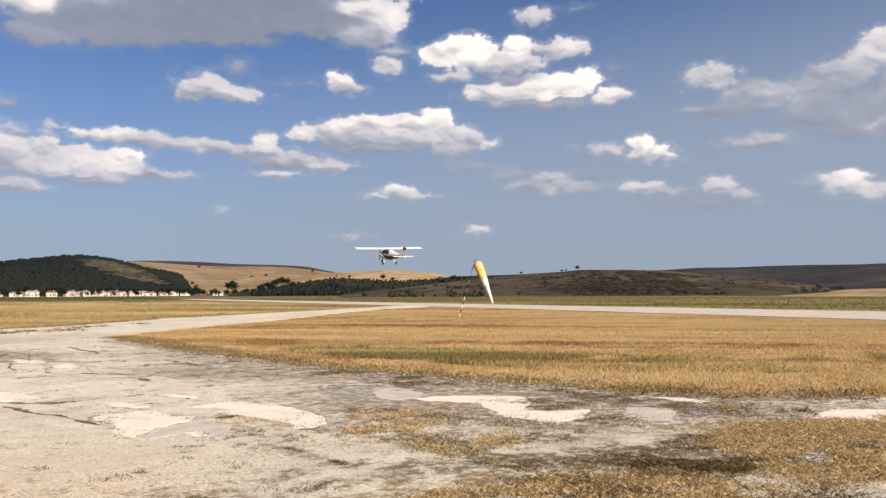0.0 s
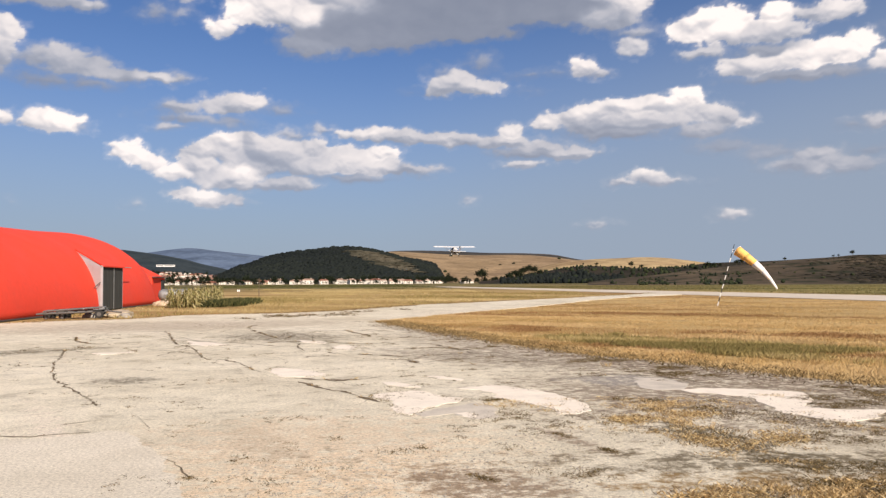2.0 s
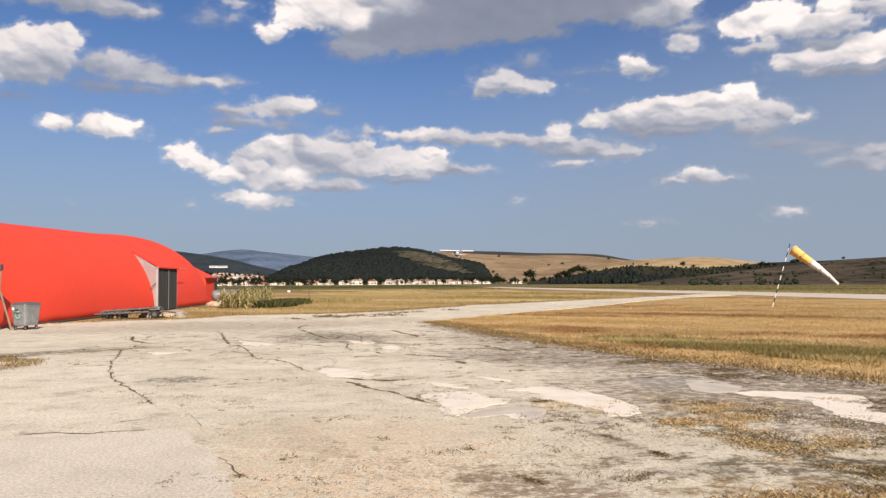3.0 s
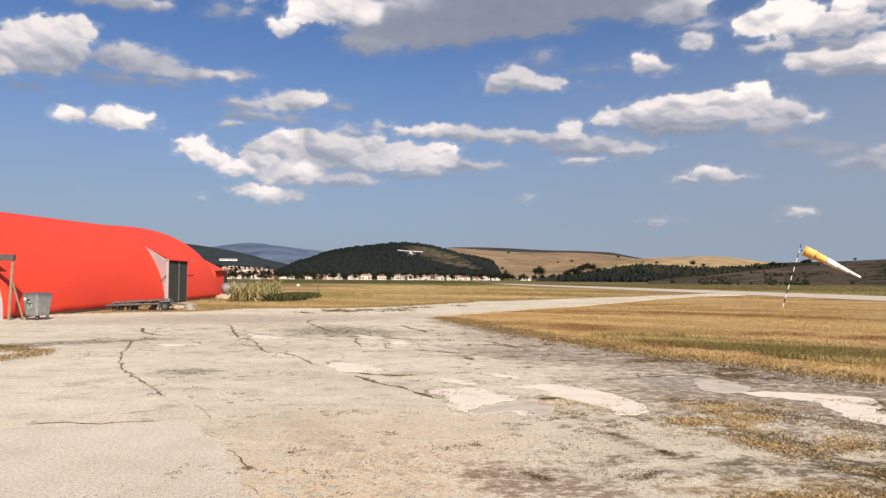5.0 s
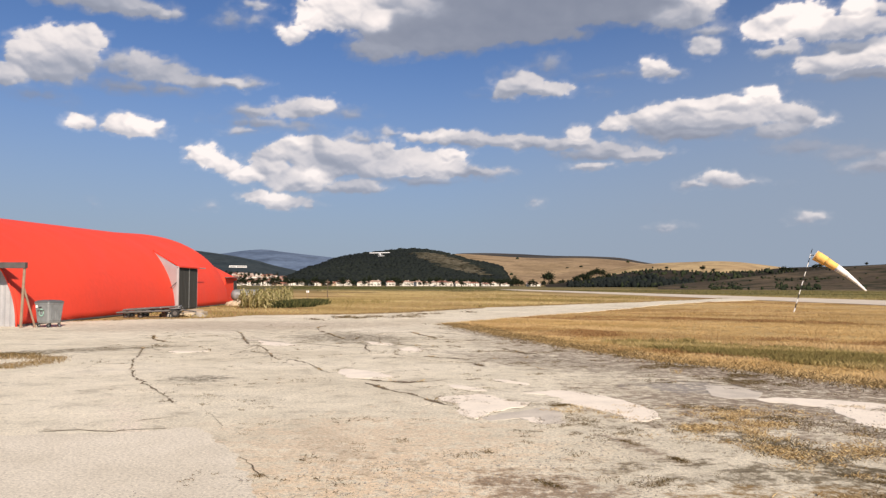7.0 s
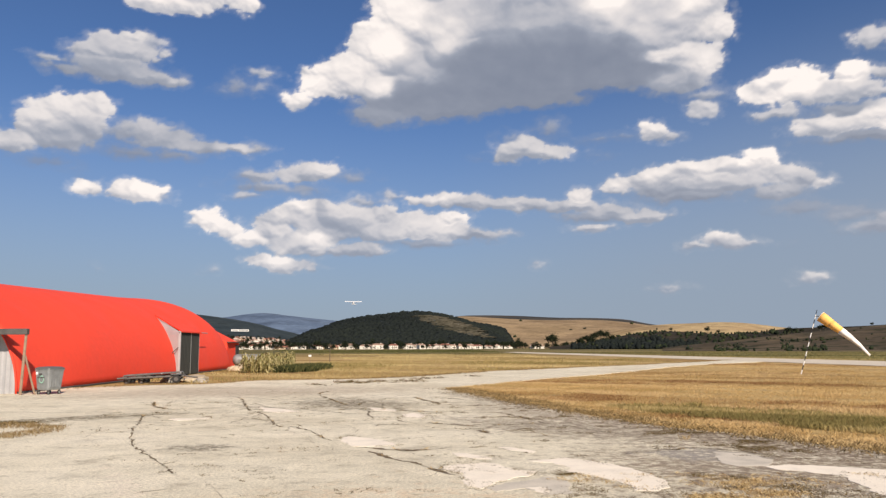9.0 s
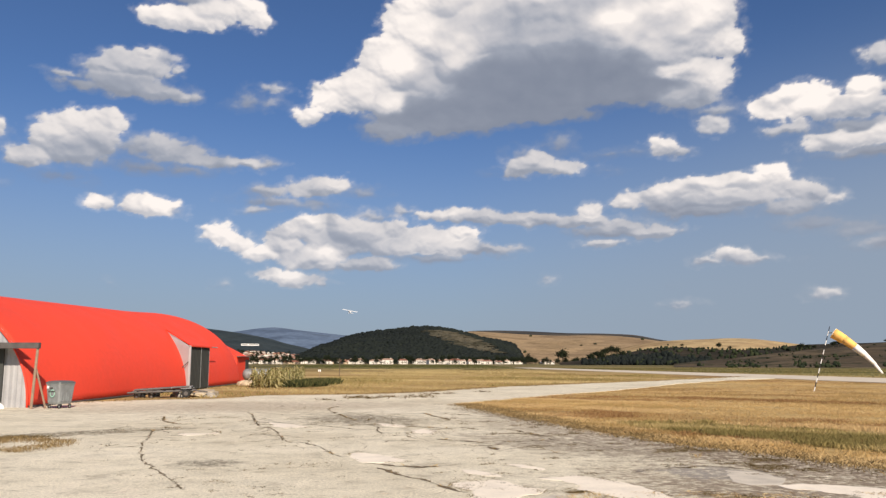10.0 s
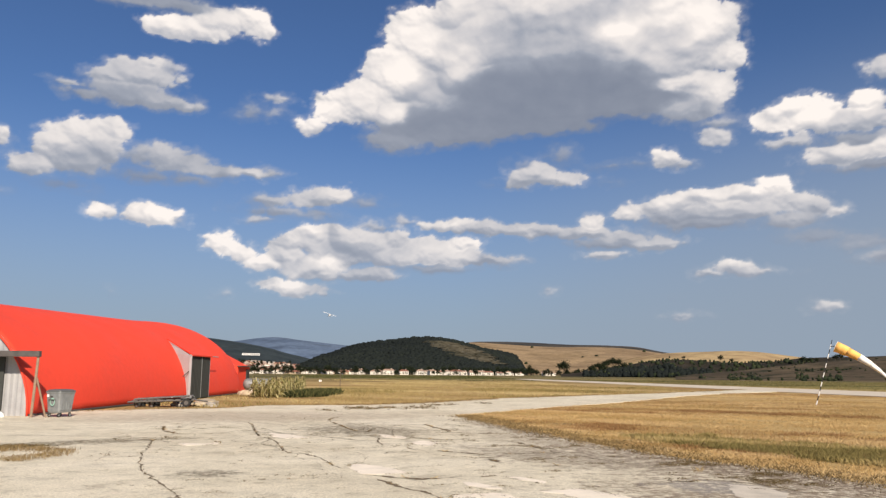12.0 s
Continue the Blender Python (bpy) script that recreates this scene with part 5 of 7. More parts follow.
def build_windsock():
    w = thing("windsock", "orange and white windsock on a leaning black and white pole", "windsock", Matrix.Translation(SOCK_BASE))
    n = 14
    for i in range(n):
        a, b = POLE_TOP * (i / n), POLE_TOP * ((i + 1) / n)
        part("pole_band", rod(a, b, 0.034 - 0.0008 * i, seg=10), M_WHITE if i % 2 == 0 else M_BLACK, w)
    part("swivel", rod(POLE_TOP * 0.90, POLE_TOP * 0.90 + RIGHT * 0.32, 0.03), M_STEEL, w)
    segs = []
    radii = [0.35, 0.30, 0.235, 0.17, 0.11, 0.06]
    for i in range(5):
        rings = []
        for j in range(4):
            k = j / 3
            r = radii[i] * (1 - k) + radii[i + 1] * k
            rings.append([(x_ * (1 + 0.06 * math.sin(3 * a + i)), SEG * (k * 1.06), z_ * (1 + 0.05 * math.sin(2 * a + i * 2))) for a in np.linspace(0, 2 * math.pi, 18, endpoint=False) for x_, z_ in ((r * math.cos(a), r * math.sin(a)),)])
        bm = bmesh.new()
        rows = [[bm.verts.new(p) for p in ring] for ring in rings]
        for a, b in zip(rows, rows[1:]):
            for q in range(18):
                bm.faces.new((a[q], a[(q + 1) % 18], b[(q + 1) % 18], b[q]))
        s = part("sock_section", bm, M_ORANGE if i < 2 else M_CLOTH, w, "orange cloth section" if i < 2 else "white cloth section", smooth=True)
        s.modifiers.new("cloth", "SOLIDIFY").thickness = 0.008
        segs.append(s)
    hoop = bmesh.new()
    pts = [Vector((0.355 * math.cos(a), 0, 0.355 * math.sin(a))) for a in np.linspace(0, 2 * math.pi, 17)]
    for a, b in zip(pts, pts[1:]):
        rod(a, b, 0.018, seg=6, bm=hoop)
    part("hoop", hoop, M_WHITE, segs[0], "white mouth hoop")
    return segs


SOCK = build_windsock()


# ------------------------------------------------------------------ light aircraft: nose along +y, right wing along +x
def wing_mesh(span, chord, thick, z, y, taper=1.0, dihedral=0.0, sweep=0.0):
    prof = [(0.5, 0.0), (0.42, 0.55), (0.2, 1.0), (-0.1, 0.85), (-0.5, 0.05), (-0.1, -0.3), (0.25, -0.4), (0.45, -0.25)]
    rings = []
    for k in (-1, -0.97, -0.55, 0, 0.55, 0.97, 1):
        c = chord * (1 - (1 - taper) * abs(k)) * (0.8 if abs(k) == 1 else 1)
        t = thick * (0.5 if abs(k) == 1 else 1)
        rings.append([(k * span / 2, y + p * c - sweep * abs(k), z + q * t * 0.5 + dihedral * abs(k)) for p, q in prof])
    return loft(rings)


def build_aircraft():
    a = thing("light_aircraft", "white high-wing light aircraft with dark belly, flying away", "aircraft")
    st = [(2.35, 0.10, 0.10, -0.18), (2.2, 0.30, 0.26, -0.18), (1.9, 0.40, 0.36, -0.16), (1.3, 0.5, 0.46, -0.12), (0.7, 0.56, 0.62, 0.0), (0.0, 0.58, 0.70, 0.02), (-0.8, 0.54, 0.62, 0.02), (-1.6, 0.38, 0.42, 0.06), (-2.8, 0.22, 0.26, 0.14), (-3.9, 0.10, 0.18, 0.2), (-4.15, 0.05, 0.1, 0.22)]
    rings = [[(w * math.cos(t), y, z + h * math.sin(t)) for t in np.linspace(0, 2 * math.pi, 16, endpoint=False)] for y, w, h, z in st]
    part("fuselage", loft(rings), M_WHITE, a, "white fuselage", smooth=True)
    belly = [[(w * 1.015 * math.cos(t), y, z + h * 1.02 * math.sin(t)) for t in np.linspace(math.pi * 1.04, math.pi * 1.96, 10)] for y, w, h, z in st[1:-2]]
    part("belly", loft(belly, close=False), M_MAROON, a, "dark maroon belly and lower sides")
    for s in (-1, 1):
        win = [[(s * w * 1.02 * math.cos(t), y, z + h * 1.02 * math.sin(t)) for t in np.linspace(0.12, 0.95, 6)] for y, w, h, z in st[3:7]]
        part("side_window", loft(win, close=False), M_GLASS, a)
        part("wing_strut", rod((s * 0.5, 0.1, -0.35), (s * 2.3, 0.25, 0.66), 0.035), M_WHITE, a)
        part("gear_leg", rod((s * 0.4, -0.25, -0.5), (s * 0.95, -0.3, -1.02), 0.04), M_WHITE, a)
        wheel(a, (s * 0.98, -0.3, -1.06), (1, 0, 0), 0.22, 0.14, M_WHITE, "main_wheel")
    screen = [[(w * 1.02 * math.cos(t), y, z + h * 1.02 * math.sin(t)) for t in np.linspace(0.7, math.pi - 0.7, 9)] for y, w, h, z in st[3:5]]
    part("windscreen", loft(screen, close=False), M_GLASS, a)
    part("wing", wing_mesh(9.6, 1.45, 0.24, 0.74, 0.1, 0.92, 0.05), M_WHITE, a, "long white high wing", smooth=False)
    part("tailplane", wing_mesh(2.9, 0.8, 0.09, 0.24, -3.8, 0.8), M_WHITE, a)
    fin = loft([[(0.05 * q, -3.2 - 0.55 * k - (0.0 if p > 0 else 0.95 * (1 - 0.35 * k)), 0.2 + 1.15 * k) for p, q in ((1, 0), (0.5, 1), (0, 0), (0.5, -1))] for k in (0, 0.5, 0.85)])
    part("fin", fin, M_WHITE, a)
    part("fin_tip", loft([[(0.06 * q, -3.2 - 0.55 * k - (0.0 if p > 0 else 0.95 * (1 - 0.35 * k)), 0.2 + 1.15 * k) for p, q in ((1, 0), (0.5, 1), (0, 0), (0.5, -1))] for k in (0.75, 0.9, 1.05)]), M_BLACK, a, "dark fin tip")
    part("nose_leg", rod((0, 1.6, -0.4), (0, 1.68, -1.0), 0.045), M_STEEL, a)
    wheel(a, (0, 1.68, -1.04), (1, 0, 0), 0.2, 0.13, M_WHITE, "nose_wheel")
    part("spinner", rod((0, 2.3, -0.18), (0, 2.62, -0.18), 0.13, 0.03, 12), M_MAROON, a)
    bm = bmesh.new()
    for s in (-1, 1):
        box(-0.05, 0.05, -0.015, 0.015, 0.05, 0.85, 0.006, bm, Matrix.Rotation(0 if s > 0 else math.pi, 4, "Y"))
    prop = part("propeller", bm, M_BLACK, a, "dark two-blade propeller")
    return a, prop


PLANE, PROP = build_aircraft()


# ------------------------------------------------------------------ town: houses, blocks, trees
def house_mesh(w, d, h, roof_h, hip, name):
    """A house's parts as bmeshes: walls, roof with eaves, a strip of windows and a door side by side."""
    walls = box(-w / 2, w / 2, -d / 2, d / 2, 0, h)
    e = 0.5
    roof = bmesh.new()
    r = [(-w / 2 - e, -d / 2 - e, h), (w / 2 + e, -d / 2 - e, h), (w / 2 + e, d / 2 + e, h), (-w / 2 - e, d / 2 + e, h), (-w / 2 * (1 - hip) - e * (1 - hip), 0, h + roof_h), (w / 2 * (1 - hip) + e * (1 - hip), 0, h + roof_h)]
    v = [roof.verts.new(p) for p in r]
    for f in ((0, 1, 5, 4), (2, 3, 4, 5), (1, 2, 5), (3, 0, 4), (3, 2, 1, 0)):
        roof.faces.new([v[i] for i in f])
    return walls, roof


def build_house(w, d, h, roof_h, hip, wall_mat, roof_mat, label, m):
    t = thing("house", label, "house", m, "houses of the town")
    walls, roof = house_mesh(w, d, h, roof_h, hip, "house")
    part("wall", walls, wall_mat, t)
    rf = part("roof", roof, roof_mat, t)
    part("chimney", box(w * 0.2, w * 0.2 + 0.7, 0.3, 1.0, h, h + roof_h + 0.8), wall_mat, rf)
    floors = max(1, int(h / 2.8))
    n = max(2, int(w / 3.2))
    for fl in range(floors):
        for i in range(n):
            x = -w / 2 + w * (i + 0.5) / n
            z = 1.0 + fl * 2.9
            win = part("window", box(x - 0.6, x + 0.6, -d / 2 - 0.06, -d / 2 + 0.05, z, z + 1.35), M_PANE, t)
    return t


def face_camera(az, dist, z=0.0, turn=0.0):
    x, y, _ = polar(az, dist)
    return pose(x, y, z, 0, 0, -az + turn)


def build_town():
    r = random.Random(12)
    kinds = [
        build_house(11, 9, 5.6, 2.6, 0.0, M_PLASTER, M_TILE2, "cream two-storey house with a pale tiled gable roof", face_camera(-5.0, 820, -0.05)),
        build_house(14, 10, 5.8, 2.6, 0.45, M_PLASTER, M_TILE, "cream house with a terracotta hipped roof", face_camera(-3.8, 830, -0.05, 10)),
        build_house(9, 9, 6.4, 2.4, 0.3, M_PLASTER, M_TILE2, "pale narrow house with a pale hipped roof", face_camera(-2.6, 815, -0.05, -15)),
        build_house(12, 8, 4.0, 3.0, 0.0, M_PLASTER2, M_TILE, "ochre low house with a terracotta gable roof", face_camera(-8.0, 850, -0.05, 30)),
    ]
    for k in kinds:
        k.scale = (0.66, 0.64, 0.64)
    taken = [(-5.0, 820), (-3.8, 830), (-2.6, 815), (-8.0, 850)]

    def put(az, dist, z, pick, gap=0.5, size=1.0):
        if any(abs(az - a) < gap and abs(dist - d) < 22 for a, d in taken):
            return
        taken.append((az, dist))
        ob = copy_thing(kinds[pick], face_camera(az, dist, z, r.choice((0, 0, 90, 20, -20, 70)) + r.uniform(-8, 8)))
        k = r.uniform(0.46, 0.72) * size
        ob.scale = (k * r.uniform(0.8, 1.7), k * r.uniform(0.9, 1.3), k * r.uniform(0.8, 1.05))
    a = -5.9
    while a < 4.6:
        put(a, r.uniform(795, 830), -0.05, r.choice((0, 0, 1, 2, 2)))
        if r.random() < 0.7:
            put(a + r.uniform(-0.2, 0.4), r.uniform(850, 905), -0.05, r.choice((0, 1, 2, 2)))
        a += r.uniform(0.42, 0.75)
    for az, dist, k in ((6.35, 800, 0), (6.9, 830, 2), (8.9, 850, 0), (10.1, 860, 3), (12.2, 800, 0)):
        put(az, dist, -0.05, k)
    a = -16.5
    while a < -6.4:
        put(a, r.uniform(840, 900), -0.05, r.choice((1, 2, 3, 3, 0)))
        if r.random() < 0.85:
            put(a + r.uniform(-0.2, 0.3), r.uniform(930, 1000), -0.05, r.choice((1, 1, 2, 3)))
        a += r.uniform(0.4, 0.7)
    # the town climbs the valley behind
    for i in range(300):
        az, u = r.uniform(-16, -9.0), r.uniform(0.02, 0.85) ** 1.2
        p = on_valley(az, u)
        put(az, math.hypot(p.x, p.y), p.z - 0.5, r.choice((0, 1, 1, 2, 3)), 0.2, r.uniform(0.75, 1.2))
    # long pale blocks on the hillside
    for az, dist, w, z in ((-14.9, 1750, 15, 41), (-14.3, 1760, 22, 41), (-14.2, 1500, 18, 22), (-13.1, 1480, 12, 20)):
        t = thing("apartment_block", "long pale flat-roofed apartment block on the slope", "apartment block", face_camera(az, dist, z - 6.5), "blocks above the town")
        part("wall", box(-w / 2, w / 2, -6, 6, 2.4, 6.4), M_WHITE if z > 30 else M_PLASTER, t)
        part("roof", box(-w / 2 - 0.3, w / 2 + 0.3, -6.3, 6.3, 6.404, 6.7), M_LID, t)
        for fl in (1,):
            part("window", box(-w / 2 + 1, w / 2 - 1, -6.12, -6.0, fl * 3.0 + 0.9, fl * 3.0 + 2.2), M_PANE, t, "long row of dark windows")


build_town()


def tree_meshes(h, spread, seed, leaves=420, mat=None):
    """A tapered trunk with limbs, and a crown of many small ragged leaf clumps."""
    r = random.Random(seed)
    trunk = rod((0, 0, -0.3), (0.1, 0, h * 0.5), h * 0.03, h * 0.014, 7)
    ends = []
    for i in range(6):
        a = i * 1.05 + r.uniform(-0.3, 0.3)
        e = Vector((math.cos(a) * spread * r.uniform(0.4, 0.7), math.sin(a) * spread * r.uniform(0.4, 0.7), h * r.uniform(0.5, 0.8)))
        rod((0.05, 0, h * r.uniform(0.25, 0.45)), e, h * 0.012, h * 0.005, 5, trunk)
        ends.append(e)
    ends += [Vector((0, 0, h * 0.82)), Vector((spread * 0.2, 0, h * 0.6))]
    v, f = [], []
    for i in range(leaves):
        c = r.choice(ends) + Vector((r.gauss(0, spread * 0.26), r.gauss(0, spread * 0.26), r.gauss(0, h * 0.10)))
        c.z = max(c.z, h * 0.16)
        s = h * r.uniform(0.03, 0.07)
        k = len(v)
        for j in range(4):
            v.append(c + Vector((r.uniform(-1, 1), r.uniform(-1, 1), r.uniform(-1, 1))) * s)
        f += [(k, k + 1, k + 2), (k, k + 2, k + 3), (k + 1, k + 2, k + 3), (k, k + 1, k + 3)]
    return trunk, v, f


def build_tree(h, spread, seed, m, label, leaves=420, group="trees of the valley", cat="tree", mat=M_LEAF):
    t = thing("tree" if cat == "tree" else "bush", label, cat, m, group)
    trunk, v, f = tree_meshes(h, spread, seed, leaves)
    part("trunk", trunk, M_BARK, t)
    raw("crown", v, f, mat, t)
    return t


def build_trees():
    r = random.Random(31)
    proto = [
        build_tree(9, 3.6, 1, face_camera(-7.2, 790, -0.1), "dark green broad tree among the houses"),
        build_tree(11, 3.2, 2, face_camera(5.2, 800, -0.1), "dark green tall tree at the edge of town"),
        build_tree(15, 6.5, 3, face_camera(7.6, 790, -0.1), "large round dark green tree at the edge of town", 700),
        build_tree(4.0, 2.4, 4, face_camera(8.6, 780, -0.1), "low dark shrub in the dry grass", 260, "shrubs of the hills", "bush"),
    ]
    def put(k, m, s=1.0):
        ob = copy_thing(proto[k], m)
        ob.scale = (s, s, s * r.uniform(0.85, 1.15))
    a = -16.5
    while a < 5.6:
        put(r.choice((0, 0, 1)), face_camera(a, r.uniform(835, 925), -0.1), r.uniform(0.55, 1.0))
        if r.random() < 0.75:
            put(r.choice((0, 3, 3)), face_camera(a + r.uniform(-0.15, 0.15), r.uniform(772, 792), -0.1), r.uniform(0.4, 0.75))
        a += r.uniform(0.12, 0.24)
    for i in range(110):
        put(r.choice((0, 1)), Matrix.Translation(on_valley(r.uniform(-16, -9.6), r.uniform(0, 0.9))), r.uniform(0.4, 0.75))
    # the dark belt of trees right of the town
    for i in range(90):
        az = r.uniform(5.2, 13.5)
        put(r.choice((0, 1, 1, 2)) if 8.6 < az < 12.2 else r.choice((0, 0, 3)), face_camera(az, r.uniform(640 if az > 10 else 760, 860), -0.1), r.uniform(0.42, 0.75))
    for az, u, s in ((9.6, 0.3, 1.0), (10.0, 0.5, 1.0), (10.6, 0.55, 1.1), (11.0, 0.6, 1.15), (11.4, 0.5, 1.0), (10.3, 0.3, 1.1), (11.8, 0.35, 0.9)):
        put(2, Matrix.Translation(on_slope(az, u)), s * 0.55)
    scrub = []
    for i in range(320):
        az, u = r.uniform(9.5, 24), r.uniform(0, 0.82) ** 1.4
        scrub.append((*on_slope(az, u), r.uniform(0.8, 2.6), r.uniform(0.8, 2.6)))
    for az, u, s in ((18.2, 0.86, 0.45), (18.9, 0.88, 0.32), (15.8, 0.98, 0.3)):
        put(2, Matrix.Translation(on_slope(az, u)), s)
    # single trees on the crest, and scrub down the brown slope
    for az, u, s in ((23.3, 1.0, 0.42), (25.5, 1.0, 0.36), (25.2, 1.0, 0.3), (28.2, 1.0, 0.18), (31.1, 0.99, 0.16), (31.4, 0.99, 0.13), (32.2, 1.0, 0.26), (23.7, 1.0, 0.3), (24.1, 1.0, 0.25)):
        put(2, Matrix.Translation(on_brown(az, u) - Vector((0, 0, 0.4))), s)
    for az, u, s in ((47.9, 0.75, 1.1), (48.7, 0.7, 1.0), (48.0, 0.35, 1.0), (48.9, 0.3, 1.2), (49.2, 0.28, 1.1), (47.0, 0.3, 0.9), (47.1, 0.02, 1.1), (47.7, 0.0, 1.2), (48.4, 0.0, 1.1), (46.5, 0.05, 0.8)):
        put(3, Matrix.Translation(on_brown(az, u) - Vector((0, 0, 0.3))), s * 0.65)
    for i in range(170):
        az, u = r.uniform(18, 47), r.uniform(0, 0.97)
        if fbm(np.array([az * 0.5]), np.array([u * 4.0]), 3, 77)[0] > 0.54:
            scrub.append((*on_brown(az, u), r.uniform(0.3, 1.1), r.uniform(0.3, 0.8)))
    for i in range(7):
        scrub.append((*on_gold(r.uniform(3, 14), r.uniform(0.2, 0.95)), r.uniform(3, 6), r.uniform(2, 5)))
    for i in range(5):
        scrub.append((*on_gold2(r.uniform(12, 23), r.uniform(0.4, 0.95)), r.uniform(0.8, 2), r.uniform(0.8, 1.8)))
    # dark tree masses at the foot and along the crest of the shaded slope
    masses = []
    while len(masses) < 1500:
        az = r.uniform(9.0, 17.6)
        u = r.uniform(0.0, 0.32) * (0.45 + 1.1 * float(fbm(np.array([az * 0.8]), np.array([1.0]), 3, 91)[0]))
        k = r.choice((0.6, 0.8, 1.0, 1.7))
        masses.append((*on_slope(az, u), k * r.uniform(0.7, 1.6), k * r.uniform(0.6, 1.9)))
    # the slope's shadow comes from these crowns' near-black colour
    clumps("wood_edge", masses, M_SHADOWFOREST, "belt of trees at the foot of the slope, darkened by painted shadow", 19, category="trees")
    for i in range(90):
        az = r.uniform(11.0, 22.5)
        scrub.append((*on_slope(az, r.uniform(0.86, 1.0)), r.uniform(0.6, 1.9), r.uniform(0.5, 1.6)))
    for i in range(230):
        az = r.uniform(16.8, 25.5)
        if fbm(np.array([az * 0.9]), np.array([3.0]), 3, 79)[0] > 0.46:
            scrub.append((*on_brown(az, r.uniform(0.0, 0.6) ** 1.3), r.uniform(0.3, 1.0), r.uniform(0.3, 1.1)))
    # the eroded gully: its shade is imitated by a low dark carpet of thorn
    thorn = []
    while len(thorn) < 3000:
        az, u = r.gauss(36.6, 2.6), r.uniform(0.05, 0.78)
        if fbm(np.array([az * 0.55 + u * 1.5]), np.array([u * 2.2]), 4, 95)[0] > 0.47:
            thorn.append((*(on_brown(az, u) - Vector((0, 0, 0.15))), r.uniform(0.9, 2.4), r.uniform(0.08, 0.26)))
    clumps("gully_shade_carpet", thorn, M_GULLYSHADE, "low dark thorn carpet standing in for the gully's shade", 29, category="shrubs")
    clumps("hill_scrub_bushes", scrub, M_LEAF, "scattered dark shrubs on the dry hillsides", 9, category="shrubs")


build_trees()


# ------------------------------------------------------------------ grass, corn, weeds
def blades(name, xy, per, height, width, mat, label, seed, category="grass", lean=0.5, z=-0.035, spread=0.12, kind="stuff"):
    """Tufts of single bent blades (two triangles each), one mesh."""
    rng = np.random.default_rng(seed)
    xy = np.repeat(np.asarray(xy, float), per, axis=0)
    n = len(xy)
    h = height * rng.uniform(0.45, 1.25, n) * np.repeat(rng.uniform(0.6, 1.25, n // per), per)
    w = width * rng.uniform(0.6, 1.4, n)
    base = np.concatenate([xy + rng.normal(0, spread, (n, 2)), np.full((n, 1), z)], 1)
    a, b = rng.uniform(0, 2 * np.pi, n), rng.uniform(0, 2 * np.pi, n)
    side = np.stack([np.cos(a), np.sin(a), np.zeros(n)], 1) * w[:, None] / 2
    tilt = rng.uniform(0.1, 1.0, n) * lean
    dirn = np.stack([np.cos(b) * tilt, np.sin(b) * tilt, np.ones(n)], 1)
    mid = base + dirn * (h * 0.55)[:, None]
    tip = base + np.stack([np.cos(b) * tilt * 1.9, np.sin(b) * tilt * 1.9, np.ones(n) * 0.92], 1) * h[:, None]
    v = np.stack([base - side, base + side, mid + side * 0.7, tip], 1).reshape(-1, 3)
    k = (np.arange(n) * 4)[:, None]
    f = np.concatenate([k + [0, 1, 2], k + [0, 2, 3]], 1).reshape(-1, 3)
    return tagged(raw(name, v, f, mat), label, category, kind=kind)


def scatter(poly, count, seed, keep=None):
    rng = np.random.default_rng(seed)
    xs, ys = [p[0] for p in poly], [p[1] for p in poly]
    out = np.zeros((0, 2))
    while len(out) < count:
        p = rng.uniform((min(xs), min(ys)), (max(xs), max(ys)), (count * 3, 2))
        ok = inside(p[:, 0], p[:, 1], poly)
        if keep is not None:
            ok &= keep(p[:, 0], p[:, 1], rng.uniform(0, 1, len(p)))
        out = np.concatenate([out, p[ok]])
    return out[:count]


def patchy(scale, lo, hi, seed):
    return lambda x, y, r: r < sstep(lo, hi, fbm(x * scale, y * scale, 4, seed))


MEADOW = GRASS_EDGE[::-1] + TAXI_NEAR[::-1][:-1] + [(36.5, 92.0), (42.5, 35.0), (45.0, 5.0), (30.0, 6.0)]
NEAR_MEADOW = GRASS_EDGE[::-1] + [(5.0, 45.0), (14.0, 45.0), (24.0, 33.0), (34.0, 20.0), (38.0, 8.0)]


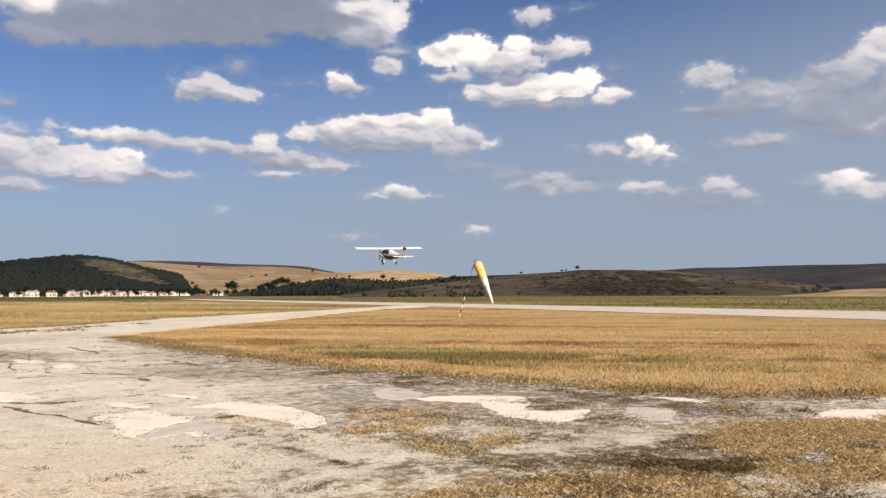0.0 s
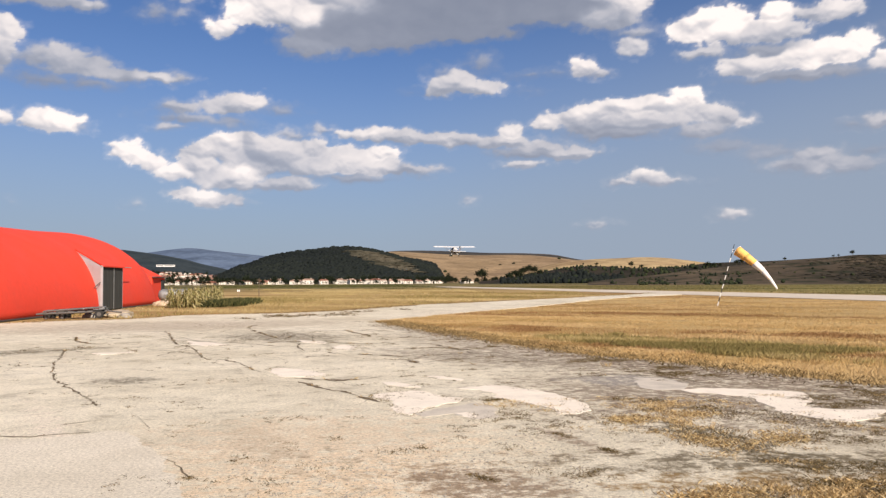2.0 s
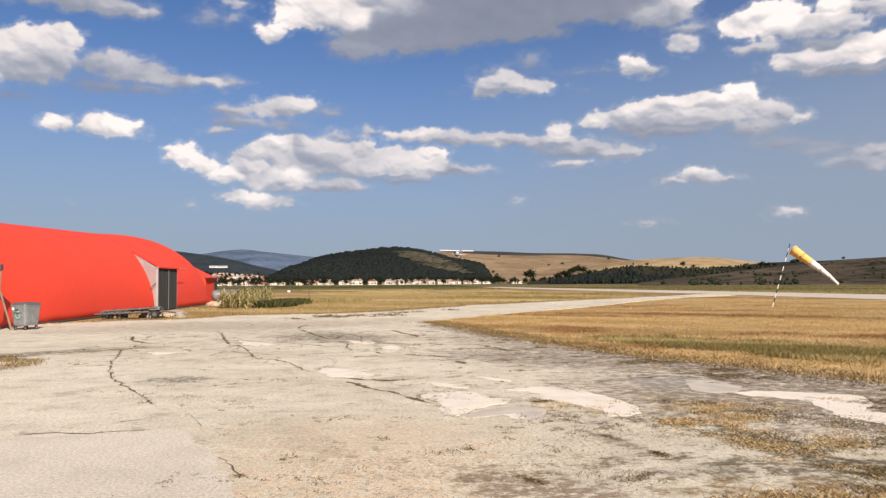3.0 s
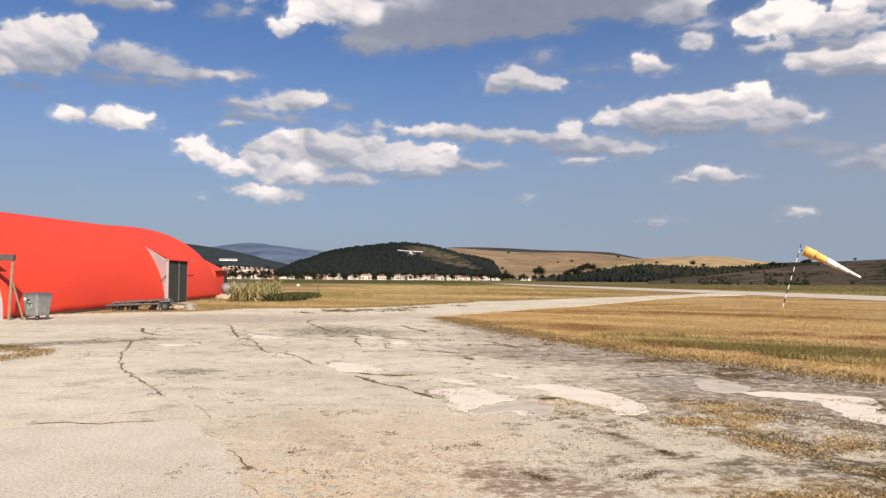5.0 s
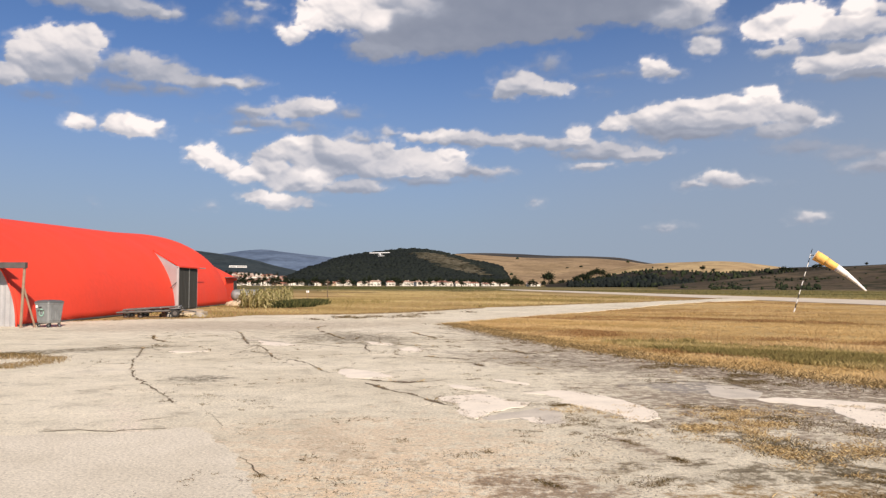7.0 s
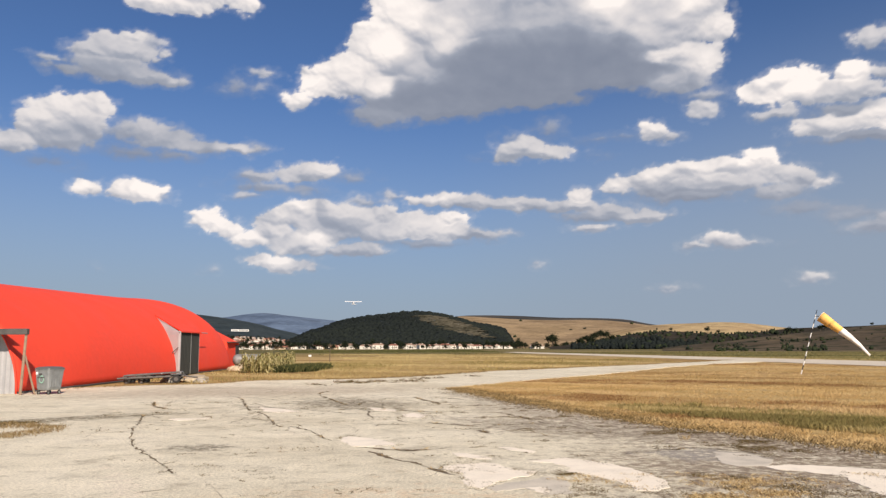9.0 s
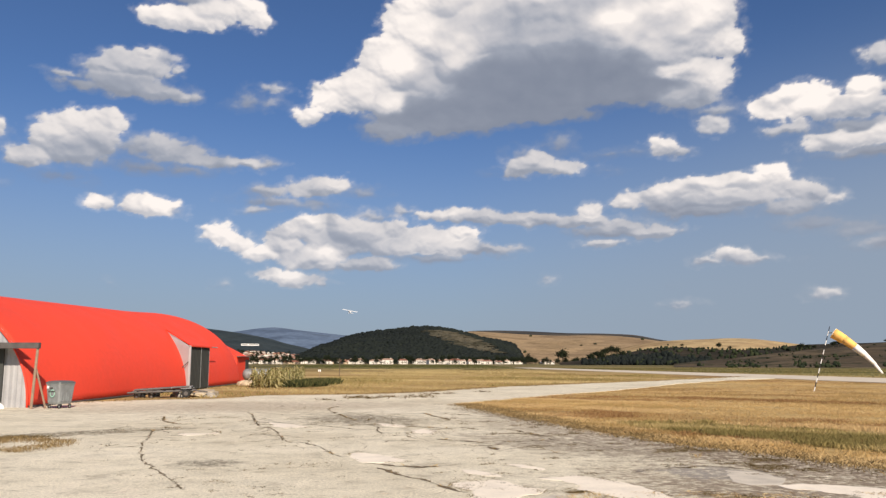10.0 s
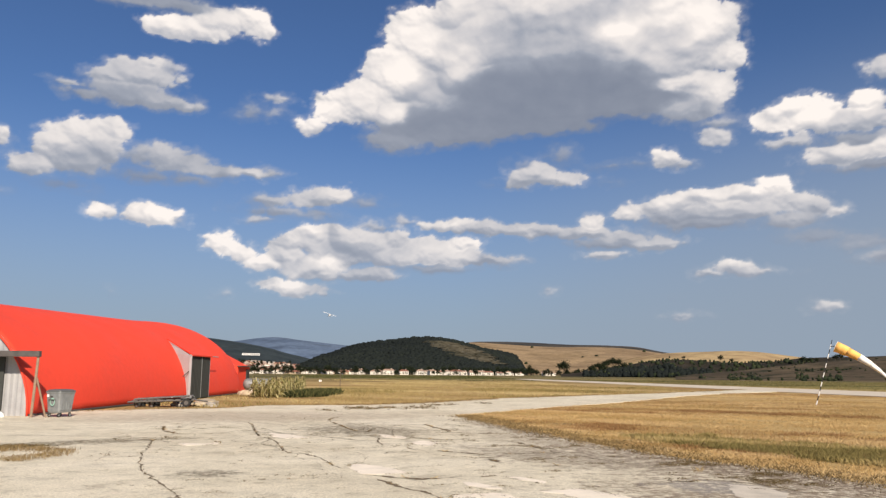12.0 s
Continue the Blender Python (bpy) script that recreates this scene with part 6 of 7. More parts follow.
def build_grass():
    near = scatter(NEAR_MEADOW, 46000, 1, lambda x, y, r: r < np.clip(16 / np.hypot(x, y), 0.2, 1) ** 1.4 * (0.25 + sstep(0.35, 0.6, fbm(x * 0.5, y * 0.5, 4, 5))))
    tall = fbm(near[:, 0] * 0.28 + near[:, 1] * 0.2, near[:, 1] * 0.55 - near[:, 0] * 0.38, 4, 35) > 0.47
    blades("grass_meadow", near[tall], 14, 0.09, 0.0036, M_GRASS, "tall dry golden grass at the edge of the apron", 3, lean=0.38)
    blades("grass_short", near[~tall], 9, 0.055, 0.006, M_SHORT, "short tan grass between the taller tufts", 34)
    green = scatter([(5.0, 25.0), (7.3, 20.0), (9.3, 17.0), (11.5, 14.6), (14.5, 13.0), (22.0, 11.6), (25.0, 14.0), (16.0, 16.5), (11.5, 20.0), (8.0, 26.0)], 6500, 2, patchy(0.45, 0.36, 0.6, 15))
    blades("grass_green", green, 10, 0.13, 0.006, M_GREEN, "greener tufts among the dry grass", 4, lean=0.38)
    wide = scatter(MEADOW, 22000, 6, lambda x, y, r: (r < 0.2 + 0.8 * sstep(0.4, 0.6, fbm(x * 0.18, y * 0.18, 4, 25))) & (np.hypot(x, y) > 26))
    tall = fbm(wide[:, 0] * 0.1 + wide[:, 1] * 0.07, wide[:, 1] * 0.3 - wide[:, 0] * 0.2, 4, 45) > 0.46
    blades("grass_far_meadow", wide[tall], 10, 0.075, 0.014, M_GRASS, "dry golden grass towards the runway", 5, lean=0.4, spread=0.35)
    blades("grass_far_short", wide[~tall], 5, 0.06, 0.03, M_SHORT, "short tan grass towards the runway", 36, spread=0.3)
    # the frayed rim of the meadow over the concrete
    rng = np.random.default_rng(9)
    rim = []
    pts = GRASS_EDGE[:-1]
    for (x0, y0), (x1, y1) in zip(pts, pts[1:]):
        d = math.hypot(x1 - x0, y1 - y0)
        n = int(d * 46)
        t = rng.uniform(0, 1, n)
        off = rng.normal(0.25, 0.32, n)
        nx, ny = (y1 - y0) / d, -(x1 - x0) / d
        rim.append(np.stack([x0 + (x1 - x0) * t - nx * off, y0 + (y1 - y0) * t - ny * off], 1))
    rim = np.concatenate(rim)
    blades("grass_rim", rim, 12, 0.09, 0.0045, M_STALK, "frayed dry grass over the edge of the concrete", 10, z=-0.02)
    low = rim + rng.normal(0, 0.35, rim.shape)
    blades("weeds_rim", low, 6, 0.05, 0.014, M_WEED, "low dark weeds along the grass edge", 11, "weeds", 1.2, -0.005, 0.16)
    # dry clumps close to the camera
    close = scatter([(2.4, 6.4), (3.4, 6.85), (4.6, 6.5), (5.4, 6.0), (6.4, 6.2), (7.0, 6.9), (6.9, 7.8), (7.6, 8.4), (9.0, 8.1), (13, 7.6), (13, 3.0), (4.0, 3.6)], 13000, 12, lambda x, y, r: r < sstep(0.50, 0.64, 0.55 * fbm(x * 0.8, y * 1.4, 4, 33) + 0.45 * fbm(x * 3.0, y * 4.5, 4, 34)))
    blades("grass_close", close, 18, 0.034, 0.0024, M_STRAW, "matted dry grass growing over broken concrete", 13, lean=1.0, z=0.0)
    closed = scatter([(2.2, 5.9), (4.2, 7.0), (6.2, 6.6), (6.6, 7.9), (9.0, 7.6), (13, 6.6), (13, 4.0), (4.0, 3.6)], 7500, 14, lambda x, y, r: r < sstep(0.5, 0.62, 0.5 * fbm(x * 0.9, y * 1.6, 4, 44) + 0.5 * fbm(x * 3.4, y * 5.0, 4, 45)))
    blades("weeds_close", closed, 9, 0.025, 0.005, M_WEED, "dark withered weeds on the broken concrete", 15, "weeds", 1.3, 0.0)
    gritty = scatter([(2.2, 10.2), (3.6, 8.2), (4.6, 6.8), (8.4, 8.0), (10.5, 8.6), (9.0, 10.8), (7.4, 12.8), (5.0, 11.0)], 1500, 16, patchy(1.3, 0.52, 0.64, 55))
    blades("weeds_gravel", gritty, 7, 0.022, 0.005, M_WEED, "sparse brown weeds in the dark gravel", 17, "weeds", 1.3, 0.0)
    gold = scatter([(3.0, 10.2), (3.6, 8.2), (5.0, 8.6), (4.6, 10.4)], 300, 18, patchy(2.2, 0.5, 0.6, 66))
    blades("grass_gravel", gold, 16, 0.035, 0.0026, M_STRAW, "tufts of dry grass in the gravel", 19, lean=1.0, z=0.0)
    # taller golden bunches where the concrete has gone
    bunch = [
        ([(6.46, 7.41), (7.32, 7.9), (8.03, 7.5), (9.4, 6.9), (9.2, 6.0), (7.3, 5.61), (6.45, 5.98), (6.48, 6.55)], 1700),
        ([(2.7, 6.45), (3.14, 6.82), (3.5, 6.9), (4.08, 6.77), (4.71, 6.37), (5.4, 6.1), (5.2, 5.0), (2.6, 5.2)], 1700),
        ([(3.9, 11.3), (4.4, 11.5), (4.3, 9.2), (4.1, 8.5), (3.6, 8.6), (3.7, 9.9)], 130),
    ]
    spots = np.concatenate([scatter(poly, n, 130 + i, lambda x, y, r: r < sstep(0.47, 0.62, 0.5 * fbm(x * 1.6, y * 2.4, 4, 131) + 0.5 * fbm(x * 5.0, y * 6.0, 3, 132))) for i, (poly, n) in enumerate(bunch)])
    blades("grass_bunches", spots, 14, 0.042, 0.0028, M_BUNCH, "golden bunches of dry grass over broken concrete", 133, lean=0.7, z=0.0, spread=0.05)
    brown = scatter([(4.9, 6.9), (6.26, 6.95), (6.6, 6.6), (6.09, 6.1), (5.0, 6.3)], 320, 134, patchy(2.6, 0.5, 0.62, 135))
    blades("weeds_brown", brown, 12, 0.04, 0.005, M_WEED, "dark brown withered weeds on broken concrete", 136, "weeds", 1.1, 0.0, 0.06)
    # taller weeds at the edge of the grass
    rng = np.random.default_rng(150)
    lone = np.concatenate([rng.normal((x, y), 0.08, (n, 2)) for x, y, n in ((9.7, 8.75, 12), (9.4, 8.95, 8), (8.1, 13.9, 7), (6.0, 17.9, 6), (4.75, 16.1, 4))])
    blades("weeds_edge", lone, 8, 0.085, 0.0032, M_STALK, "withered brown weeds standing at the grass edge", 151, "weeds", 0.5, 0.0, 0.04)
    # ragged brown verge along the far side of the taxiway
    verge = []
    for (x0, y0), (x1, y1) in zip(TAXI_FAR[:-1], TAXI_FAR[1:]):
        n = int(math.hypot(x1 - x0, y1 - y0) * 26)
        t = rng.uniform(0, 1, (n, 1))
        verge.append(np.array([(x0, y0)]) + t * np.array([(x1 - x0, y1 - y0)]) + rng.normal(0, 0.5, (n, 2)))
    verge = np.concatenate(verge)
    verge = verge[fbm(verge[:, 0] * 0.5, verge[:, 1] * 0.5, 4, 160) > 0.44]
    blades("grass_verge", verge, 9, 0.07, 0.012, M_STALK, "brown ragged grass along the taxiway's far edge", 161, "grass", 0.8, 0.0, 0.15)
    # field left of the taxiway and in front of the corn
    left = [(-17.6, 47.0), (-13.4, 43.0), (-10.3, 46.8), (-5.7, 48.2), (-2.5, 51.8), (3.7, 63.5), (12.2, 74.0), (19.0, 81.5), (28.0, 95.0), (30.0, 125.0), (-14.0, 125.0), (-19.0, 74.0)]
    lw = scatter(left, 10000, 20, lambda x, y, r: r < 0.15 + 0.85 * sstep(0.42, 0.6, fbm(x * 0.14, y * 0.14, 4, 77)))
    blades("grass_left_field", lw, 6, 0.13, 0.03, M_TAN, "dry tan grass beyond the taxiway", 21, spread=0.3)
    lg = scatter(left, 2200, 22, patchy(0.09, 0.52, 0.62, 88))
    blades("grass_left_green", lg, 6, 0.22, 0.05, M_GREEN, "olive grass beyond the taxiway", 23, spread=0.4)
    away = scatter([(-15.0, 125.0), (19.0, 125.0), (17.0, 210.0), (-32.0, 210.0)], 6500, 140, patchy(0.05, 0.36, 0.6, 141))
    blades("grass_middle_field", away, 5, 0.2, 0.09, M_TAN, "tan grass of the middle field", 142, spread=0.6)
    crop = scatter([(-32.0, 210.0), (19.0, 210.0), (16.0, 520.0), (-110.0, 520.0)], 9000, 143, lambda x, y, r: r < sstep(0.42, 0.58, fbm(x * 0.006, y * 0.03, 4, 144)))
    blades("grass_crop_field", crop, 5, 0.32, 0.3, M_CROP, "dark green crop strips before the town", 145, spread=1.6)
    patch = scatter([(-14, 16.4), (-9.0, 16.8), (-8.8, 18.3), (-9.3, 19.4), (-11.5, 20.5), (-15, 20.0)], 1500, 24, patchy(1.2, 0.42, 0.58, 99))
    blades("grass_patch", patch, 8, 0.06, 0.008, M_STALK, "patch of dry grass on the concrete", 25, z=0.0)
    strip = scatter([(-12.0, 19.6), (-8.4, 23.4), (-7.6, 23.2), (-11.2, 19.0)], 220, 26, patchy(0.8, 0.4, 0.6, 121))
    blades("weeds_strip", strip, 6, 0.04, 0.015, M_WEED, "dark weeds along a joint", 27, "weeds", 1.2, 0.0)
    foot = scatter([(-12.2, 43.0), (-10.3, 46.6), (-5.8, 47.9), (-2.6, 51.2), (3.2, 62.0), (3.8, 61.2), (-1.8, 50.2), (-5.2, 46.8), (-10.0, 45.6)], 110, 28, patchy(0.5, 0.4, 0.6, 101))
    blades("weeds_taxiway", foot, 9, 0.05, 0.012, M_WEED, "dark weeds along the taxiway", 29, "weeds", 0.9, 0.0)
    mid = scatter([(-6.0, 39.0), (-1.0, 43.0), (3.0, 50.0), (2.0, 52.0), (-4.0, 45.5), (-9.0, 42.0)], 130, 30, patchy(0.6, 0.5, 0.62, 111))
    blades("weeds_median", mid, 12, 0.09, 0.018, M_WEED, "scattered dark weeds on the old concrete", 31, "weeds", 0.8, 0.0)
    # thin weeds in every hollow of the broken concrete
    bits = scatter([(-3.0, 11.0), (-2.6, 7.2), (1.0, 5.6), (4.0, 6.6), (9.5, 8.0), (10.0, 10.0), (7.0, 15.0), (3.4, 23.0), (0.0, 30.0), (-11.0, 30.0), (-9.0, 19.0), (-5.0, 12.0)], 4200, 71,
                   lambda x, y, r: (r < sstep(0.585, 0.66, 0.55 * fbm(x * 0.7 + y * 0.2, y * 1.1 - x * 0.5, 4, 72) + 0.45 * fbm(x * 2.2, y * 2.6, 4, 73)) * np.clip(0.2 + x * 0.13, 0.1, 1)))
    blades("weeds_scattered", bits, 12, 0.018, 0.0045, M_WEED, "scattered brown weeds in the broken concrete", 74, "weeds", 1.3, 0.0, 0.04)
    straw = scatter([(1.0, 11.0), (4.0, 7.0), (9.5, 8.2), (9.0, 10.8), (6.0, 13.5), (3.0, 13.0)], 520, 75,
                    lambda x, y, r: r < sstep(0.56, 0.64, 0.5 * fbm(x * 0.9, y * 1.3, 4, 76) + 0.5 * fbm(x * 2.6, y * 3.2, 4, 77)))
    blades("grass_scattered", straw, 14, 0.028, 0.0028, M_STRAW, "scattered dry tufts on the broken concrete", 78, "grass", 1.1, 0.0, 0.05)
    past = scatter([(62.0, 40.0), (52.0, 118.0), (30.0, 290.0), (90.0, 290.0), (190.0, 130.0), (160.0, 40.0)], 9000, 32)
    blades("grass_past_runway", past, 6, 0.20, 0.09, M_PAST, "olive grass beyond the runway", 33, spread=0.8)


build_grass()


def build_corn():
    """Rows of withered maize: stalk, hanging leaves, tassel; past counting, so one mesh."""
    rng = np.random.default_rng(41)
    pts = scatter([(-15.7, 61.0), (-14.6, 58.6), (-13.2, 59.0), (-12.7, 66.0), (-13.8, 72.0), (-15.7, 71.0)], 300, 42)
    v, f = [], []
    for x, y in pts:
        h = rng.uniform(0.7, 1.3) * (0.75 + 0.5 * float(fbm(np.array([x * 0.9]), np.array([y * 0.5]), 3, 47)[0])) * 1.1
        k = len(v)
        v += [(x - 0.015, y, -0.03), (x + 0.015, y, -0.03), (x + 0.012, y, h), (x - 0.012, y, h)]
        f += [(k, k + 1, k + 2), (k, k + 2, k + 3)]
        for j in range(9):
            a, z = rng.uniform(0, 6.28), h * rng.uniform(0.2, 1.0)
            c, s = math.cos(a), math.sin(a)
            l, up = rng.uniform(0.25, 0.55), rng.uniform(-0.05, 0.22)
            k = len(v)
            v += [(x, y, z), (x + c * l * 0.5 - s * 0.05, y + s * l * 0.5 + c * 0.05, z + up), (x + c * l * 0.5 + s * 0.05, y + s * l * 0.5 - c * 0.05, z + up - 0.02), (x + c * l, y + s * l, z - rng.uniform(0.0, 0.4))]
            f += [(k, k + 1, k + 2), (k + 1, k + 3, k + 2)]
    tagged(raw("corn_patch", v, f, M_CORN), "stand of withered pale maize beside the hangar end", "corn", kind="stuff")
    bush = scatter([(-12.8, 60.2), (-10.9, 63.0), (-10.6, 71.0), (-12.6, 71.0)], 1000, 43)
    blades("green_weeds", bush, 22, 0.46, 0.024, M_BUSH, "dense dark green weeds beside the maize", 44, "weeds", 0.45, spread=0.25)


build_corn()


# ------------------------------------------------------------------ gravel
def build_gravel():
    rng = np.random.default_rng(51)
    a = scatter([(-3.0, 4.6), (-3.2, 7.0), (1.0, 9.0), (3.0, 10.4), (7.0, 12.6), (10.5, 9.0), (12, 6.0), (8.0, 4.2)], 9000, 52, patchy(0.5, 0.35, 0.6, 61))
    n = len(a)
    tet = np.array([(1, 1, 0.9), (-1, 1, 0.1), (1, -1, 0.1), (-1, -1, 0.8), (0.2, 0.1, 1.2)])
    fc = np.array([(0, 1, 4), (1, 3, 4), (3, 2, 4), (2, 0, 4), (0, 2, 1), (1, 2, 3)])
    s = rng.uniform(0.003, 0.009, (n, 1, 1)) * (1 + 0.9 * (rng.uniform(0, 1, (n, 1, 1)) > 0.95))
    p = tet[None] * s * rng.uniform(0.6, 1.3, (n, 5, 3))
    v = p + np.concatenate([a, np.zeros((n, 1))], 1)[:, None, :]
    f = fc[None] + (np.arange(n) * 5)[:, None, None]
    tagged(raw("gravel", v.reshape(-1, 3), f.reshape(-1, 3), M_STONE), "loose grey grit on the worn concrete", "gravel", kind="stuff")


build_gravel()


# ------------------------------------------------------------------ cracks and patches of the apron
def ribbon(name, pts, width, seed, parent=apron, mat=M_CRACK, z=0.004):
    """A crack filled with soil: an uneven dark band with a jagged run."""
    rng = np.random.default_rng(seed)
    run = []
    for (x0, y0), (x1, y1) in zip(pts, pts[1:]):
        d = math.hypot(x1 - x0, y1 - y0)
        n = max(2, int(d / 0.09))
        for i in range(n):
            run.append((x0 + (x1 - x0) * i / n, y0 + (y1 - y0) * i / n))
    run = np.array(run + [pts[-1]])
    jig = np.stack([fbm(run[:, 0] * 3.6 + seed, run[:, 1] * 3.6, 6, seed, 0.65), fbm(run[:, 0] * 3.6, run[:, 1] * 3.6 + seed * 3, 6, seed + 7, 0.65)], 1) - 0.5
    far = np.clip(np.hypot(run[:, 0], run[:, 1]) / 12, 0.7, 1.6)[:, None]
    run = run + jig * 0.15 * np.minimum(far, 1.5)
    t = np.gradient(run, axis=0)
    t /= np.maximum(1e-6, np.linalg.norm(t, axis=1))[:, None]
    nrm = np.stack([-t[:, 1], t[:, 0]], 1)
    ends = np.clip(np.minimum(np.arange(len(run)), np.arange(len(run))[::-1]) / 4, 0.1, 1)
    body = np.clip(fbm(run[:, 0] * 3 + 9, run[:, 1] * 3, 4, seed + 3, 0.7) * 3.0 - 0.75, 0.12, 1.9)
    w = (width * 0.36 * ends * body * far[:, 0])[:, None]
    l, r = run + nrm * w * rng.uniform(0.6, 1.5, w.shape), run - nrm * w * rng.uniform(0.6, 1.5, w.shape)
    v = np.concatenate([np.concatenate([l, np.full((len(l), 1), z)], 1), np.concatenate([r, np.full((len(r), 1), z)], 1)])
    n = len(run)
    i = np.arange(n - 1)
    raw(name, v, np.stack([i + n, i + n + 1, i + 1, i], 1), mat, parent)
    return run, w[:, 0]


CRACKS_WEST = [
    (0.038, [(-8.44, 22.38), (-7.85, 20.55), (-7.25, 18.58), (-6.58, 16.74), (-5.99, 15.42), (-5.49, 14.54), (-5.06, 13.83), (-4.58, 12.99), (-4.22, 12.36), (-3.99, 11.96)]),
    (0.04, [(-4.61, 13.55), (-4.62, 13.93), (-4.37, 14.09), (-4.12, 14.34)]),
    (0.015, [(-3.8, 14.19), (-3.44, 14.36), (-3.15, 14.45), (-2.84, 14.47), (-2.26, 14.65), (-1.83, 14.58)]),
    (0.05, [(-5.26, 9.57), (-5.05, 9.68), (-4.74, 9.76), (-4.51, 9.85), (-4.27, 9.77), (-4.05, 9.74), (-3.9, 9.82), (-3.62, 9.9), (-3.3, 9.99)]),
    (0.03, [(-4.3, 10.17), (-4.09, 10.38), (-3.88, 10.6), (-3.64, 10.79), (-3.54, 10.89)]),
    (0.025, [(-4.76, 10.08), (-4.47, 9.85), (-4.44, 10.08)]),
    (0.01, [(-4.28, 8.7), (-4.22, 8.95), (-4.08, 9.21)]),
    (0.008, [(-5.4, 12.15), (-5.07, 12.4), (-4.71, 12.6), (-4.4, 12.73)]),
]
CRACKS_SLAB = [
    (0.055, [(-2.17, 8.36), (-2.03, 8.18), (-1.88, 7.93), (-1.77, 7.64), (-1.71, 7.47)]),
    (0.012, [(-1.84, 7.23), (-1.78, 7.29), (-1.78, 7.42)]),
    (0.05, [(-1.67, 7.05), (-1.55, 6.83), (-1.43, 6.6), (-1.35, 6.48)]),
    (0.01, [(-2.23, 8.86), (-2.13, 8.95), (-1.96, 9.02), (-1.76, 8.99), (-1.59, 9.09), (-1.41, 9.2)]),
    (0.008, [(-3.47, 11.48), (-3.16, 10.9), (-2.9, 10.32), (-2.7, 9.81)]),
    (0.015, [(-0.61, 11.15), (-0.29, 11.11), (0.03, 11.22), (0.19, 11.27)]),
    (0.04, [(0.18, 10.98), (0.33, 10.7), (0.47, 10.44), (0.55, 10.28)]),
]
CRACKS_FAR = [
    (0.077, [(-10.2, 27.8), (-9.3, 25.56), (-8.78, 24.82), (-8.34, 24.36)]),
    (0.050, [(-10.26, 21.31), (-9.94, 22.29), (-9.33, 22.74), (-8.7, 23.2), (-7.82, 23.03), (-7.35, 22.85)]),
    (0.044, [(-7.9, 30.37), (-7.38, 28.99), (-6.75, 26.84), (-6.15, 24.74), (-5.73, 23.59)]),
    (0.033, [(-5.4, 23.17), (-4.93, 21.97), (-4.53, 20.72), (-4.17, 19.6), (-3.85, 18.88)]),
    (0.039, [(-3.81, 19.17), (-3.52, 18.89), (-3.23, 18.36), (-2.92, 17.72), (-2.61, 16.9), (-2.32, 16.15), (-2.13, 16.06)]),
    (0.088, [(-5.08, 31.75), (-4.64, 30.25), (-3.97, 28.24), (-3.31, 26.22), (-3.09, 25.96)]),
    (0.110, [(-3.18, 25.95), (-2.91, 25.97), (-2.78, 27.4)]),
    (0.055, [(-5.08, 31.75), (-5.18, 33.45), (-4.96, 34.39)]),
]
CRACKS_MIDDLE = [
    (0.126, [(-1.42, 14.6), (-1.16, 14.04), (-0.93, 13.59), (-0.73, 13.31), (-0.53, 13.11), (-0.33, 12.72), (-0.14, 12.24), (0.03, 11.96), (0.2, 11.79)]),
    (0.119, [(-1.9, 15.1), (-1.7, 15.2), (-1.35, 14.95), (-1.02, 14.78), (-0.69, 14.62), (-0.38, 14.72), (-0.07, 14.9), (0.14, 15.09)]),
    (0.042, [(-1.77, 18.83), (-1.62, 19.42), (-1.21, 19.59), (-0.79, 19.46)]),
    (0.084, [(-1.28, 20.71), (-1.02, 19.91)]),
    (0.084, [(-0.53, 19.93), (-0.17, 19.64), (0.18, 19.36), (0.58, 19.08), (0.92, 18.95)]),
    (0.140, [(0.72, 18.26), (0.85, 17.63), (1.03, 17.4)]),
    (0.056, [(0.92, 18.95), (1.28, 19.26), (1.7, 19.43), (2.43, 19.76)]),
]
CRACKS_EDGE = [
    (0.12, [(1.57, 22.52), (1.91, 21.77), (2.2, 20.89), (2.51, 20.4)]),
    (0.05, [(1.87, 21.4), (2.28, 20.23), (2.54, 19.46), (2.98, 18.77), (3.26, 18.11), (3.53, 17.5), (3.9, 16.94), (4.3, 16.62)]),
    (0.045, [(2.87, 14.25), (3.16, 14.18), (3.51, 14.35), (3.88, 14.61), (4.25, 14.79), (4.59, 14.89), (4.94, 14.64), (5.27, 14.41), (5.38, 14.17), (5.57, 13.65), (5.86, 13.52)]),
    (0.12, [(-1.23, 30.14), (-0.86, 28.46), (-0.54, 27.55), (-0.23, 26.7)]),
    (0.06, [(-3.67, 23.71), (-2.74, 24.46), (-1.3, 23.63), (-0.28, 23.04), (0.89, 23.75)]),
    (0.05, [(1.86, 17.08), (2.09, 16.98), (2.47, 16.66)]),
    (0.05, [(2.21, 14.89), (2.42, 14.56), (2.66, 14.49)]),
    (0.06, [(3.14, 10.68), (3.32, 10.64)]),
]
CRACKS_GROWN = [
    (-0.021, [(2.01, 9.3), (2.12, 9.2), (2.19, 8.97), (2.27, 8.67), (2.32, 8.39)]),
    (-0.015, [(2.39, 8.34), (2.47, 8.2), (2.49, 8.0), (2.57, 7.88)]),
    (-0.021, [(2.66, 10.0), (3.01, 10.01), (3.25, 9.86), (3.36, 9.57), (3.47, 9.33), (3.57, 8.91)]),
    (-0.012, [(0.67, 7.61), (0.81, 7.44), (0.95, 7.25), (1.05, 7.09)]),
    (-0.007, [(-2.0, 8.18), (-1.83, 7.81), (-1.71, 7.47)]),
    (-0.024, [(1.56, 11.94), (1.71, 11.83), (1.86, 12.0)]),
    (-0.030, [(0.46, 15.01), (0.8, 15.38), (1.08, 14.68)]),
]
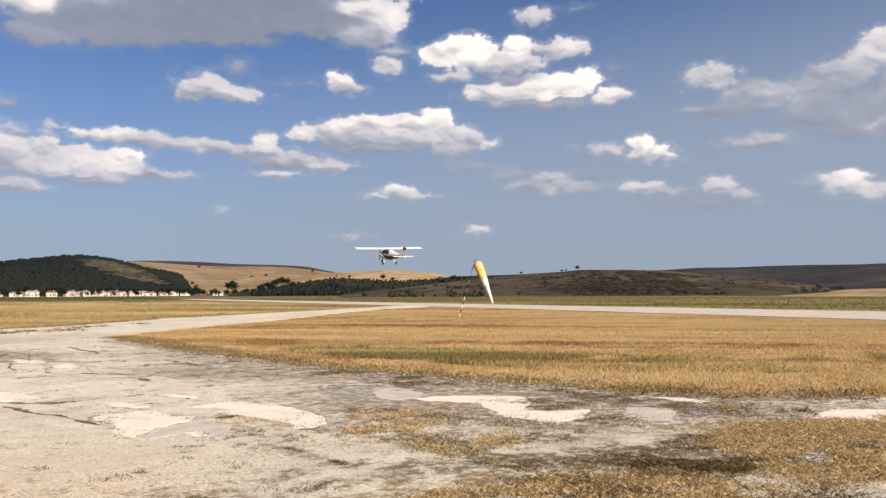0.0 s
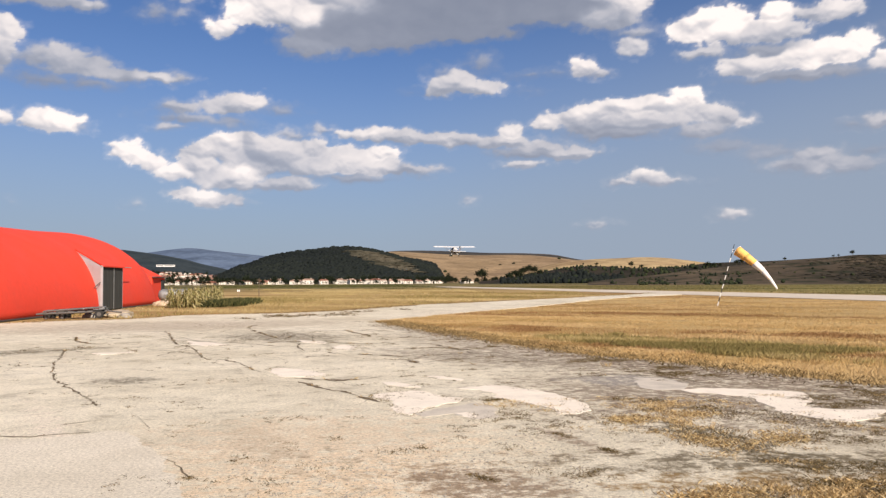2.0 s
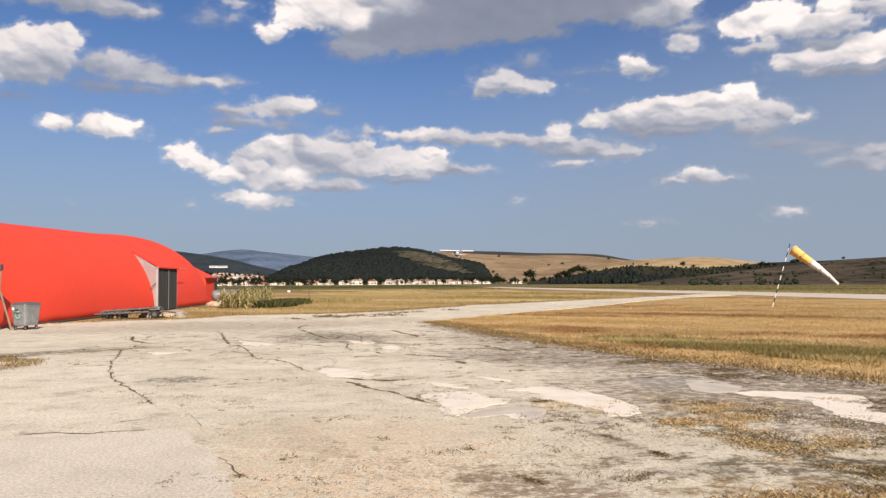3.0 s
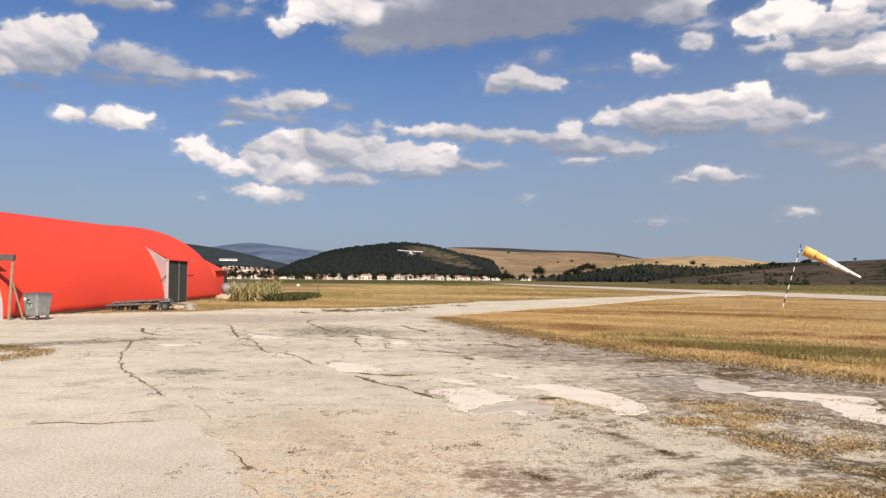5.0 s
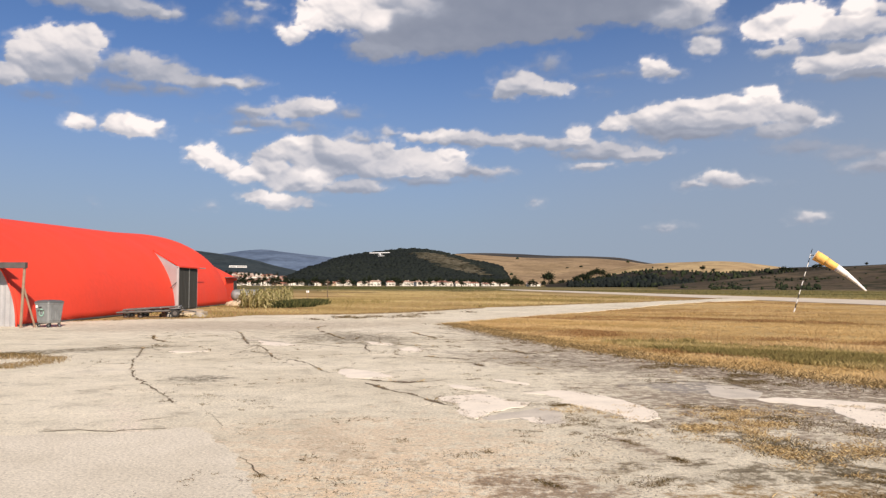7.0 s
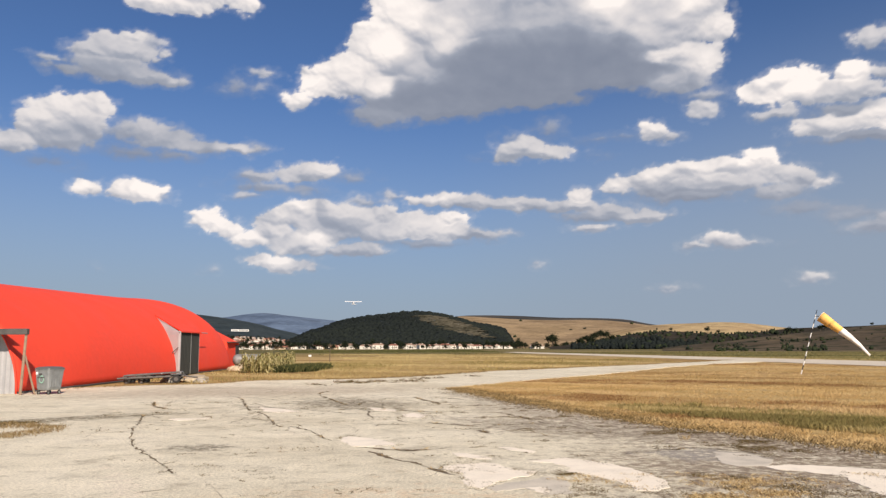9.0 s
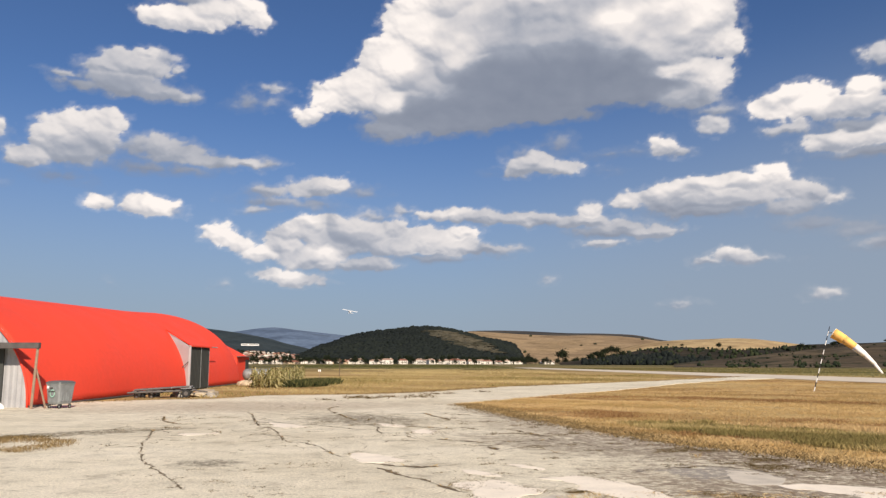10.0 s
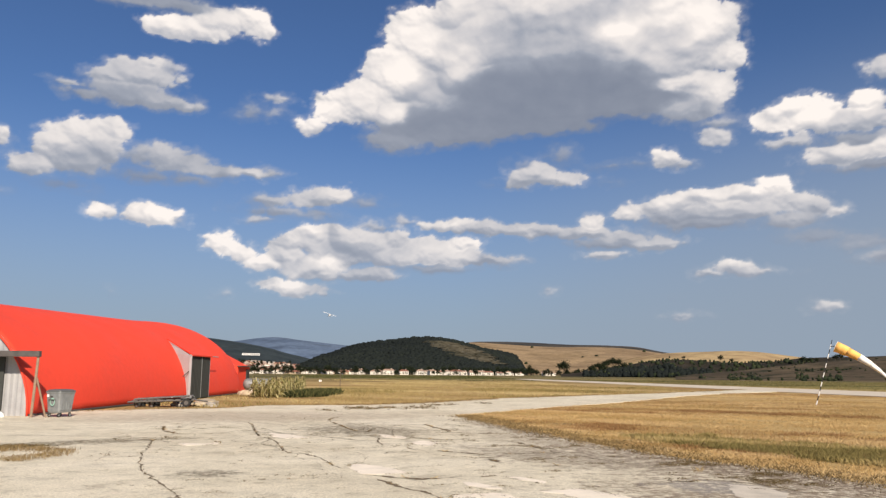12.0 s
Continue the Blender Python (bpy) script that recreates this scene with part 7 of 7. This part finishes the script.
CRACKS_EAST = [
    (-0.035, [(3.47, 9.39), (3.65, 9.06), (3.69, 8.8), (3.79, 8.35), (3.99, 8.16), (4.19, 8.0)]),
    (0.035, [(4.96, 8.47), (5.09, 8.02), (5.3, 7.64), (5.46, 7.23), (5.56, 7.06)]),
    (-0.05, [(3.91, 7.7), (3.93, 7.33), (4.01, 6.99)]),
    (-0.05, [(5.04, 10.62), (5.08, 10.31), (5.34, 10.48)]),
    (-0.05, [(6.61, 11.41), (6.89, 10.99), (7.36, 11.06)]),
]


def build_cracks():
    tufts, grown = [], []
    k = 0
    for group in (CRACKS_WEST, CRACKS_SLAB, CRACKS_FAR, CRACKS_MIDDLE, CRACKS_EDGE, CRACKS_GROWN, CRACKS_EAST):
        for width, pts in group:
            k += 1
            if width < 0:
                # grown over: weeds alone mark the joint
                p = np.array(pts)
                t = np.linspace(0, len(p) - 1, 160)
                line = np.stack([np.interp(t, np.arange(len(p)), p[:, j]) for j in (0, 1)], 1)
                g = np.repeat(line, 2, 0) + np.random.default_rng(k).normal(0, -width * 1.5, (320, 2))
                grown.append(g[fbm(g[:, 0] * 3.2, g[:, 1] * 3.2, 4, 70 + k) > 0.57])
                continue
            run, w = ribbon("crack", pts, width, 100 + k)
            sel = run[w > width * 0.3]
            tufts.append(np.repeat(sel, 2, 0) if width > 0.05 else sel[::3])
    # hair cracks that wander between the large ones
    r = random.Random(77)
    for i in range(90):
        x, y = r.uniform(-11, 10), r.uniform(14, 34)
        if inside(np.array([x]), np.array([y]), APRON)[0] and x < 0.42 * y + 3:
            a = r.choice((0.15, 0.35, -0.2, 1.3, 1.75, 2.1)) + r.uniform(-0.25, 0.25)
            pts = [(x, y)]
            for j in range(r.randint(3, 7)):
                l = r.uniform(0.25, 0.7) * (1 + y / 20)
                a += r.uniform(-0.45, 0.45)
                pts.append((pts[-1][0] + math.cos(a) * l, pts[-1][1] + math.sin(a) * l))
            ribbon("crack", pts, r.choice((0.006, 0.008, 0.012)) if y < 18 else r.choice((0.012, 0.016, 0.03, 0.045)), 300 + i)
    xy = np.concatenate(tufts)
    blades("weeds_overgrown", np.concatenate(grown), 3, 0.014, 0.006, M_WEED, "low dark withered weeds over old joints", 63, "weeds", 1.4, 0.0, 0.03)
    blades("weeds_cracks", xy, 5, 0.022, 0.010, M_WEED, "short dark weeds growing in the cracks", 61, "weeds", 1.3, 0.0, 0.03)
    near = xy[::13]
    blades("grass_cracks", near, 6, 0.05, 0.006, M_GRASS, "thin dry grass growing in the cracks", 62, "weeds", 1.0, 0.0, 0.04)


build_cracks()

PATCHES = [
    [(-0.1, 12.73), (0.21, 12.93), (0.59, 13.15), (0.86, 12.89), (0.99, 12.33), (1.33, 12.16), (1.25, 11.82), (0.94, 11.6), (0.66, 11.18), (0.45, 10.71), (0.3, 10.89), (0.23, 11.47), (0.2, 12.02), (0.03, 12.24)],
    [(0.08, 14.32), (0.34, 14.25), (0.72, 13.79), (0.75, 13.43), (0.51, 13.49), (0.23, 13.78)],
    [(1.35, 13.24), (1.76, 13.46), (1.98, 13.68), (2.23, 13.4), (2.53, 13.0), (2.72, 12.62), (2.89, 12.21), (3.0, 11.76), (2.99, 11.24), (2.94, 10.77), (2.72, 10.54), (2.42, 10.53), (2.43, 10.89), (2.29, 11.37), (2.04, 11.79), (1.8, 12.18), (1.9, 12.54), (1.7, 13.05)],
]
PATCHES_FAR = [
    [(0.89, 15.11), (1.31, 14.95), (1.58, 14.45), (1.5, 14.2), (1.08, 14.68)],
    [(1.03, 10.81), (1.26, 10.86), (1.3, 10.42), (1.24, 10.33), (1.15, 10.5)],
    [(-2.22, 16.69), (-2.08, 17.04), (-1.62, 16.61), (-1.1, 15.89), (-0.93, 15.42), (-1.26, 15.22), (-1.81, 15.29), (-2.05, 15.86)],
    [(-1.23, 22.37), (-0.93, 22.79), (-0.51, 22.21), (-0.63, 21.09), (-1.19, 21.61)],
    [(-2.44, 24.97), (-1.5, 24.07), (-1.45, 23.4), (-2.16, 23.8)],
    [(-5.88, 25.26), (-4.8, 24.34), (-4.25, 23.24), (-4.86, 22.99), (-5.42, 23.61)],
    [(-7.37, 21.28), (-6.48, 21.33), (-6.55, 22.08), (-6.2, 21.16), (-6.99, 20.6)],
]
PATCHES_EAST = [
    [(4.97, 12.55), (5.36, 12.76), (6.11, 12.5), (6.51, 12.23), (6.7, 12.06), (6.56, 11.5), (6.21, 11.02), (6.02, 10.79), (6.2, 10.51), (6.54, 10.42), (6.92, 10.37), (6.8, 10.11), (6.39, 9.71), (5.92, 9.55), (5.66, 9.72), (5.59, 10.08), (5.45, 10.25), (5.51, 10.83), (5.61, 11.44), (5.66, 11.77), (5.29, 12.09), (4.98, 12.31)],
    [(9.16, 8.18), (9.76, 8.63), (10.36, 8.85), (10.69, 8.64), (11.07, 8.27), (9.78, 7.29), (9.01, 7.5), (8.74, 7.53), (8.85, 7.81)],
    [(8.66, 11.15), (9.04, 10.89), (9.22, 10.27), (8.97, 10.24), (8.73, 10.65)],
]
PATCHES_GREY = [
    [(4.72, 14.31), (5.18, 14.17), (5.33, 13.29), (4.97, 12.62), (4.52, 12.61), (4.38, 12.99)],
    [(7.57, 10.27), (8.12, 10.01), (7.97, 9.57), (7.37, 8.94), (6.89, 9.06), (6.94, 9.46)],
    [(0.46, 10.89), (0.99, 11.24), (1.44, 11.66), (1.68, 11.36), (1.56, 10.3), (1.27, 10.29), (1.02, 10.77), (0.63, 10.53)],
]


SLAB = [(-3.27, 10.07), (-2.96, 9.8), (-2.54, 9.04), (-2.22, 8.45), (-1.82, 7.46), (-1.67, 7.05), (-1.4, 6.48), (-1.1, 5.66), (-3.71, 5.63), (-5.98, 9.04), (-5.18, 9.43), (-4.65, 9.58), (-4.19, 9.59), (-3.83, 9.64), (-3.51, 9.79)]


def build_slab():
    """The newer slab beside the camera: coarse pale concrete, a few millimetres proud."""
    sheet("concrete_slab", ragged(SLAB, 0.05, 0.05, 91), -0.002, 0.003, M_SLAB, apron)


build_slab()


def build_patches():
    k, fringe = 0, []
    for group in (PATCHES, PATCHES_FAR, PATCHES_EAST, PATCHES_GREY):
        for poly in group:
            k += 1
            rag = ragged(poly, 0.06, 0.045, 20 + k)
            worn = group is PATCHES_GREY
            sheet("cement_patch", rag, -0.002, 0.004 if worn else 0.006, M_GREYPATCH if worn else M_CEMENT, apron)
            if not worn:
                fringe.append(np.array(ragged(poly, 0.03, 0.07, 60 + k, 0.03)))
    xy = np.concatenate(fringe)
    xy = xy[fbm(xy[:, 0] * 1.7, xy[:, 1] * 1.7, 4, 83) > 0.52]
    blades("weeds_patches", xy, 6, 0.016, 0.007, M_WEED, "low dark weeds round the cement patches", 84, "weeds", 1.3, 0.0, 0.04)


build_patches()


# ------------------------------------------------------------------ what moves
def motions():
    # aircraft: azimuth, elevation (degrees), bank to the right
    seen = [
        (0.0, 18.72, 3.17, -2), (0.5, 13.98, 3.05, 0), (1.0, 10.45, 2.85, 2), (1.5, 7.65, 2.59, 1), (2.0, 5.63, 2.49, 0), (2.5, 3.84, 2.35, 0), (3.0, 2.32, 2.28, 1),
        (5.0, -1.73, 1.95, 3), (5.5, -2.67, 1.94, 4), (6.0, -3.33, 2.04, 3), (6.5, -4.01, 2.12, 0), (7.0, -4.58, 2.26, -2),
        (9.0, -6.68, 3.27, 0), (9.5, -7.13, 3.47, 4), (10.0, -7.64, 3.67, 10), (10.5, -8.16, 3.86, 13), (11.0, -8.55, 4.0, 15), (11.5, -8.9, 4.1, 16), (12.0, -9.19, 4.12, 17),
    ]
    spots = []
    for t, az, el, bank in seen:
        d = 102 + 37.5 * t
        spots.append((t, Vector((d * math.sin(radians(az)), d * math.cos(radians(az)), 1.08 + d * math.tan(radians(el)))), bank))
    rows = []
    for i, (t, p, bank) in enumerate(spots):
        a, b = spots[max(0, i - 2)], spots[min(len(spots) - 1, i + 2)]
        v = (b[1] - a[1]) / (b[0] - a[0])
        head = math.degrees(math.atan2(-v.x, v.y))
        climb = math.degrees(math.atan2(v.z, math.hypot(v.x, v.y))) + 8
        rows.append((t, pose(*p, 0, 0, head) @ pose(0, 0, 0, climb, 0, 0) @ pose(0, 0, 0, 0, bank, 0)))
    walk(PLANE, rows)
    walk(PROP, [(i * 0.1, pose(0, 2.42, -0.18, 0, 80 * i % 360, 0)) for i in range(121)])
    # windsock: how far it swings away from the line of sight's right, dip at the mouth and at the tip
    wind = [
        (0.0, -66, 42, 54), (0.5, -50, 44, 50), (1.0, -40, 44, 50), (1.5, -30, 43, 50), (2.0, -24, 38, 54), (2.5, -10, 39, 46), (3.0, -30, 35, 42), (4.0, -20, 31, 37), (5.0, -10, 25, 31), (5.5, -28, 29, 33),
        (6.0, -30, 28, 32), (6.5, -6, 33, 39), (7.0, -8, 35, 43), (8.0, -11, 36, 47), (9.0, -10, 37, 52), (9.5, -8, 36, 59), (10.0, -6, 33, 59), (10.5, -6, 29, 50), (11.0, -6, 27, 78), (11.5, -4, 25, 62), (12.0, -6, 29, 44),
    ]
    for k, sec in enumerate(SOCK):
        rows = []
        for t, swing, d0, d1 in wind:
            flat = RIGHT * math.cos(radians(swing)) + AWAY * math.sin(radians(swing))
            p = SOCK_HEAD.copy()
            for j in range(k + 1):
                dip = radians(d0 + (d1 - d0) * (j / 4) ** 1.5 + 2.5 * math.sin(t * 5.1 + j))
                way = flat * math.cos(dip) - Vector((0, 0, math.sin(dip)))
                if j < k:
                    p = p + way * SEG
            head = math.degrees(math.atan2(-flat.x, flat.y))
            rows.append((t, pose(*p, 0, 0, head) @ pose(0, 0, 0, -math.degrees(dip), 0, 0)))
        walk(sec, rows)


motions()
